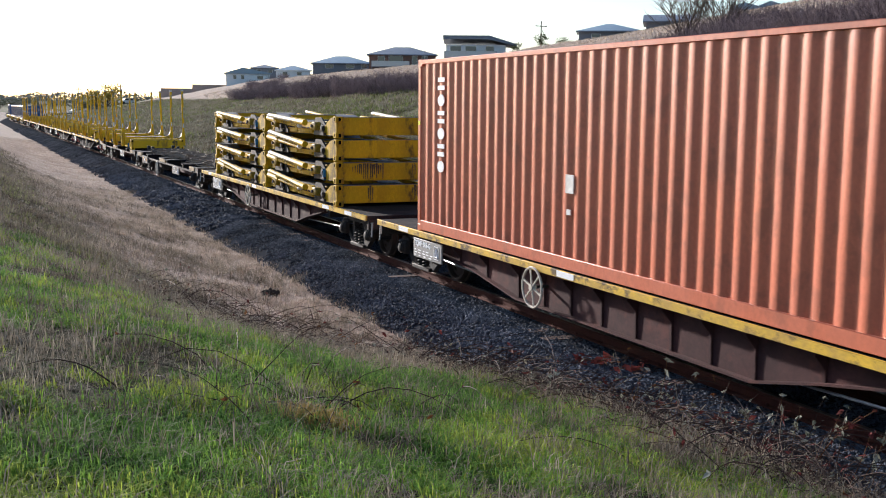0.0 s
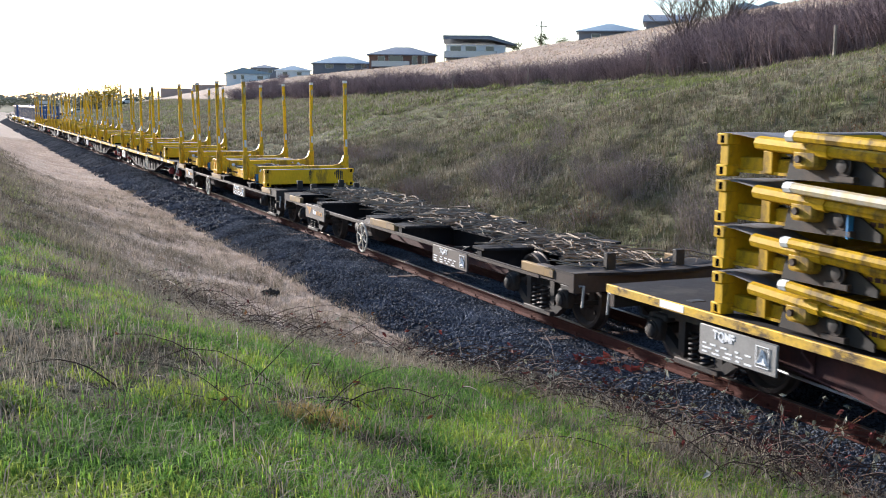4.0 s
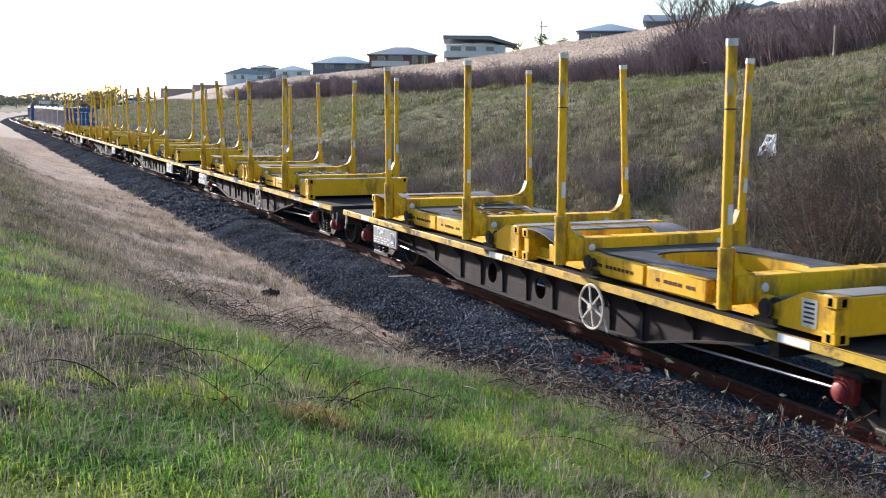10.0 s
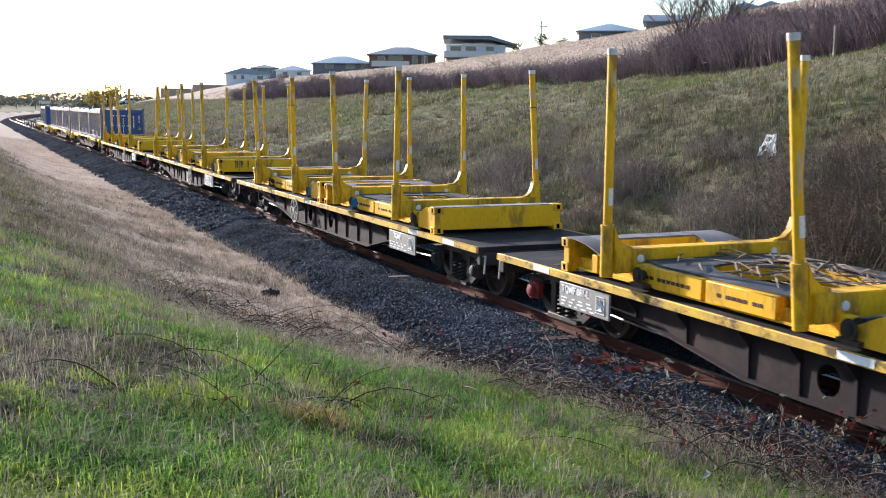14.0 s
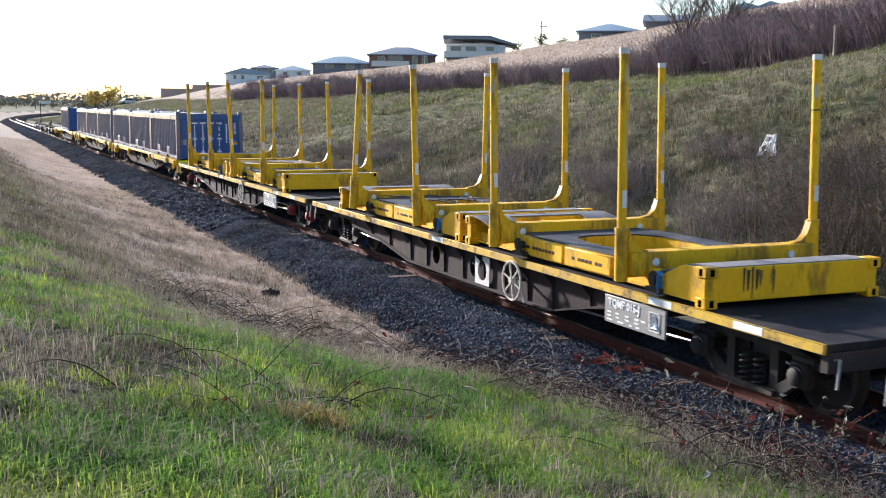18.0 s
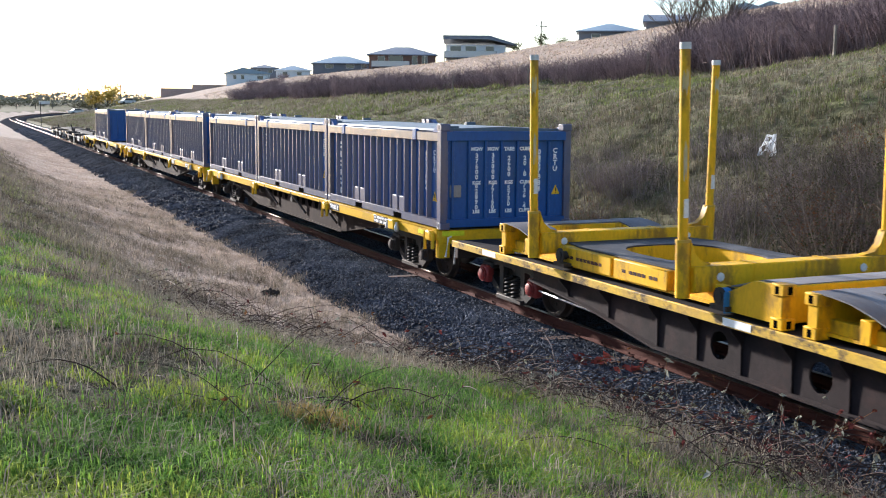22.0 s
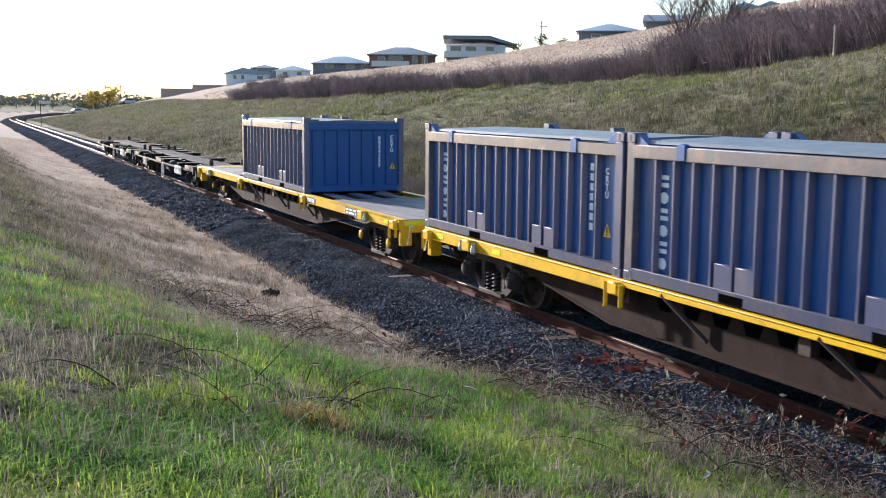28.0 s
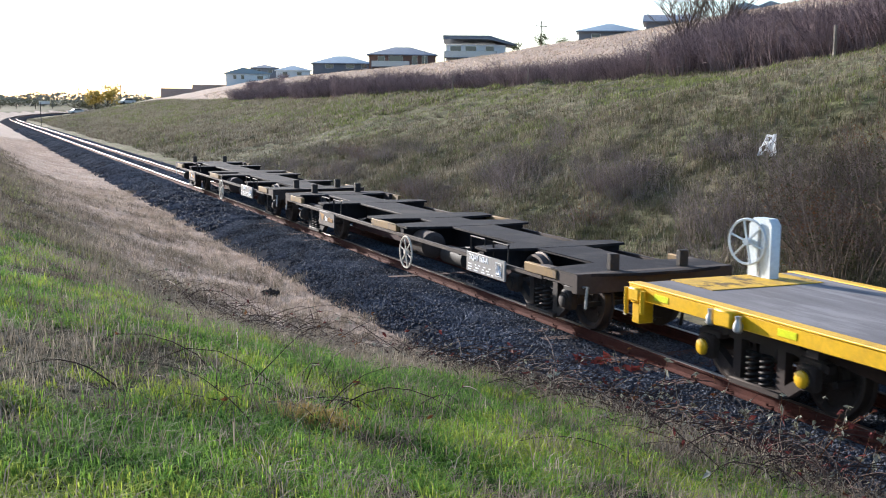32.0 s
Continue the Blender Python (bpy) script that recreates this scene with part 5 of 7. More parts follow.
def soot_stains(rack, seed, marks):
    """Dark scorch marks down the face of a rack's bulkhead: (middle, half width) pairs."""
    rnd = random.Random(seed)
    for c0, w in marks:
        n = max(3, int(w * 42))
        for k in range(n):
            x = c0 + w * (2 * (k + 0.5) / n - 1) + rnd.uniform(-0.006, 0.006)
            d = 1 - abs(x - c0) / (w * 1.15)
            top, low = 0.43 - rnd.uniform(0, 0.10) * (1 - d), 0.07 + rnd.uniform(0, 0.22) * (1.2 - d)
            e = w / n * rnd.uniform(0.45, 1.05)
            part("soot_streak", Geo().prism([(x - e, top), (x - e * 0.4, low), (x + e * 0.4, low + 0.02), (x + e, top)], "y", -3.0035, -2.999), SCORCH if rnd.random() < 0.3 + 0.7 * d else RUN_BROWN, rack, "dark soot streak")


# the train, from its head to its tail: places along the line at 23 s
FLAT, SKEL, LONG = 6.55, 5.45, 7.25
flat_wagon(-126.95, "left", "TQMF 003-G", 1.72, (), label="flat wagon with yellow edge carrying a red container")
steel_container(-126.95, FLAT, -0.05)
flat_wagon(-110.4, "left", "TQMF", 1.44, (), label="flat wagon with yellow edge carrying stacked log racks")
for yy in (-2.98, 2.95):
    for k in range(4):
        fr = folded_rack(-110.4, FLAT, yy, 0.886 + k * 0.478, int(yy * 10) + k)
        if yy < 0 and k < 2:
            soot_stains(fr, k, ((-0.45, 0.07), (0.58, 0.08)) if k == 0 else ((-0.50, 0.36), (0.55, 0.05)))
skeletal_wagon(-94.7, 1, "TQAY", True, "black skeletal wagon littered with bark")
bark_litter(-94.7, SKEL)
skeletal_wagon(-80.1, 1, "TQAY 074-T", False, "skeletal wagon under yellow log racks")
RACK_SHIFT = ((0.45, 0.22), (0.34, 0.10), (0.08, -0.08), (0.0, -0.02), (0.08, -0.06), (0.18, 0.12))
STAKE_LEANS = (((-0.013, -0.013, -0.014, 0.0), (-0.022, -0.032, -0.011, -0.004)), ((-0.015, -0.031, -0.005, 0.018), (-0.007, -0.054, -0.016, -0.024)),
               ((0.010, 0.0, -0.009, 0.024), (-0.094, -0.029, 0.0, 0.004)), ((0.020, -0.060, -0.033, -0.005), (-0.020, -0.010, -0.037, 0.030)),
               ((-0.015, -0.029, -0.019, -0.022), (-0.034, -0.013, 0.055, 0.015)), ((0.0, 0.0, -0.050, -0.030), (-0.028, -0.012, -0.019, 0.010)))
for i, c0 in enumerate((-80.1, -64.67, -47.95, -31.35, -14.68, 1.8)):
    if i:
        flat_wagon(c0, "left" if i < 3 else "right", ("", "TQMF", "TQMF 001-L", "TQMF", "TQMF 015-J", "TQMF")[i], -1.85 if i != 3 else 1.9, square=i == 4, cap=RED_CAP if i in (1, 2, 5) else None, dull=True)
    for j, yy in enumerate((-3.2, 3.2)):
        at_ = yy + RACK_SHIFT[i][j]
        rk = bolster_rack(c0, FLAT if i else SKEL, at_, 10 * i + j, STAKE_LEANS[i][j])
        if i in (0, 4) and not j:
            soot_stains(rk, i, ((0.02, 0.05), (0.80, 0.13)) if i == 0 else ((-0.58, 0.14), (-0.30, 0.03)))
        if (i, j) == (1, 0):
            lb = part("paper_label", Geo().box(-1.184, -1.178, -2.74, -2.54, 0.10, 0.37), WHITE, rk, "white printed label")
            for k in range(5):
                part("print_bar", Geo().box(-1.187, -1.184, -2.71, -2.57, 0.14 + 0.045 * k, 0.16 + 0.045 * k), MARK_BLACK, lb)
        if (i, j) in ((0, 0), (1, 1), (2, 0), (2, 1), (3, 0), (4, 1)):
            rack_litter(c0, FLAT if i else SKEL, at_, 70 + 10 * i + j, 80 if i == 2 else 30)
container_wagon(19.45)
for j, yy in enumerate((-6.12, 0.0, 6.12)):
    bulk_container(19.45, LONG, yy, True, ("0857884", "0837168", "")[j])
container_wagon(38.7)
for j, yy in enumerate((-6.12, 0.0, 6.12)):
    bulk_container(38.7, LONG, yy, True)
container_wagon(58.0, True, YELLOW_CLEAN)
bulk_container(58.0, LONG, 0.0, False, "0854355")
skeletal_wagon(75.2, -1, "TQAY 163-A")
skeletal_wagon(90.2, -1, "TQAY")


# ---------------------------------------------------------------- plants, stones, houses
HEIGHTS = np.array([p[2] for p in g.v]).reshape(len(gy), len(gx))
GXA, GYA = np.array(gx), np.array(gy)


def land_many(x, y):
    """Heights of the ground sheet under many points."""
    i = np.clip(np.searchsorted(GXA, x) - 1, 0, len(GXA) - 2)
    j = np.clip(np.searchsorted(GYA, y) - 1, 0, len(GYA) - 2)
    a, b = (x - GXA[i]) / (GXA[i + 1] - GXA[i]), (y - GYA[j]) / (GYA[j + 1] - GYA[j])
    return (HEIGHTS[j, i] * (1 - a) + HEIGHTS[j, i + 1] * a) * (1 - b) + (HEIGHTS[j + 1, i] * (1 - a) + HEIGHTS[j + 1, i + 1] * a) * b


def mass(name, verts, faces, mat, smooth=False):
    """A big mesh straight from arrays; all faces have the same count of corners."""
    me = bpy.data.meshes.new(name)
    k = faces.shape[1]
    me.vertices.add(len(verts))
    me.vertices.foreach_set("co", verts.astype(np.float32).ravel())
    me.loops.add(faces.size)
    me.loops.foreach_set("vertex_index", faces.astype(np.int32).ravel())
    me.polygons.add(len(faces))
    me.polygons.foreach_set("loop_start", np.arange(0, faces.size, k, dtype=np.int32))
    me.polygons.foreach_set("loop_total", np.full(len(faces), k, dtype=np.int32))
    me.update(calc_edges=True)
    me.materials.append(mat)
    me.polygons.foreach_set("use_smooth", [smooth] * len(me.polygons))
    return me


def blades(name, x, y, length, width, lean, mat, rng, sink=0.02, turn=None):
    """Grass: each blade a bent, tapering strip."""
    n = len(x)
    z = land_many(x, y) - sink
    a = rng.uniform(0, math.tau, n) if turn is None else turn
    d = np.stack([np.cos(a), np.sin(a)], -1)
    side = np.stack([-d[:, 1], d[:, 0]], -1) * (width / 2)[:, None]
    ln = lean * length
    up = np.sqrt(np.maximum(length ** 2 - ln ** 2, (0.15 * length) ** 2))
    base = np.stack([x, y], -1)
    mid, tip = base + d * (ln * 0.35)[:, None], base + d * ln[:, None]
    v = np.empty((n, 5, 3))
    v[:, 0, :2], v[:, 1, :2] = base - side, base + side
    v[:, 2, :2], v[:, 3, :2] = mid - side * 0.75, mid + side * 0.75
    v[:, 4, :2] = tip
    v[:, 0, 2] = v[:, 1, 2] = z
    v[:, 2, 2] = v[:, 3, 2] = z + up * 0.72
    v[:, 4, 2] = z + up * (1.0 - 0.45 * lean * rng.random(n))
    f = np.array([[0, 1, 2], [1, 3, 2], [2, 3, 4]])
    faces = (np.arange(n)[:, None, None] * 5 + f[None]).reshape(-1, 3)
    return mass(name, v.reshape(-1, 3), faces, mat)


def value_noise(x, y, s, seed):
    """Smooth noise for whole arrays, 0 to 1."""
    r = np.random.default_rng(seed).random((256, 256))
    xs, ys = x * s + 1000, y * s + 1000
    i, j = np.floor(xs).astype(int), np.floor(ys).astype(int)
    u, w = xs - i, ys - j
    u, w = u * u * (3 - 2 * u), w * w * (3 - 2 * w)
    i, j, i1, j1 = i % 256, j % 256, (i + 1) % 256, (j + 1) % 256
    return (r[i, j] * (1 - u) + r[i1, j] * u) * (1 - w) + (r[i, j1] * (1 - u) + r[i1, j1] * u) * w


def edge_many(y):
    return np.interp(y, (4, 8, 10, 11, 12, 13, 15.5, 18.5, 29, 52, 90, 200), (2.1, 2.25, 2.55, 3.0, 3.9, 4.6, 5.7, 6.2, 6.6, 6.9, 7.2, 7.8))


GRASS_GREEN = island_material("lush_grass", (0.058, 0.145, 0.024), (0.300, 0.490, 0.080), 0.8, 0.4)
GRASS_DRY = island_material("dead_grass", (0.150, 0.120, 0.085), (0.520, 0.450, 0.340), 0.8, 0.35)
STRAW = island_material("matted_straw", (0.32, 0.25, 0.205), (0.72, 0.61, 0.53), 0.85, 0.35)
TAN_GRASS = island_material("tall_tan_grass", (0.42, 0.33, 0.26), (0.75, 0.62, 0.50), 0.85, 0.2)
TWIG_PURPLE = island_material("purple_brown_twigs", (0.075, 0.053, 0.058), (0.360, 0.270, 0.270), 0.85)
TWIG_SLOPE = island_material("slope_shrub_twigs", (0.105, 0.082, 0.082), (0.360, 0.290, 0.275), 0.85)
TWIG_GREY = island_material("grey_twigs", (0.060, 0.045, 0.036), (0.240, 0.185, 0.145), 0.85)
CANE_DARK = island_material("dark_bramble_canes", (0.030, 0.020, 0.018), (0.090, 0.055, 0.042), 0.7)
LEAF_DARK = island_material("dark_hedge_leaves", (0.022, 0.034, 0.012), (0.085, 0.090, 0.030), 0.6, 0.2)
LEAF_OLIVE = island_material("olive_shrub_leaves", (0.055, 0.052, 0.028), (0.200, 0.165, 0.090), 0.8, 0.2)
LEAF_RUST = island_material("rusty_leaves", (0.090, 0.035, 0.015), (0.250, 0.110, 0.040), 0.7, 0.25)
LEAF_RED = island_material("crimson_bramble_leaves", (0.080, 0.020, 0.020), (0.210, 0.055, 0.048), 0.6, 0.2)
LEAF_PALE = island_material("pale_bramble_leaves", (0.150, 0.160, 0.110), (0.380, 0.370, 0.300), 0.6, 0.2)
LEAF_TREE = island_material("far_tree_leaves", (0.085, 0.085, 0.045), (0.20, 0.18, 0.10), 0.9)
LEAF_GOLD = island_material("golden_tree_leaves", (0.30, 0.22, 0.05), (0.58, 0.44, 0.12), 0.9, 0.2)
STONE = island_material("bluestone_chips", (0.015, 0.018, 0.026), (0.140, 0.158, 0.196), 0.85)
BARK_MAT = material("tree_bark", (0.10, 0.075, 0.058), 0.9, 0, (0.06, 0.045, 0.036), 6, 0.7, 30, 0.5)

# green bank in front of the line: lush patches, and dead stems between them
rng = np.random.default_rng(11)


def scatter(n, x0, x1, y0, y1, power=1.0):
    y = y0 + (y1 - y0) * rng.random(n) ** power
    return x0 + (x1 - x0) * rng.random(n), y


def bank_points(n, y0, y1, power, spill):
    x, y = scatter(n, -9.2, -1.8, y0, y1, power)
    keep = (-x > edge_many(y) + 1.3 * (value_noise(x, y, 0.55, 31) - 0.5) - spill * rng.random(n) ** 2) & (x > -8.6 + 0.02 * y)
    return x[keep], y[keep]


LUSH_SPOTS = ((-4.0, 8.4, 1.1), (-4.9, 6.1, 0.9), (-4.3, 6.3, 0.9), (-3.5, 5.9, 0.7), (-3.3, 7.4, 0.5), (-7.3, 6.0, 1.0), (-7.9, 5.0, 0.8), (-5.3, 8.6, 0.7), (-7.9, 10.4, 1.0))
DRY_SPOTS = ((-7.9, 7.4, 0.9), (-4.8, 10.4, 0.9), (-2.7, 6.2, 0.5), (-6.4, 6.4, 0.3), (-3.6, 10.0, 0.7))


def bank_lush(x, y):
    """How green the bank is, 0 to 1: noise, with the green and the withered patches laid over it."""
    v = value_noise(x, y, 0.9, 4) * 0.42 + value_noise(x, y, 2.8, 5) * 0.58
    for px_, py_, r in LUSH_SPOTS:
        v = v + 0.22 * np.exp(-((x - px_) ** 2 + (y - py_) ** 2) / r ** 2)
    for px_, py_, r in DRY_SPOTS:
        v = v - 0.24 * np.exp(-((x - px_) ** 2 + (y - py_) ** 2) / r ** 2)
    return v


def stuff(name, me, label, category):
    return tagged(new(name, me), label, category, kind="stuff")


def tufts(name, x, y, per, length, width, mat, label, category="grass", spread_=0.05, flat=0.0):
    """Clumps of blades that fan outward from their middles."""
    n = len(x)
    cnt = rng.integers(per // 2, per + per // 2, n)
    i = np.repeat(np.arange(n), cnt)
    m = len(i)
    big = rng.uniform(0.65, 1.3, n)[i]
    a, r = rng.uniform(0, math.tau, m), np.sqrt(rng.random(m)) * spread_ * big
    lean = np.clip(flat + rng.uniform(0.15, 0.75, m) + r / spread_ * 0.25, 0, 0.98)
    return stuff(name, blades(name, x[i] + r * np.cos(a), y[i] + r * np.sin(a), rng.uniform(length[0], length[1], m) * big, rng.uniform(width[0], width[1], m), lean, mat, rng,
                              turn=a + rng.normal(0, 0.6, m)), label, category)


GRASS_DEEP = island_material("deep_green_grass", (0.034, 0.095, 0.018), (0.180, 0.330, 0.062), 0.8, 0.35)
GRASS_OLIVE = island_material("muted_olive_grass", (0.150, 0.165, 0.062), (0.420, 0.420, 0.190), 0.85, 0.3)
GRASS_LIME = island_material("yellow_green_grass", (0.150, 0.215, 0.024), (0.400, 0.470, 0.085), 0.8, 0.45)
x, y = bank_points(21000, 3.2, 17.0, 1.35, 0.3)
lush = bank_lush(x, y)
inside = np.interp(-x - edge_many(y), (-0.2, 0.5, 1.1, 2.0), (0.02, 0.22, 0.75, 1))
keep = rng.random(len(x)) < np.clip((lush - 0.40) * 6.0, 0.05, 1) * inside
x, y, lush = x[keep], y[keep], lush[keep]
hue = value_noise(x, y, 1.7, 14) + rng.normal(0, 0.22, len(x))
for nm, sel, mt, lb in (("deep_green_grass", hue < 0.40, GRASS_DEEP, "tufts of deep green winter grass on the bank"),
                        ("lush_grass", (hue >= 0.40) & (hue < 0.72), GRASS_GREEN, "tufts of lush green winter grass on the bank"),
                        ("yellow_green_grass", hue >= 0.72, GRASS_LIME, "tufts of sunlit yellow-green grass on the bank")):
    tufts(nm, x[sel], y[sel], 34, (0.05, 0.165), (0.0042, 0.0085), mt, lb, "grass", 0.075, 0.22)
x, y = bank_points(22000, 17.0, 75, 1.6, 0.5)
lush = value_noise(x, y, 0.5, 4) * 0.6 + value_noise(x, y, 1.6, 5) * 0.4
keep = rng.random(len(x)) < np.clip((lush - 0.34) * 4.0, 0.08, 1) * np.interp(-x - edge_many(y), (-0.3, 0.9), (0.15, 1))
x, y = x[keep], y[keep]
tufts("bank_grass", x, y, 9, (0.05, 0.13), (0.012, 0.026), GRASS_OLIVE, "green grass further along the railway bank", "grass", 0.11)
# dead thatch lying between the tufts
x, y = bank_points(230000, 3.2, 60, 2.2, 1.0)
dry = value_noise(x, y, 0.8, 8) * 0.45 + value_noise(x, y, 2.4, 9) * 0.55
close = np.exp(-np.maximum(-x - edge_many(y), 0) / 0.7)
keep = rng.random(len(x)) < np.clip((dry - 0.30) * 2.0 + close + (0.5 - bank_lush(x, y)) * 1.6, 0.15, 1)
x, y = x[keep], y[keep]
GRASS_THATCH = island_material("grey_thatch", (0.052, 0.041, 0.029), (0.38, 0.32, 0.24), 0.85, 0.25)
stuff("dead_thatch", blades("dead_thatch", x, y, rng.uniform(0.05, 0.24, len(x)), rng.uniform(0.0035, 0.007, len(x)) * np.interp(y, (8, 50), (1, 3)), rng.uniform(0.5, 0.985, len(x)), GRASS_THATCH, rng),
      "flattened dead grass stems between the green tufts", "dry grass")
# clumps of dead grass, thick along the bank's edge and patchy over the verge
x, y = scatter(21000, -8.4, -1.75, 3.6, 45.0, 1.6)
off = -x - edge_many(y)
wild = value_noise(x, y, 1.1, 41) * 0.5 + value_noise(x, y, 3.0, 42) * 0.5
chance = np.where(off > 0, np.exp(-off / 1.1), 0.55 + 0.45 * np.exp(off / 0.6)) * np.clip((wild - 0.26) * 4.0, 0.04, 1) + 0.06 * (off > 0)
keep = (rng.random(len(x)) < chance) & (-x > 1.55 + 0.8 * value_noise(x, y, 1.5, 2)) & (x > -8.6 + 0.02 * y)
x, y, off = x[keep], y[keep], off[keep]
tone = value_noise(x, y, 0.9, 44) + rng.normal(0, 0.2, len(x)) - np.clip(off + 0.2, 0, 1) * 0.45
GRASS_BUFF = island_material("buff_dead_grass", (0.25, 0.19, 0.145), (0.62, 0.52, 0.42), 0.85, 0.3)
tufts("grey_dead_grass", x[tone < 0.45], y[tone < 0.45], 24, (0.08, 0.30), (0.0035, 0.008), GRASS_THATCH, "clumps of grey-brown dead grass at the bank's edge", "dry grass", 0.08, 0.15)
tufts("buff_dead_grass", x[tone >= 0.45], y[tone >= 0.45], 22, (0.06, 0.21), (0.005, 0.010), GRASS_BUFF, "clumps of pale buff dead grass on the verge", "dry grass", 0.09, 0.2)
x, y = scatter(34000, -8.4, -1.9, 3.4, 20.0, 1.2)
near_edge = np.abs(-x - edge_many(y) - 0.2)
gap = bank_lush(x, y)
keep = (rng.random(len(x)) < np.exp(-near_edge / 0.7) * 0.8 + np.clip((0.54 - gap) * 2.4, 0.05, 0.9)) & (-x > edge_many(y) - 0.35)
x, y = x[keep], y[keep]
stuff("tall_dead_stalks", blades("tall_dead_stalks", x, y, rng.uniform(0.10, 0.34, len(x)) * np.where(near_edge[keep] < 1.0, 1.15, 0.85), rng.uniform(0.003, 0.006, len(x)), rng.uniform(0.42, 0.985, len(x)), GRASS_DRY, rng),
      "tall dead grass stalks along the bank's edge", "dry grass")
# an orange-tipped tussock
x, y = -6.38 + rng.normal(0, 0.13, 900), 6.45 + rng.normal(0, 0.13, 900)
stuff("orange_tussock", blades("orange_tussock", x, y, rng.uniform(0.08, 0.2, 900), rng.uniform(0.004, 0.008, 900), rng.uniform(0.3, 0.9, 900),
      island_material("orange_tussock_blades", (0.20, 0.15, 0.05), (0.42, 0.29, 0.09), 0.7, 0.3), rng), "tussock of orange-tipped grass on the bank", "grass tussock")

# dry verge between the bank and the stones
x, y = scatter(260000, -8.2, -2.0, 6.5, 110, 1.9)
keep = (-x < edge_many(y) + 0.9 * rng.random(len(x)) ** 2) & (-x > 1.75 + 0.85 * value_noise(x, y, 1.5, 2)) & (rng.random(len(x)) < np.clip(value_noise(x, y, 1.2, 61) * 1.5 - 0.1, 0.12, 1)) & (x > -8.4 + 0.02 * y)
x, y = x[keep], y[keep]
stuff("verge_straw", blades("verge_straw", x, y, rng.uniform(0.04, 0.13, len(x)), rng.uniform(0.004, 0.008, len(x)) * np.interp(y, (10, 40, 90), (1, 2.5, 5)), rng.uniform(0.62, 0.98, len(x)), STRAW, rng, 0.01),
      "matted pinkish straw of the dry verge", "dry grass")

# the hillside across the line: tussocks of four tones
SLOPE_DARK = island_material("dark_olive_tussocks", (0.070, 0.070, 0.036), (0.200, 0.190, 0.105), 0.9, 0.15)
SLOPE_BROWN = island_material("brown_tussocks", (0.110, 0.088, 0.064), (0.310, 0.260, 0.190), 0.9, 0.15)
SLOPE_PALE = island_material("pale_dry_tussocks", (0.190, 0.165, 0.115), (0.440, 0.390, 0.290), 0.9, 0.2)
SLOPE_GREEN = island_material("green_slope_tussocks", (0.115, 0.140, 0.048), (0.310, 0.345, 0.130), 0.85, 0.25)
x, y = scatter(44000, 4.2, 29, 8, 250, 1.9)
keep = (x < -8 + 1.12 * y + 3)
x, y = x[keep], y[keep]
lift = np.interp(x, (8, 15), (0, 1)) + (value_noise(x, y, 0.22, 21) - 0.5) * 0.7
streak = value_noise(x * 0.6 + 7, y * 0.18, 0.55, 24)
pick = rng.random(len(x))
green = (pick < np.clip((lift - 0.35) * 0.55 + (streak - 0.5) * 1.3, 0.04, 0.85))
green &= (y < 45) | (rng.random(len(x)) < 0.6)
rest = rng.random(len(x)) + (value_noise(x, y, 0.7, 25) - 0.5) * 0.9 + lift * 0.28 + np.interp(y, (40, 110), (0, 0.45))
for nm, sel, mt, lb in (("green_tussocks", green, SLOPE_GREEN, "green grass tussocks on the cutting's upper slope"),
                        ("dark_tussocks", ~green & (rest < 0.42), SLOPE_DARK, "rough dark olive tussocks on the cutting's slope"),
                        ("brown_tussocks", ~green & (rest >= 0.42) & (rest < 0.82), SLOPE_BROWN, "rough brown grass tussocks on the cutting's slope"),
                        ("pale_tussocks", ~green & (rest >= 0.82), SLOPE_PALE, "pale dry grass tussocks on the cutting's slope")):
    for part_of, y0, y1, k in (("near", 0, 30, 1.0), ("mid", 30, 70, 1.7), ("far", 70, 400, 3.6)):
        w = sel & (y >= y0) & (y < y1)
        if w.any():
            tufts(nm, x[w], y[w], 11, (0.07 * k ** 0.5, 0.24 * k ** 0.5), (0.012 * k, 0.026 * k), mt, lb, "grass", 0.13 * k, 0.1)
x, y = scatter(15000, 4.4, 15, 11, 60, 1.3)
keep = (x < -8 + 1.12 * y + 3) & (rng.random(len(x)) < np.interp(x, (4, 9, 15), (1, 0.8, 0.15)))
x, y = x[keep], y[keep]
tone = rng.random(len(x)) + (value_noise(x, y, 0.5, 71) - 0.5)
for nm, sel, mt, lb in (("slope_stems", tone < 0.35, SLOPE_DARK, "dark rank grass on the foot of the slope"), ("slope_stems", (tone >= 0.35) & (tone < 0.72), SLOPE_BROWN, "brown dead stems on the foot of the slope"),
                        ("slope_stems", tone >= 0.72, SLOPE_PALE, "pale dead stems on the foot of the slope")):
    tufts(nm, x[sel], y[sel], 12, (0.14, 0.42), (0.008, 0.017), mt, lb, "dry grass", 0.11, 0.0)
x, y = scatter(70000, 29.5, 100, 25, 210, 1.3)
keep = (x < -8 + 1.12 * y) & (x > 0.16 * y)
x, y = x[keep], y[keep]
n = len(x)
stuff("hill_field", blades("hill_field", x, y, rng.uniform(0.15, 0.45, n), rng.uniform(0.06, 0.16, n), rng.uniform(0.7, 0.98, n), TAN_GRASS, rng),
      "tall tan grass of the field below the houses", "dry grass")

# crushed stone
OCTA = np.array([(1, 0, 0), (-1, 0, 0), (0, 1, 0), (0, -1, 0), (0, 0, 1), (0, 0, -1)], float)
OCTA_F = np.array([(0, 2, 4), (2, 1, 4), (1, 3, 4), (3, 0, 4), (2, 0, 5), (1, 2, 5), (3, 1, 5), (0, 3, 5)])


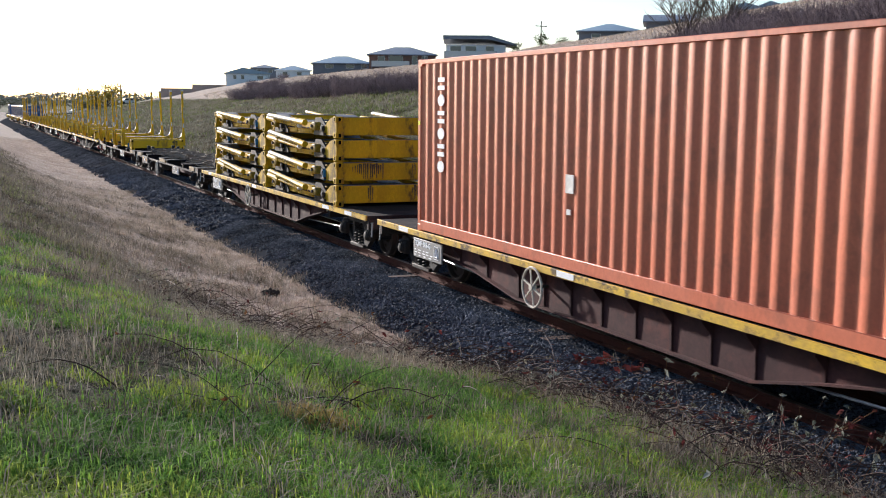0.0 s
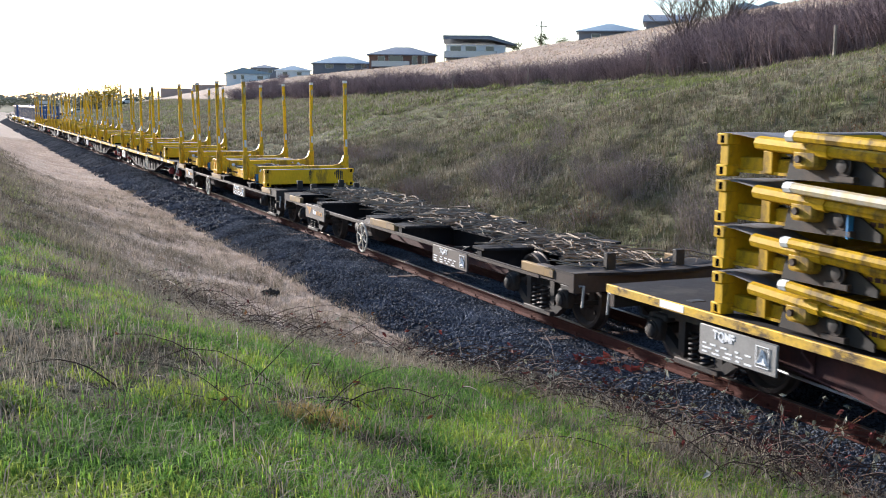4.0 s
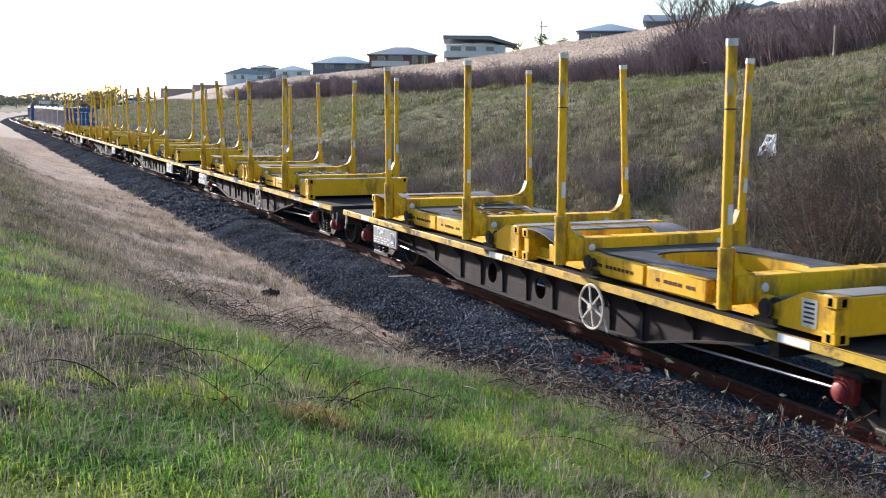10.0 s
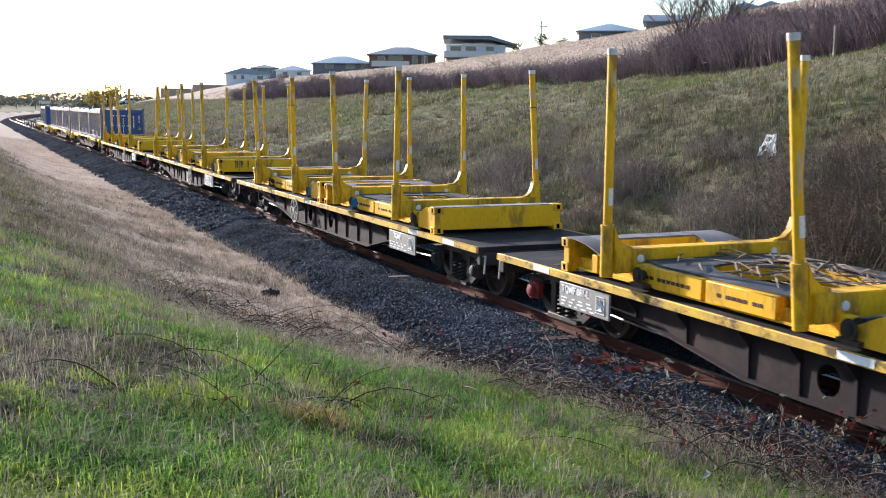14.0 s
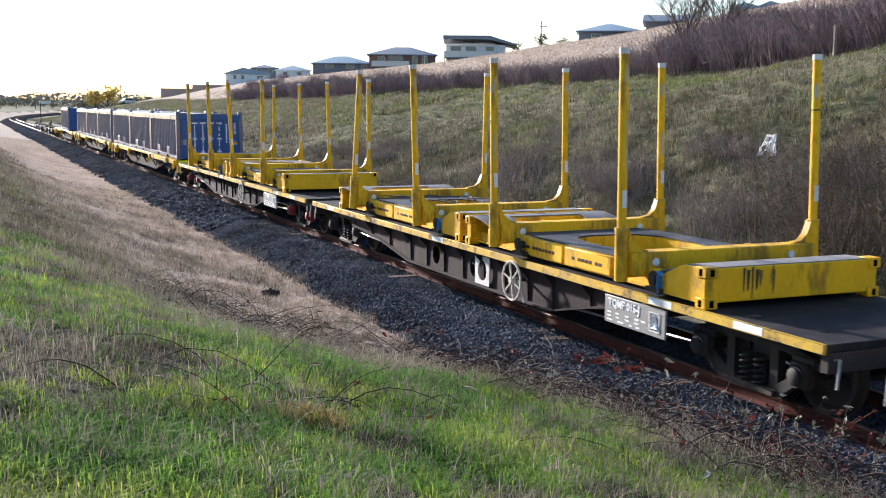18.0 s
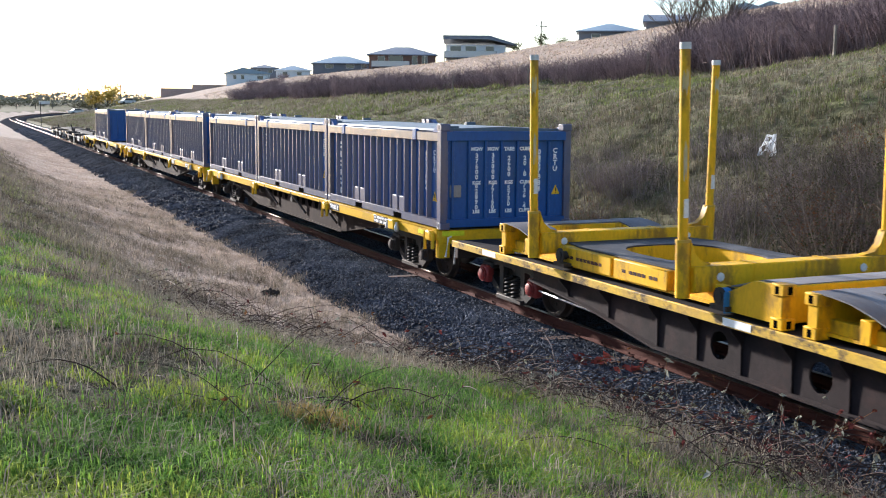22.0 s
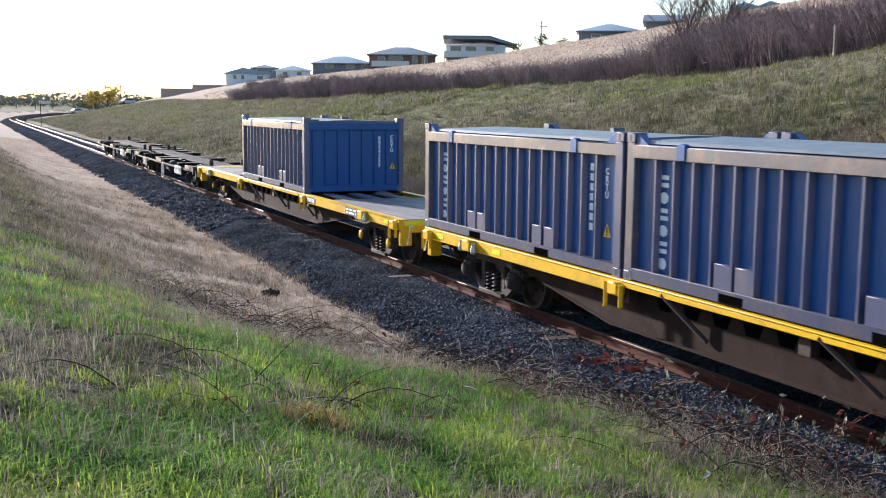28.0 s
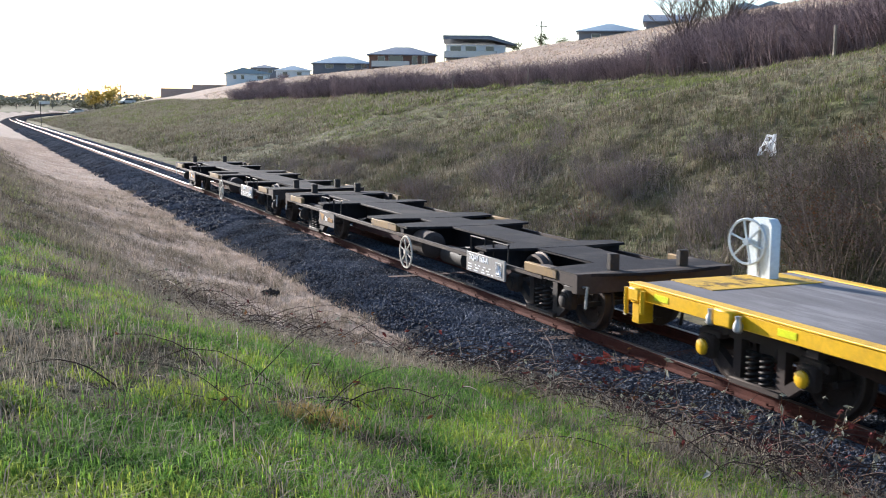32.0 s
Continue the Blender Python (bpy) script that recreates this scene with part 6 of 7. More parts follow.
def stones(n, y0, y1, size, power, reach):
    x, y = scatter(n, -reach, 1.6, y0, y1, power)
    keep = -x < 1.75 + 0.85 * value_noise(x, y, 1.5, 2) + 0.25 * rng.random(n)
    x, y = x[keep], y[keep]
    z = np.interp(np.abs(x), (1.1, 1.45, 2.3, 2.9), (-0.178, -0.165, -0.50, -0.55))
    s = size * rng.uniform(0.55, 1.25, len(x))
    q = rng.normal(size=(len(x), 3, 3))
    q, _ = np.linalg.qr(q)
    shape = OCTA[None] * rng.uniform(0.55, 1.1, (len(x), 6, 1)) * s[:, None, None]
    v = np.einsum("nij,nkj->nki", q, shape) + np.stack([x, y, z + 0.2 * s], -1)[:, None]
    return mass("ballast_stones", v.reshape(-1, 3), (np.arange(len(x))[:, None, None] * 6 + OCTA_F[None]).reshape(-1, 3), STONE)


stuff("ballast_stones", stones(110000, 4.5, 30, 0.027, 1.4, 2.45), "angular blue-grey crushed stones beside the rails", "ballast stones")
stuff("ballast_stones", stones(7000, -12, 4.6, 0.036, 1.0, 2.45), "angular blue-grey crushed stones behind the viewpoint", "ballast stones")
stuff("ballast_stones", stones(62000, 30, 150, 0.062, 1.6, 2.5), "angular crushed stones further along the rails", "ballast stones")

# sleepers under the rails
def sleeper_geo():
    return Geo().box(-1.10, 1.10, -0.115, 0.115, -0.27, -0.146, 0.012)


sl_mesh = sleeper_geo().mesh("sleeper", SLEEPER)
srnd = random.Random(3)
for k in range(150):
    s = part("sleeper", sl_mesh, None, ballast)
    s.location = (srnd.uniform(-0.09, 0.07), 1.0 + k * 0.66 + srnd.uniform(-0.04, 0.04), srnd.uniform(-0.050, -0.008))
    s.rotation_euler = (0, 0, srnd.uniform(-0.03, 0.03))
fc = Geo().box(-0.075, 0.075, -0.07, 0.07, -0.150, -0.128, 0.004).lathe([(-0.13, 0.012), (-0.10, 0.014)], "z", 6, (-0.05, 0.03, 0)).lathe([(-0.13, 0.012), (-0.10, 0.014)], "z", 6, (0.05, -0.03, 0)).mesh("rail_fastening", RAIL_SIDE)
for k in range(60):
    f_ = part("rail_fastening", fc, None, ballast)
    f_.location = (-0.57, 1.0 + k * 0.66, 0)


# brambles, thickets and shrubs
def cane_points(p, d, length, sag, n=7, wob=0.05, rnd=random):
    pts, q, v = [], Vector(p), Vector(d).normalized()
    for i in range(n):
        pts.append(q.copy())
        q = q + v * (length / (n - 1))
        v = (v + Vector((rnd.uniform(-wob, wob), rnd.uniform(-wob, wob), -sag + rnd.uniform(-wob, wob)))).normalized()
    return pts


def leaf_quads(q, p, size, rnd, n=1):
    for _ in range(n):
        a = Vector((rnd.gauss(0, 1), rnd.gauss(0, 1), rnd.gauss(0, 0.7))).normalized()
        b = a.cross(Vector((rnd.gauss(0, 1), rnd.gauss(0, 1), rnd.gauss(0, 1)))).normalized()
        s = size * rnd.uniform(0.6, 1.3)
        c = Vector(p) + a * s * 0.4
        q.add([c - a * s, c + b * s * 0.45 - a * 0.2 * s, c + a * s + Vector((0, 0, -0.15 * s)), c - b * s * 0.45 - a * 0.2 * s], [(0, 1, 2, 3)])


def bramble_canes(x, y, reach, count, rnd, tall, leaf_count):
    """Cane and leaf shapes of one arching clump."""
    for i in range(count):
        bx, by = x + rnd.gauss(0, reach * 0.35), y + rnd.gauss(0, reach * 0.35)
        a = rnd.uniform(0, math.tau)
        bz = float(land_many(np.array([bx]), np.array([by]))[0])
        pts = cane_points((bx, by, bz - 0.03), (math.cos(a), math.sin(a), rnd.uniform(0.3, 1.3)), rnd.uniform(0.6, 1.9) * tall * 2, rnd.uniform(0.14, 0.40), 8, 0.14, rnd)
        pts = [Vector((p.x, p.y, max(p.z, bz - 0.1))) for p in pts]
        r = rnd.uniform(0.003, 0.0065)
        cq, lq = Geo().tube(pts, [r * (1 - 0.7 * k / 7) for k in range(8)], 4, False), Geo()
        for _ in range(leaf_count):
            if rnd.random() < 0.5:
                leaf_quads(lq, pts[rnd.randint(2, 7)], rnd.uniform(0.018, 0.036), rnd, 2)
        yield cq, lq


# the tangle along the bank's edge
brnd = random.Random(77)
tangle, tangle_leaves = Geo(), {}
for i in range(92):
    by = 5.2 + 6.0 * brnd.random() ** 1.1 if i < 70 else brnd.uniform(10.5, 15.5)
    bx = float(-edge_many(by) - brnd.uniform(-0.35, 0.75))
    lf = brnd.choice((LEAF_RED, LEAF_PALE, LEAF_RUST, LEAF_RED, LEAF_PALE))
    for cq, lq in bramble_canes(bx, by, 0.9, brnd.randint(20, 34), brnd, 0.36, brnd.randint(1, 2)):
        tangle.add(cq.v, cq.f)
        tangle_leaves.setdefault(lf.name, (lf, Geo()))[1].add(lq.v, lq.f)
tg = stuff("bramble_tangle", tangle.mesh("bramble_tangle", CANE_DARK, False), "tangle of dark arching bramble canes along the bank's edge", "brambles")
for lf, lq in tangle_leaves.values():
    part("leaves", lq.mesh("leaves", lf, False), None, tg)
# tall canes with pale leaves that lean out over the stones
for bx, by, n in ((-1.7, 8.3, 5), (-1.55, 7.7, 6), (-1.75, 9.2, 4), (-1.5, 7.2, 6), (-2.0, 9.9, 3), (-1.6, 6.8, 5)):
    b_ = thing("bramble", "upright bramble canes with pale curled leaves over the stones", "bramble", "brambles over the stones")
    b_.location = (bx, by, float(np.interp(-bx, (1.45, 2.3), (-0.17, -0.51))))
    for i in range(n):
        pts = cane_points((brnd.uniform(-0.2, 0.2), brnd.uniform(-0.3, 0.3), -0.05), (brnd.uniform(0.1, 0.9), brnd.uniform(-0.5, 0.3), 1), brnd.uniform(0.5, 0.85), brnd.uniform(0.04, 0.16), 7, 0.12, brnd)
        cn = part("cane", Geo().tube(pts, [0.006 - 0.0006 * k for k in range(7)], 4, False).mesh("cane", LEAF_RUST if i % 2 else CANE_DARK, False), None, b_)
        lq = Geo()
        for _ in range(7):
            leaf_quads(lq, pts[brnd.randint(3, 6)], brnd.uniform(0.035, 0.055), brnd, 1)
        part("leaves", lq.mesh("leaves", brnd.choice((LEAF_PALE, LEAF_PALE, LEAF_RED)), False), None, cn)
for bx, by, n, sz in ((-1.20, 11.45, 16, 0.075), (-1.02, 10.95, 10, 0.06), (-1.55, 9.6, 9, 0.05), (-1.7, 12.6, 8, 0.05), (-1.35, 8.7, 9, 0.05), (-1.5, 7.9, 10, 0.05)):
    b_ = thing("low_bramble", "low sprawling bramble with crimson winter leaves on the stones", "bramble", "crimson brambles")
    b_.location = (bx, by, float(np.interp(-bx, (1.1, 1.45, 2.3), (-0.16, -0.15, -0.49))))
    for i in range(5):
        e = brnd.uniform(0, math.tau)
        pts = cane_points((0, 0, -0.03), (math.cos(e), math.sin(e), 0.7), brnd.uniform(0.2, 0.4), 0.2, 6, 0.1, brnd)
        cn = part("cane", Geo().tube(pts, [0.004] * 6, 4, False).mesh("cane", LEAF_RUST, False), None, b_)
        lq = Geo()
        for _ in range(n // 3):
            leaf_quads(lq, pts[brnd.randint(1, 5)] + Vector((brnd.gauss(0, 0.05), brnd.gauss(0, 0.05), 0.02)), sz, brnd, 1)
        part("leaves", lq.mesh("leaves", LEAF_RED, False), None, cn)
# rougher cover round the place where one stands
x, y = scatter(1500, -22, -2.2, -14, 4.2, 1.0)
keep = ((x < -8.7) | (y < 3.1)) & (-x > 2.6)
x, y = x[keep], y[keep]
tufts("bank_top_grass", x, y, 14, (0.05, 0.15), (0.008, 0.014), GRASS_GREEN, "green winter grass on top of the bank", "grass", 0.12, 0.15)
x, y = scatter(2600, -24, -8.8, 4.0, 40, 1.0)
keep = x < -8.5 + 0.02 * y
tufts("bank_top_grass", x[keep], y[keep], 14, (0.05, 0.15), (0.008, 0.014), GRASS_OLIVE, "olive winter grass on top of the bank", "grass", 0.14, 0.15)
# single clumps in the grass
for i in range(12):
    bx, by = brnd.uniform(-7.3, -3.6), brnd.uniform(5.3, 13.0)
    b_ = thing("bramble", "few bare arching bramble canes in the green grass", "bramble", "brambles in the grass")
    b_.location = (bx, by, land(bx, by))
    for cq, lq in bramble_canes(bx, by, 0.9, brnd.randint(3, 6), brnd, 0.42, 1):
        cq.v = [(p[0] - bx, p[1] - by, p[2] - b_.location.z) for p in cq.v]
        lq.v = [(p[0] - bx, p[1] - by, p[2] - b_.location.z) for p in lq.v]
        cn = part("cane", cq.mesh("cane", CANE_DARK, False), None, b_)
        if lq.v:
            part("leaves", lq.mesh("leaves", LEAF_RUST, False), None, cn)


def twig_bush(seed, height, spread_, count, mat, leaf=None, leaves=0, leaf_size=0.05, thick=0.010):
    """Many stems that fork and arch outward; returns meshes for stems and leaves."""
    rnd = random.Random(seed)
    q, lq = Geo(), Geo()
    for i in range(count):
        a, r = rnd.uniform(0, math.tau), spread_ * math.sqrt(rnd.random())
        p = Vector((r * math.cos(a), r * math.sin(a), -0.15))
        d = Vector((math.cos(a) * rnd.uniform(0, 0.7), math.sin(a) * rnd.uniform(0, 0.7), 1))
        ln = height * rnd.uniform(0.55, 1.1)
        pts = cane_points(p, d, ln, rnd.uniform(0.0, 0.16), 5, 0.16, rnd)
        q.tube(pts, [thick * (1 - 0.17 * k) for k in range(5)], 3, False)
        for _ in range(3):
            b = pts[rnd.randint(1, 3)]
            e = rnd.uniform(0, math.tau)
            sub = cane_points(b, (math.cos(e), math.sin(e), rnd.uniform(0.1, 1.2)), ln * rnd.uniform(0.25, 0.5), 0.06, 3, 0.2, rnd)
            q.tube(sub, [thick * 0.55, thick * 0.4, thick * 0.25], 3, False)
            if leaf and leaves:
                leaf_quads(lq, sub[-1], leaf_size, rnd, leaves)
                leaf_quads(lq, sub[1], leaf_size, rnd, leaves)
    me = q.mesh("stems", mat, False)
    return me, (lq.mesh("leaves", leaf, False) if lq.v else None)


def plant(name, meshes, x, y, turn, scale, label, category, group, dz=0.0, flat=1.0):
    ob = tagged(new(name, meshes[0]), label, category, group)
    ob.location = (x, y, land(x, y) + dz)
    ob.rotation_euler, ob.scale = (0, 0, turn), (scale, scale, scale * flat)
    if meshes[1]:
        part("leaves", meshes[1], None, ob)
    return ob


hedge_kinds = [twig_bush(200 + i, 1.7, 1.25, 150, TWIG_PURPLE, None, 0, 0.05, 0.014) for i in range(4)]
hrnd = random.Random(9)
# bramble hedge along the field's edge
yy = 26.0
while yy < 155:
    tall = float(np.interp(yy, (26, 45, 56, 75, 90, 120, 150), (1.35, 1.3, 0.95, 0.85, 1.0, 1.25, 0.9)))
    rows_ = 4 if yy < 52 else 2
    for r in range(rows_):
        if yy > 70 and hrnd.random() < 0.15:
            continue
        plant("bramble_thicket", hedge_kinds[hrnd.randint(0, 3)], 27.6 + r * 1.6 + hrnd.uniform(-0.5, 0.5), yy + hrnd.uniform(-0.7, 0.7), hrnd.uniform(0, 6.28),
              tall * hrnd.uniform(0.85, 1.2), "leafless purple-brown bramble thicket along the field edge", "thicket", "hedge thickets")
    yy += 1.9 if yy < 60 else 2.4
# thickets further up, below the houses
for i in range(14):
    y0 = hrnd.uniform(150, 215)
    plant("bramble_thicket", hedge_kinds[i % 4], hrnd.uniform(30, 46) if y0 < 160 else hrnd.uniform(28, 50), y0, hrnd.uniform(0, 6.28), hrnd.uniform(0.6, 1.0), "leafless purple-brown bramble thicket on the hill", "thicket", "hill thickets")
# the thicket that covers the hill beside the bare trees
for i in range(260):
    y0 = hrnd.uniform(36, 92)
    x0 = -8.3 + y0 * hrnd.uniform(0.77, 1.16)
    far_ = math.hypot(x0 + 8.3, y0)
    if x0 < 29.5 or x0 > 88 or land(x0, y0) - 1.4 > far_ * (0.083 + 0.03 * ((x0 + 8.3) / y0 - 0.77)):
        continue
    plant("bramble_thicket", hedge_kinds[i % 4], x0, y0, hrnd.uniform(0, 6.28), hrnd.uniform(0.75, 1.25), "leafless purple-brown bramble thicket covering the hillside", "thicket", "hill thickets")
for x0, y0, sc in ((33.6, 58.0, 1.0), (34.6, 57.0, 1.1), (35.8, 56.4, 1.15), (37.0, 56.0, 1.2), (38.4, 57.2, 1.2), (34.2, 59.6, 0.9), (36.2, 59.8, 1.1), (39.6, 58.6, 1.2), (41.0, 60.0, 1.2)):
    plant("bramble_thicket", hedge_kinds[int(x0 * 7) % 4], x0, y0, hrnd.uniform(0, 6.28), sc, "leafless purple-brown bramble thicket at the foot of bare trees", "thicket", "hill thickets")
# twiggy shrubs on the cutting's slope
slope_kinds = [twig_bush(300 + i, 1.3, 0.85, 85, TWIG_SLOPE, LEAF_OLIVE if i != 3 else LEAF_RUST, (1, 2, 0, 1)[i], 0.026, 0.0055) for i in range(4)]
for i in range(70):
    x0, y0 = hrnd.uniform(4.8, 10.5), 9 + 46 * hrnd.random() ** 1.15
    if x0 > -8.3 + 1.15 * y0 + 2 or (x0 > 9.0 and y0 < 27):
        continue
    plant("slope_shrub", slope_kinds[hrnd.randint(0, 3)], x0, y0, hrnd.uniform(0, 6.28), hrnd.uniform(0.5, 1.05) * (1.0 if x0 < 8 else 0.7), "twiggy grey-brown shrub on the cutting slope", "shrub", "slope shrubs")
for i in range(46):
    y0 = hrnd.uniform(11.5, 23)
    x0 = -8.3 + y0 * hrnd.uniform(0.74, 1.12)
    if 4.8 < x0 < 9.2:
        plant("slope_shrub", slope_kinds[hrnd.randint(0, 3)], x0, y0, hrnd.uniform(0, 6.28), hrnd.uniform(0.55, 1.0), "twiggy grey-brown shrub on the cutting slope", "shrub", "slope shrubs")
# dense leafy shrubs close to the line
leafy_kinds = [twig_bush(400 + i, 2.3, 0.9, 110, TWIG_GREY, (LEAF_DARK, LEAF_RUST, LEAF_DARK)[i], 7, 0.026, 0.010) for i in range(3)]
for i, (x0, y0, sc, k) in enumerate(((6.6, 13.4, 0.9, 0), (7.6, 14.6, 0.75, 2), (8.7, 15.2, 0.65, 1), (9.8, 16.2, 0.75, 0), (11.0, 17.0, 0.85, 2), (6.2, 15.4, 0.75, 1), (7.2, 16.6, 0.65, 0), (10.0, 15.4, 0.9, 1), (5.6, 14.4, 0.75, 2), (8.4, 17.4, 0.5, 2), (12.4, 17.4, 0.9, 1), (9.2, 14.4, 0.9, 0))):
    plant("leafy_shrub", leafy_kinds[k], x0, y0, hrnd.uniform(0, 6.28), sc, ("dense dark green shrub with rusty twigs on the slope", "shrub with dense rusty orange-brown leaves", "dense dark green shrub with rusty twigs on the slope")[k], "shrub", "leafy shrubs")


def bare_tree(name, x, y, height, seed, label):
    rnd = random.Random(seed)
    t = tagged(new(name), label, "tree")
    z = land(x, y)
    t.location = (x, y, z - 0.2)
    trunk, br = Geo(), Geo()
    trunk.tube(cane_points((0, 0, 0), (0.05, 0, 1), height * 0.22, 0, 4, 0.05, rnd), [0.10, 0.09, 0.075, 0.06], 7)

    def fork(p, d, ln, r, depth):
        pts = cane_points(p, d, ln, -0.05, 4, 0.15, rnd)
        br.tube(pts, [r, r * 0.85, r * 0.7, r * 0.5], 4 if depth > 1 else 3, False)
        if depth:
            for _ in range(rnd.randint(4, 5)):
                q = pts[rnd.randint(1, 3)]
                e = rnd.uniform(0, math.tau)
                fork(q, Vector(d) * 0.8 + Vector((math.cos(e), math.sin(e), rnd.uniform(0.0, 0.8))) * 0.75, ln * rnd.uniform(0.45, 0.70), r * 0.52, depth - 1)
    for k in range(15):
        e = k * 0.9 + rnd.uniform(-0.3, 0.3)
        fork((0, 0, height * rnd.uniform(0.02, 0.20)), (math.cos(e) * rnd.uniform(0.3, 1.0), math.sin(e) * rnd.uniform(0.3, 1.0), 1.0), height * rnd.uniform(0.38, 0.52), 0.042, 3)
    part("trunk", trunk, BARK_MAT, t)
    part("bare_crown", br.mesh("bare_crown", TWIG_GREY, False), None, t)
    return t


bare_tree("bare_tree", 35.0, 60.0, 6.4, 5, "leafless spreading tree above the bramble hedge")
bare_tree("bare_tree", 37.0, 58.4, 5.4, 6, "leafless spreading tree above the bramble hedge")


def leafy_tree(name, x, y, height, wide, seed, leaf, label, z=None):
    rnd = random.Random(seed)
    t = tagged(new(name), label, "tree", "distant trees")
    t.location = (x, y, (land(x, y) if z is None else z) - 0.3)
    tr, cr = Geo(), Geo()
    tr.tube([(0, 0, 0), (0.1, 0, height * 0.3), (0.0, 0.1, height * 0.75)], [height * 0.035, height * 0.028, height * 0.01], 6)
    for k in range(7):
        e = rnd.uniform(0, math.tau)
        b = Vector((0, 0, height * rnd.uniform(0.25, 0.6)))
        tip = b + Vector((math.cos(e) * wide * 0.7, math.sin(e) * wide * 0.7, height * rnd.uniform(0.1, 0.3)))
        tr.tube([b, (b + tip) / 2 + Vector((0, 0, 0.1)), tip], [height * 0.014, height * 0.01, height * 0.005], 4)
        for c in range(4):
            cc = tip + Vector((rnd.gauss(0, wide * 0.25), rnd.gauss(0, wide * 0.25), rnd.gauss(0.05, 0.1) * height))
            for _ in range(22):
                leaf_quads(cr, cc + Vector((rnd.gauss(0, wide * 0.16), rnd.gauss(0, wide * 0.16), rnd.gauss(0, height * 0.06))), height * 0.045, rnd)
    for _ in range(200):
        leaf_quads(cr, Vector((rnd.gauss(0, wide * 0.3), rnd.gauss(0, wide * 0.3), height * rnd.uniform(0.45, 1.0))), height * 0.045, rnd)
    part("trunk", tr, BARK_MAT, t)
    part("crown", cr.mesh("crown", leaf, False), None, t)
    return t


for i, (x0, y0, h, w) in enumerate(((3.6, 400, 5.5, 4.5), (9, 410, 6.2, 5), (15, 405, 7.0, 5), (21, 412, 6.4, 5), (27, 400, 7.2, 5), (33, 402, 8.0, 5), (44.5, 404, 7.4, 5), (50, 396, 6, 4), (55, 400, 5, 4), (60, 398, 5.4, 4), (66, 395, 5, 4), (71, 392, 6.4, 4), (30, 330, 3.6, 4), (37, 326, 3.4, 4), (24, 338, 3.2, 4), (18, 345, 3.0, 4), (44, 318, 3.4, 4))):
    leafy_tree("distant_tree", x0, y0, h * 0.6, w * 0.8, 500 + i, LEAF_TREE, "distant dark tree on the low skyline")
leafy_tree("distant_tree", 38.0, 397, 10.0, 3.6, 560, LEAF_GOLD, "distant tree with sunlit golden leaves")
leafy_tree("distant_tree", 34.2, 398, 8.4, 3.0, 561, LEAF_GOLD, "distant tree with sunlit golden leaves")
for i, (x0, y0, h) in enumerate(((63.2, 131.0, 2.2), (61.5, 134.5, 1.5), (65.5, 129, 1.3))):
    leafy_tree("hill_tree", x0, y0, h, 0.9, 580 + i, LEAF_DARK, "small dark tree by the field on the hill")

# low woods along the horizon, haze painted into their pale leaf colour
wq = Geo()
wr = random.Random(31)
for i in range(9000):
    x0 = wr.uniform(-90, 95)
    y0 = wr.uniform(440, 520)
    top = 4.2 + 2.2 * noise.noise((x0 * 0.05, 1, 2)) + 1.6 * noise.noise((x0 * 0.19, 3, 2))
    leaf_quads(wq, (x0, y0, wr.uniform(1.5, max(4.0, top + 2.2))), 0.8, wr)
stuff("far_woods", wq.mesh("far_woods", island_material("hazy_far_woods", (0.20, 0.19, 0.15), (0.40, 0.37, 0.30), 0.95), False), "low woods along the far skyline, their olive paled for haze", "woods")

# houses on the ridge
WALL_GREY = material("grey_house_wall", (0.20, 0.21, 0.23), 0.8, 0, (0.17, 0.18, 0.20), 1, 0.5, 10, 0.05)
WALL_WHITE = material("white_house_wall", (0.72, 0.74, 0.74), 0.7, 0, (0.64, 0.66, 0.66), 1, 0.5, 10, 0.03)
WALL_BRICK = material("brown_brick_wall", (0.20, 0.11, 0.08), 0.85, 0, (0.15, 0.085, 0.065), 3, 0.6, 20, 0.1)
ROOF_DARK = material("dark_sheet_roof", (0.17, 0.195, 0.235), 0.5, 0, (0.13, 0.15, 0.18), 1, 0.5, 10, 0.05)
ROOF_BLUE = material("pale_blue_roof", (0.26, 0.34, 0.40), 0.45, 0, (0.20, 0.28, 0.34), 1, 0.5, 10, 0.05)
GLASS = material("window_glass", (0.05, 0.06, 0.07), 0.08, 0, (0.04, 0.05, 0.06), 1, 0.3, 5, 0, spec=0.8)


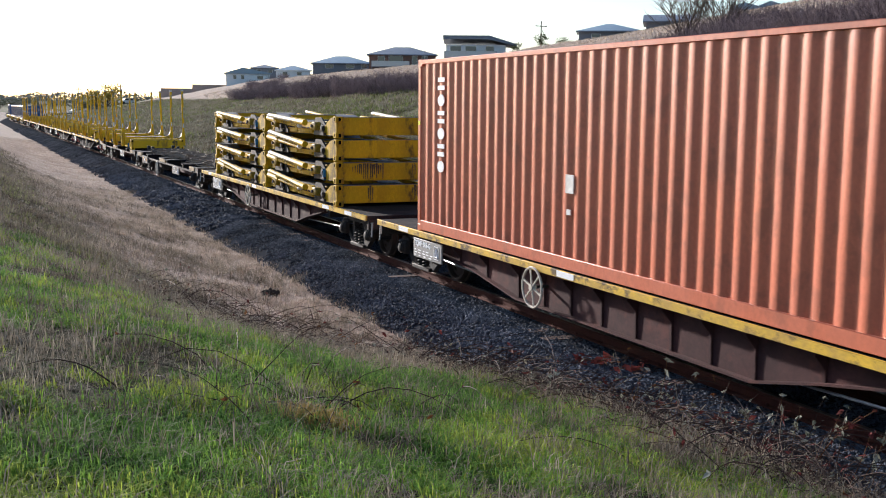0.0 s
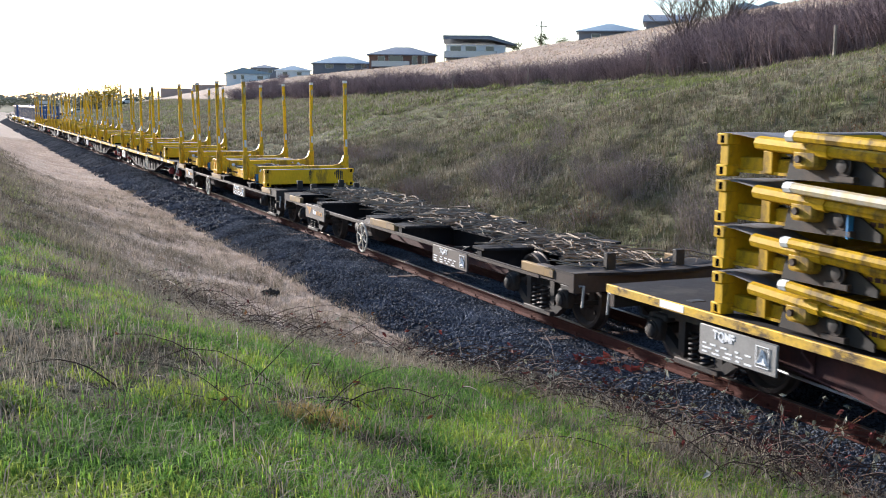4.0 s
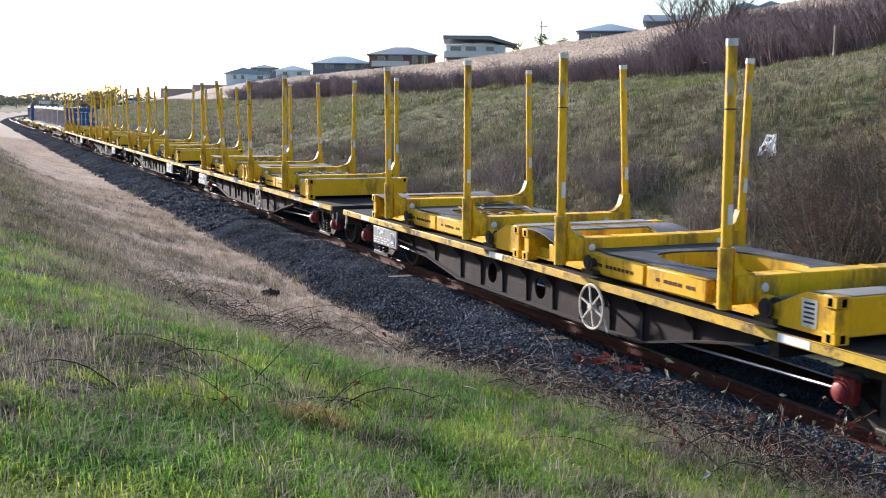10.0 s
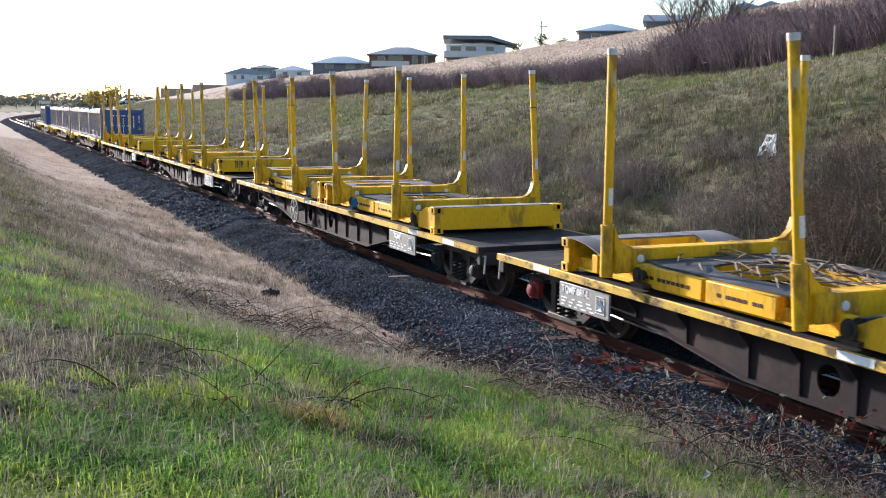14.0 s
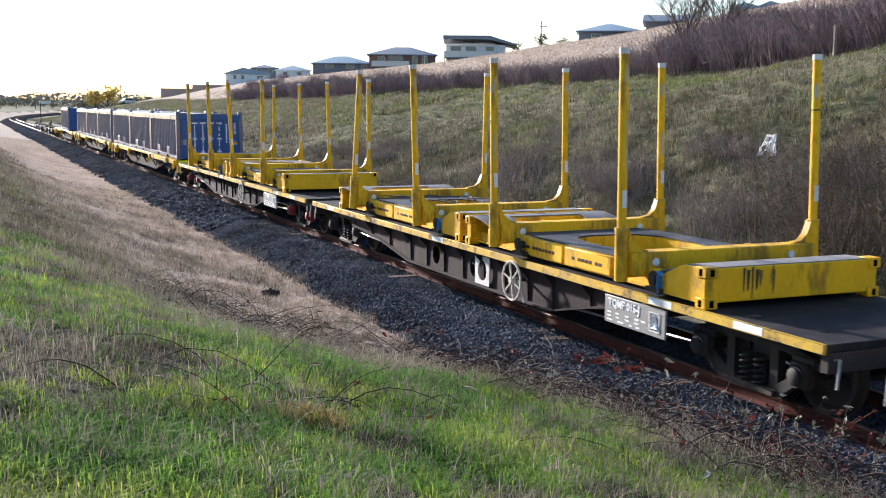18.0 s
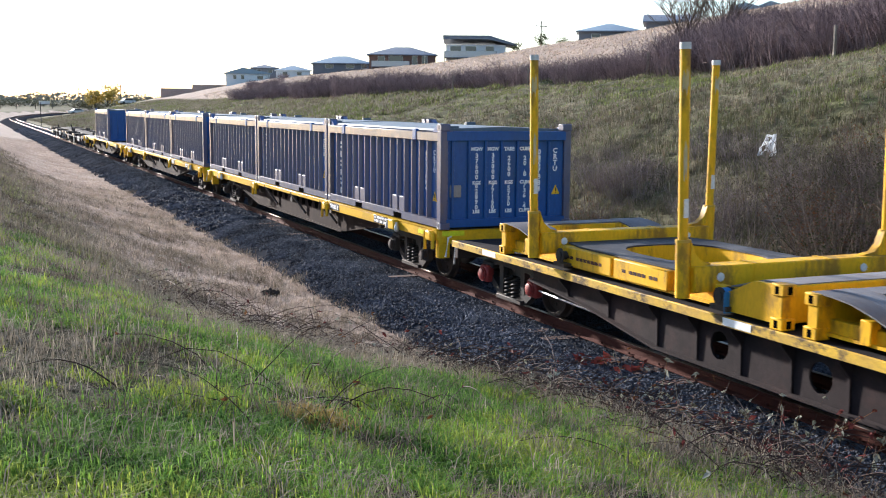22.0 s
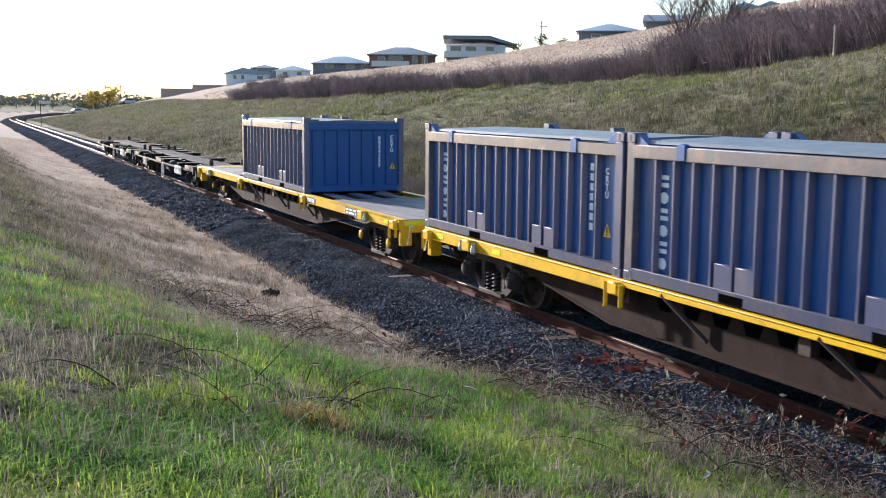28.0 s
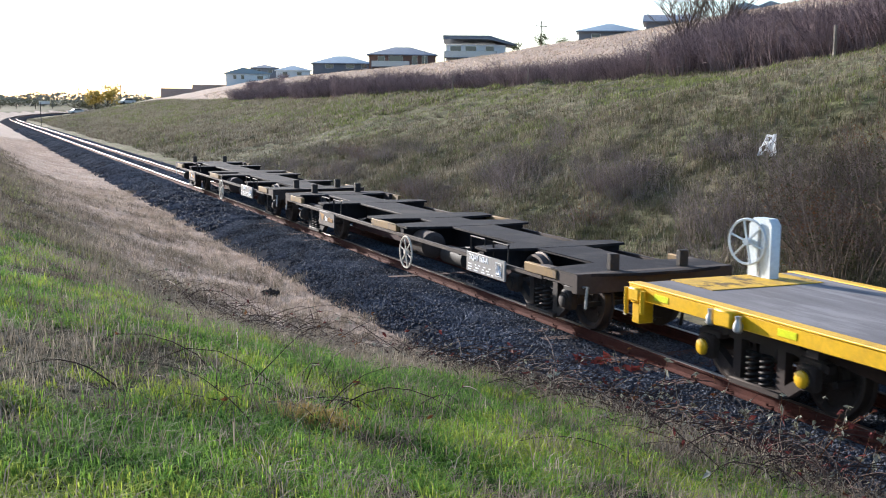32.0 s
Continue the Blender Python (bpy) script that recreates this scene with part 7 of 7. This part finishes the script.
def house(x, y, z, az, wide, deep, eave, ridge, roof, wall, roof_mat, label, windows=(), deck=None):
    """A house seen from the railway: its front looks along -y before it is turned by az degrees."""
    hs = thing("house", label, "house", "houses on the ridge")
    hs.matrix_basis = Matrix.Translation((x, y, z)) @ Matrix.Rotation(radians(-az), 4, "Z")
    w2 = wide / 2
    part("wall_block", Geo().box(-w2, w2, 0, deep, -3.0, eave), wall, hs)
    q, o = Geo(), 0.45
    if roof == "hip":
        k = min(deep, wide) / 2
        vs = [(-w2 - o, -o, eave), (w2 + o, -o, eave), (w2 + o, deep + o, eave), (-w2 - o, deep + o, eave), (-w2 + k, deep / 2, ridge), (w2 - k, deep / 2, ridge)]
        q.add(vs, [(0, 1, 5, 4), (1, 2, 5), (2, 3, 4, 5), (3, 0, 4), (3, 2, 1, 0)])
    elif roof == "gable":
        q.prism([(-w2 - o, eave), (w2 * -0.2, ridge), (w2 + o, eave), (w2 + o, eave - 0.12), (-w2 - o, eave - 0.12)], "y", -o, deep + o)
    elif roof == "long":
        q.prism([(-o, eave), (deep / 2, ridge), (deep + o, eave), (deep + o, eave - 0.12), (-o, eave - 0.12)], "x", -w2 - o, w2 + o)
    else:
        q.add([(-w2 - o, -1.4, ridge), (w2 * 0.45, -1.4, ridge), (w2 + 1.8, -0.4, eave + 0.1), (w2 + 1.8, deep, eave + 0.1), (w2 * 0.45, deep, ridge), (-w2 - o, deep, ridge),
               (-w2 - o, -1.4, ridge - 0.6), (w2 * 0.45, -1.4, ridge - 0.6), (w2 + 1.8, -0.4, eave - 0.2), (w2 + 1.8, deep, eave - 0.2), (w2 * 0.45, deep, ridge - 0.9), (-w2 - o, deep, ridge - 0.9)],
              [(0, 1, 4, 5), (1, 2, 3, 4), (6, 11, 10, 7), (7, 10, 9, 8), (0, 6, 7, 1), (1, 7, 8, 2), (2, 8, 9, 3), (3, 9, 10, 4), (4, 10, 11, 5), (5, 11, 6, 0)])
    part("roof", q, roof_mat, hs)
    part("fascia", Geo().box(-w2 - o, w2 + o, -o - 0.05, -o, eave - 0.16, eave + 0.02), WHITE if wall is WALL_WHITE else ROOF_DARK, hs) if roof in ("hip", "long") else None
    for wx, wz, ww, wh in windows:
        wd = part("window", Geo().box(wx - ww / 2, wx + ww / 2, -0.06, 0.02, wz, wz + wh), WHITE, hs)
        part("pane", Geo().box(wx - ww / 2 + 0.07, wx + ww / 2 - 0.07, -0.08, -0.05, wz + 0.07, wz + wh - 0.07), GLASS, wd)
    if deck:
        d0, d1, dz = deck
        dk = part("balcony", Geo().box(d0, d1, -2.4, 0, dz - 0.15, dz), WALL_GREY, hs)
        part("balustrade", Geo().box(d0, d1, -2.42, -2.36, dz, dz + 0.95), STEEL_PALE, dk)
        for k in range(5):
            px = d0 + (d1 - d0) * k / 4
            part("post", Geo().box(px - 0.06, px + 0.06, -2.4, -2.28, dz - 2.8, dz + 0.95), WALL_GREY, dk)
    return hs


house(66.5, 158.2, 10.3, 25, 9.4, 8, 2.4, 3.75, "slant", WALL_WHITE, ROOF_DARK, "modern white house with a dark slanting roof and balcony", ((-3.2, 0.7, 1.8, 1.5), (-0.8, 0.7, 1.8, 1.5), (2.2, 0.8, 1.4, 1.4)), (-4.9, 3.2, 0.35))
house(65.0, 186.0, 10.0, 21, 12.0, 9, 2.2, 3.75, "hip", WALL_BRICK, ROOF_DARK, "brick house with a dark hipped roof and verandah", ((-3.8, 0.4, 1.3, 1.5), (-1.2, 0.2, 2.6, 1.8), (2.2, 0.4, 1.0, 1.6), (4.0, 0.4, 1.0, 1.6)), (-5.5, 1.2, 0.0))
house(59.6, 204.0, 9.8, 18, 11.4, 9, 1.3, 2.85, "hip", WALL_GREY, ROOF_BLUE, "low grey house with a hipped roof", ((-2.5, 0.3, 1.6, 0.8), (1.5, 0.3, 1.6, 0.8), (4.2, 0.3, 1.2, 0.8)))
house(52.8, 252.7, 8.3, 13, 10.0, 9, 1.9, 3.2, "gable", WALL_WHITE, ROOF_BLUE, "white gabled house with a pale blue roof", ((-3.0, 0.5, 0.8, 1.0), (-1.2, 0.5, 0.8, 1.0), (2.8, 0.5, 1.4, 0.9)))
house(66.5, 290.5, 11.0, 14, 7.0, 8, 1.8, 2.8, "hip", WALL_GREY, ROOF_DARK, "distant house with a dark hipped roof", ((-1.5, 0.4, 1.2, 0.9), (1.5, 0.4, 1.2, 0.9)))
house(67.0, 264.5, 9.8, 16, 8.4, 8, 1.7, 3.0, "hip", WALL_WHITE, ROOF_BLUE, "distant pale house with a blue-grey roof", ((-2.0, 0.4, 1.2, 0.9), (1.5, 0.4, 1.2, 0.9)))
house(79.5, 139.7, 12.6, 32, 9.0, 8, 1.6, 2.9, "hip", WALL_GREY, ROOF_BLUE, "house with a pale hipped roof behind the hill field", ((-2.0, 0.3, 1.4, 0.9), (2.0, 0.3, 1.4, 0.9)))
house(78.2, 122.5, 12.8, 35, 6.6, 8, 1.6, 2.8, "long", WALL_GREY, ROOF_DARK, "house with a plain dark roof behind the bare tree", ((0, 0.3, 1.4, 0.9),))
house(98.4, 132.3, 16.6, 39, 4.4, 7, 1.1, 2.0, "gable", WALL_GREY, ROOF_BLUE, "house roof gable on the ridge", ((0, 0.0, 1.0, 0.7),))
house(102.5, 131.5, 16.9, 40, 4.2, 7, 1.1, 2.0, "gable", WALL_GREY, ROOF_BLUE, "house roof gable on the ridge", ((0, 0.0, 1.0, 0.7),))

# walls, posts and poles
for x0, y0, z0, az, wd in ((44.6, 295.3, 5.6, 10, 9.5), (50.5, 284.0, 6.5, 12, 9.0)):
    bw = tagged(new("boundary_wall", Geo().box(-wd / 2, wd / 2, -0.1, 0.1, -2.5, 1.5, 0.02).mesh("boundary_wall", material("pink_render", (0.50, 0.36, 0.30), 0.9))), "pale pinkish boundary wall below the houses", "wall")
    bw.matrix_basis = Matrix.Translation((x0, y0, z0)) @ Matrix.Rotation(radians(-az), 4, "Z")


def pole(x, y, height, r, label, arms=0):
    p = thing("utility_pole" if arms else "mast", label, "pole")
    p.location = (x, y, land(x, y) - 0.3)
    part("shaft", Geo().tube([(0, 0, 0), (0, 0, height + 0.3)], [r, r * 0.7], 8), BARK_MAT if arms else STEEL_PALE, p)
    for k in range(arms):
        part("cross_arm", Geo().box(-0.9, 0.9, -0.05, 0.05, height - 0.4 - 0.5 * k, height - 0.3 - 0.5 * k), BARK_MAT, p)
        for xx in (-0.75, 0.75):
            part("insulator", Geo().lathe([(height - 0.3 - 0.5 * k, 0.04), (height - 0.15 - 0.5 * k, 0.05)], "z", 8, (xx, 0, 0)), WHITE, p)
    return p


pole(63.6, 131.6, 14.46 - land(63.6, 131.6), 0.10, "wooden utility pole on the hill", 1)
pole(64.9, 175.3, 15.3 - land(64.9, 175.3), 0.05, "thin grey mast between houses")
pole(24.5, 352, 8.0, 0.12, "distant wooden utility pole", 1)
pole(34.0, 330, 6.5, 0.12, "distant wooden utility pole", 1)

post_mesh = Geo().box(-0.06, 0.06, -0.06, 0.06, -0.4, 1.25, 0.012).mesh("fence_post", material("weathered_post", (0.30, 0.26, 0.22), 0.9, 0, (0.20, 0.17, 0.14), 6, 0.7, 30, 0.4, random_value=0.2))
for k, (x0, y0, up) in enumerate(((26.0, 36.7, 0.35), (27.3, 45.6, -0.1), (26.9, 52.0, 0.0), (27.2, 61.5, 0.05), (26.8, 66.0, -0.05), (27.1, 79.0, 0.1), (27.0, 97.0, 0.0))):
    f_ = tagged(new("fence_post", post_mesh), "weathered wooden fence post at the field edge", "fence post", "fence posts")
    f_.location = (x0, y0, land(x0, y0) + up * 0.5)
    f_.rotation_euler = (0.05 * math.sin(k * 1.7), 0.06 * math.sin(k * 2.9), k)

# pale dry seed stalks standing over the stones
for i in range(26):
    bx, by = srnd.uniform(-2.6, -1.7), srnd.uniform(6.2, 10.5)
    st = tagged(new("seed_stalk", Geo().tube(cane_points((0, 0, -0.05), (srnd.uniform(-0.3, 0.5), srnd.uniform(-0.4, 0.4), 1), srnd.uniform(0.3, 0.6), 0.04, 5, 0.06, srnd), [0.0035, 0.003, 0.003, 0.006, 0.003], 4).mesh("seed_stalk", GRASS_DRY, False)),
                "pale dry seed stalk beside the track", "dry stalk", "seed stalks")
    st.location = (bx, by, max(land(bx, by), float(np.interp(-bx, (1.45, 2.3, 2.4), (-0.17, -0.51, -0.6)))))
sg = thing("trackside_sign", "dark post with a white board beside the far track", "sign")
sg.location = (2.9, 182, -0.5)
part("post", Geo().tube([(0, 0, 0), (0, 0, 3.6)], 0.06, 8), FRAME_BLACK, sg)
part("board", Geo().box(-0.2, 1.4, -0.04, 0.04, 3.3, 3.75, 0.01), WHITE, sg)

for x0, y0 in ((21.5, 328), (31.4, 297)):
    v = thing("parked_car", "small white parked car far off beside the line", "car", "distant cars")
    v.location = (x0, y0, land(x0, y0))
    v.rotation_euler = (0, 0, 0.3)
    bd = part("body", Geo().prism([(-2.1, 0.35), (-2.1, 0.85), (-1.3, 0.95), (-0.8, 1.42), (1.1, 1.42), (1.7, 0.98), (2.1, 0.9), (2.1, 0.35)], "y", -0.8, 0.8), WHITE, v)
    part("side_window", Geo().prism([(-1.1, 0.98), (-0.75, 1.34), (1.05, 1.34), (1.5, 0.98)], "y", -0.82, 0.82), GLASS, bd)
    for wx in (-1.3, 1.3):
        for wy in (-0.75, 0.75):
            part("wheel", Geo().lathe([(-0.1, 0.2), (-0.09, 0.32), (0.09, 0.32), (0.1, 0.2)], "y", 12, (wx, wy, 0.32)), MARK_BLACK, v)

# torn white sheet caught in the shrubs
rr = random.Random(8)
q = Geo()
nn = 7
for j in range(nn):
    for i in range(nn):
        u0, v0 = i / (nn - 1) - 0.5, j / (nn - 1)
        ww = 0.44 * (1 - 0.45 * v0) + rr.uniform(-0.05, 0.05)
        q.v.append((u0 * ww + 0.12 * v0, rr.uniform(-0.05, 0.05), v0 * 0.5 + rr.uniform(-0.03, 0.03)))
q.f = [(j * nn + i, j * nn + i + 1, (j + 1) * nn + i + 1, (j + 1) * nn + i) for j in range(nn - 1) for i in range(nn - 1) if rr.random() > 0.26]
rag = tagged(new("torn_sheet", q.mesh("torn_sheet", island_material("torn_white_plastic", (0.80, 0.82, 0.84), (0.92, 0.93, 0.94), 0.5, 0.6))), "torn white plastic sheet caught in the slope shrubs", "plastic sheet")
rag.matrix_basis = Matrix.Translation((9.06, 20.65, 1.92)) @ Matrix.Rotation(radians(-40), 4, "Z")
so = rag.modifiers.new("thickness", "SOLIDIFY")
so.thickness = 0.004
# earth clod on the verge
q = Geo()
for i in range(40):
    a = rr.uniform(0, math.tau)
    r0 = 0.18 * math.sqrt(rr.random())
    c = Vector((r0 * math.cos(a), r0 * math.sin(a), rr.uniform(0, 0.15) * (1 - r0 / 0.24)))
    s = rr.uniform(0.02, 0.05)
    q.add([c + Vector(p) * s * rr.uniform(0.7, 1.2) for p in OCTA], [tuple(int(e) for e in f) for f in OCTA_F])
clod = tagged(new("earth_clod", q.mesh("earth_clod", material("dark_earth", (0.05, 0.038, 0.028), 0.95), False)), "dark clod of dug earth on the straw verge", "earth clod")
clod.location = (-3.46, 18.78, land(-3.46, 18.78) + 0.005)


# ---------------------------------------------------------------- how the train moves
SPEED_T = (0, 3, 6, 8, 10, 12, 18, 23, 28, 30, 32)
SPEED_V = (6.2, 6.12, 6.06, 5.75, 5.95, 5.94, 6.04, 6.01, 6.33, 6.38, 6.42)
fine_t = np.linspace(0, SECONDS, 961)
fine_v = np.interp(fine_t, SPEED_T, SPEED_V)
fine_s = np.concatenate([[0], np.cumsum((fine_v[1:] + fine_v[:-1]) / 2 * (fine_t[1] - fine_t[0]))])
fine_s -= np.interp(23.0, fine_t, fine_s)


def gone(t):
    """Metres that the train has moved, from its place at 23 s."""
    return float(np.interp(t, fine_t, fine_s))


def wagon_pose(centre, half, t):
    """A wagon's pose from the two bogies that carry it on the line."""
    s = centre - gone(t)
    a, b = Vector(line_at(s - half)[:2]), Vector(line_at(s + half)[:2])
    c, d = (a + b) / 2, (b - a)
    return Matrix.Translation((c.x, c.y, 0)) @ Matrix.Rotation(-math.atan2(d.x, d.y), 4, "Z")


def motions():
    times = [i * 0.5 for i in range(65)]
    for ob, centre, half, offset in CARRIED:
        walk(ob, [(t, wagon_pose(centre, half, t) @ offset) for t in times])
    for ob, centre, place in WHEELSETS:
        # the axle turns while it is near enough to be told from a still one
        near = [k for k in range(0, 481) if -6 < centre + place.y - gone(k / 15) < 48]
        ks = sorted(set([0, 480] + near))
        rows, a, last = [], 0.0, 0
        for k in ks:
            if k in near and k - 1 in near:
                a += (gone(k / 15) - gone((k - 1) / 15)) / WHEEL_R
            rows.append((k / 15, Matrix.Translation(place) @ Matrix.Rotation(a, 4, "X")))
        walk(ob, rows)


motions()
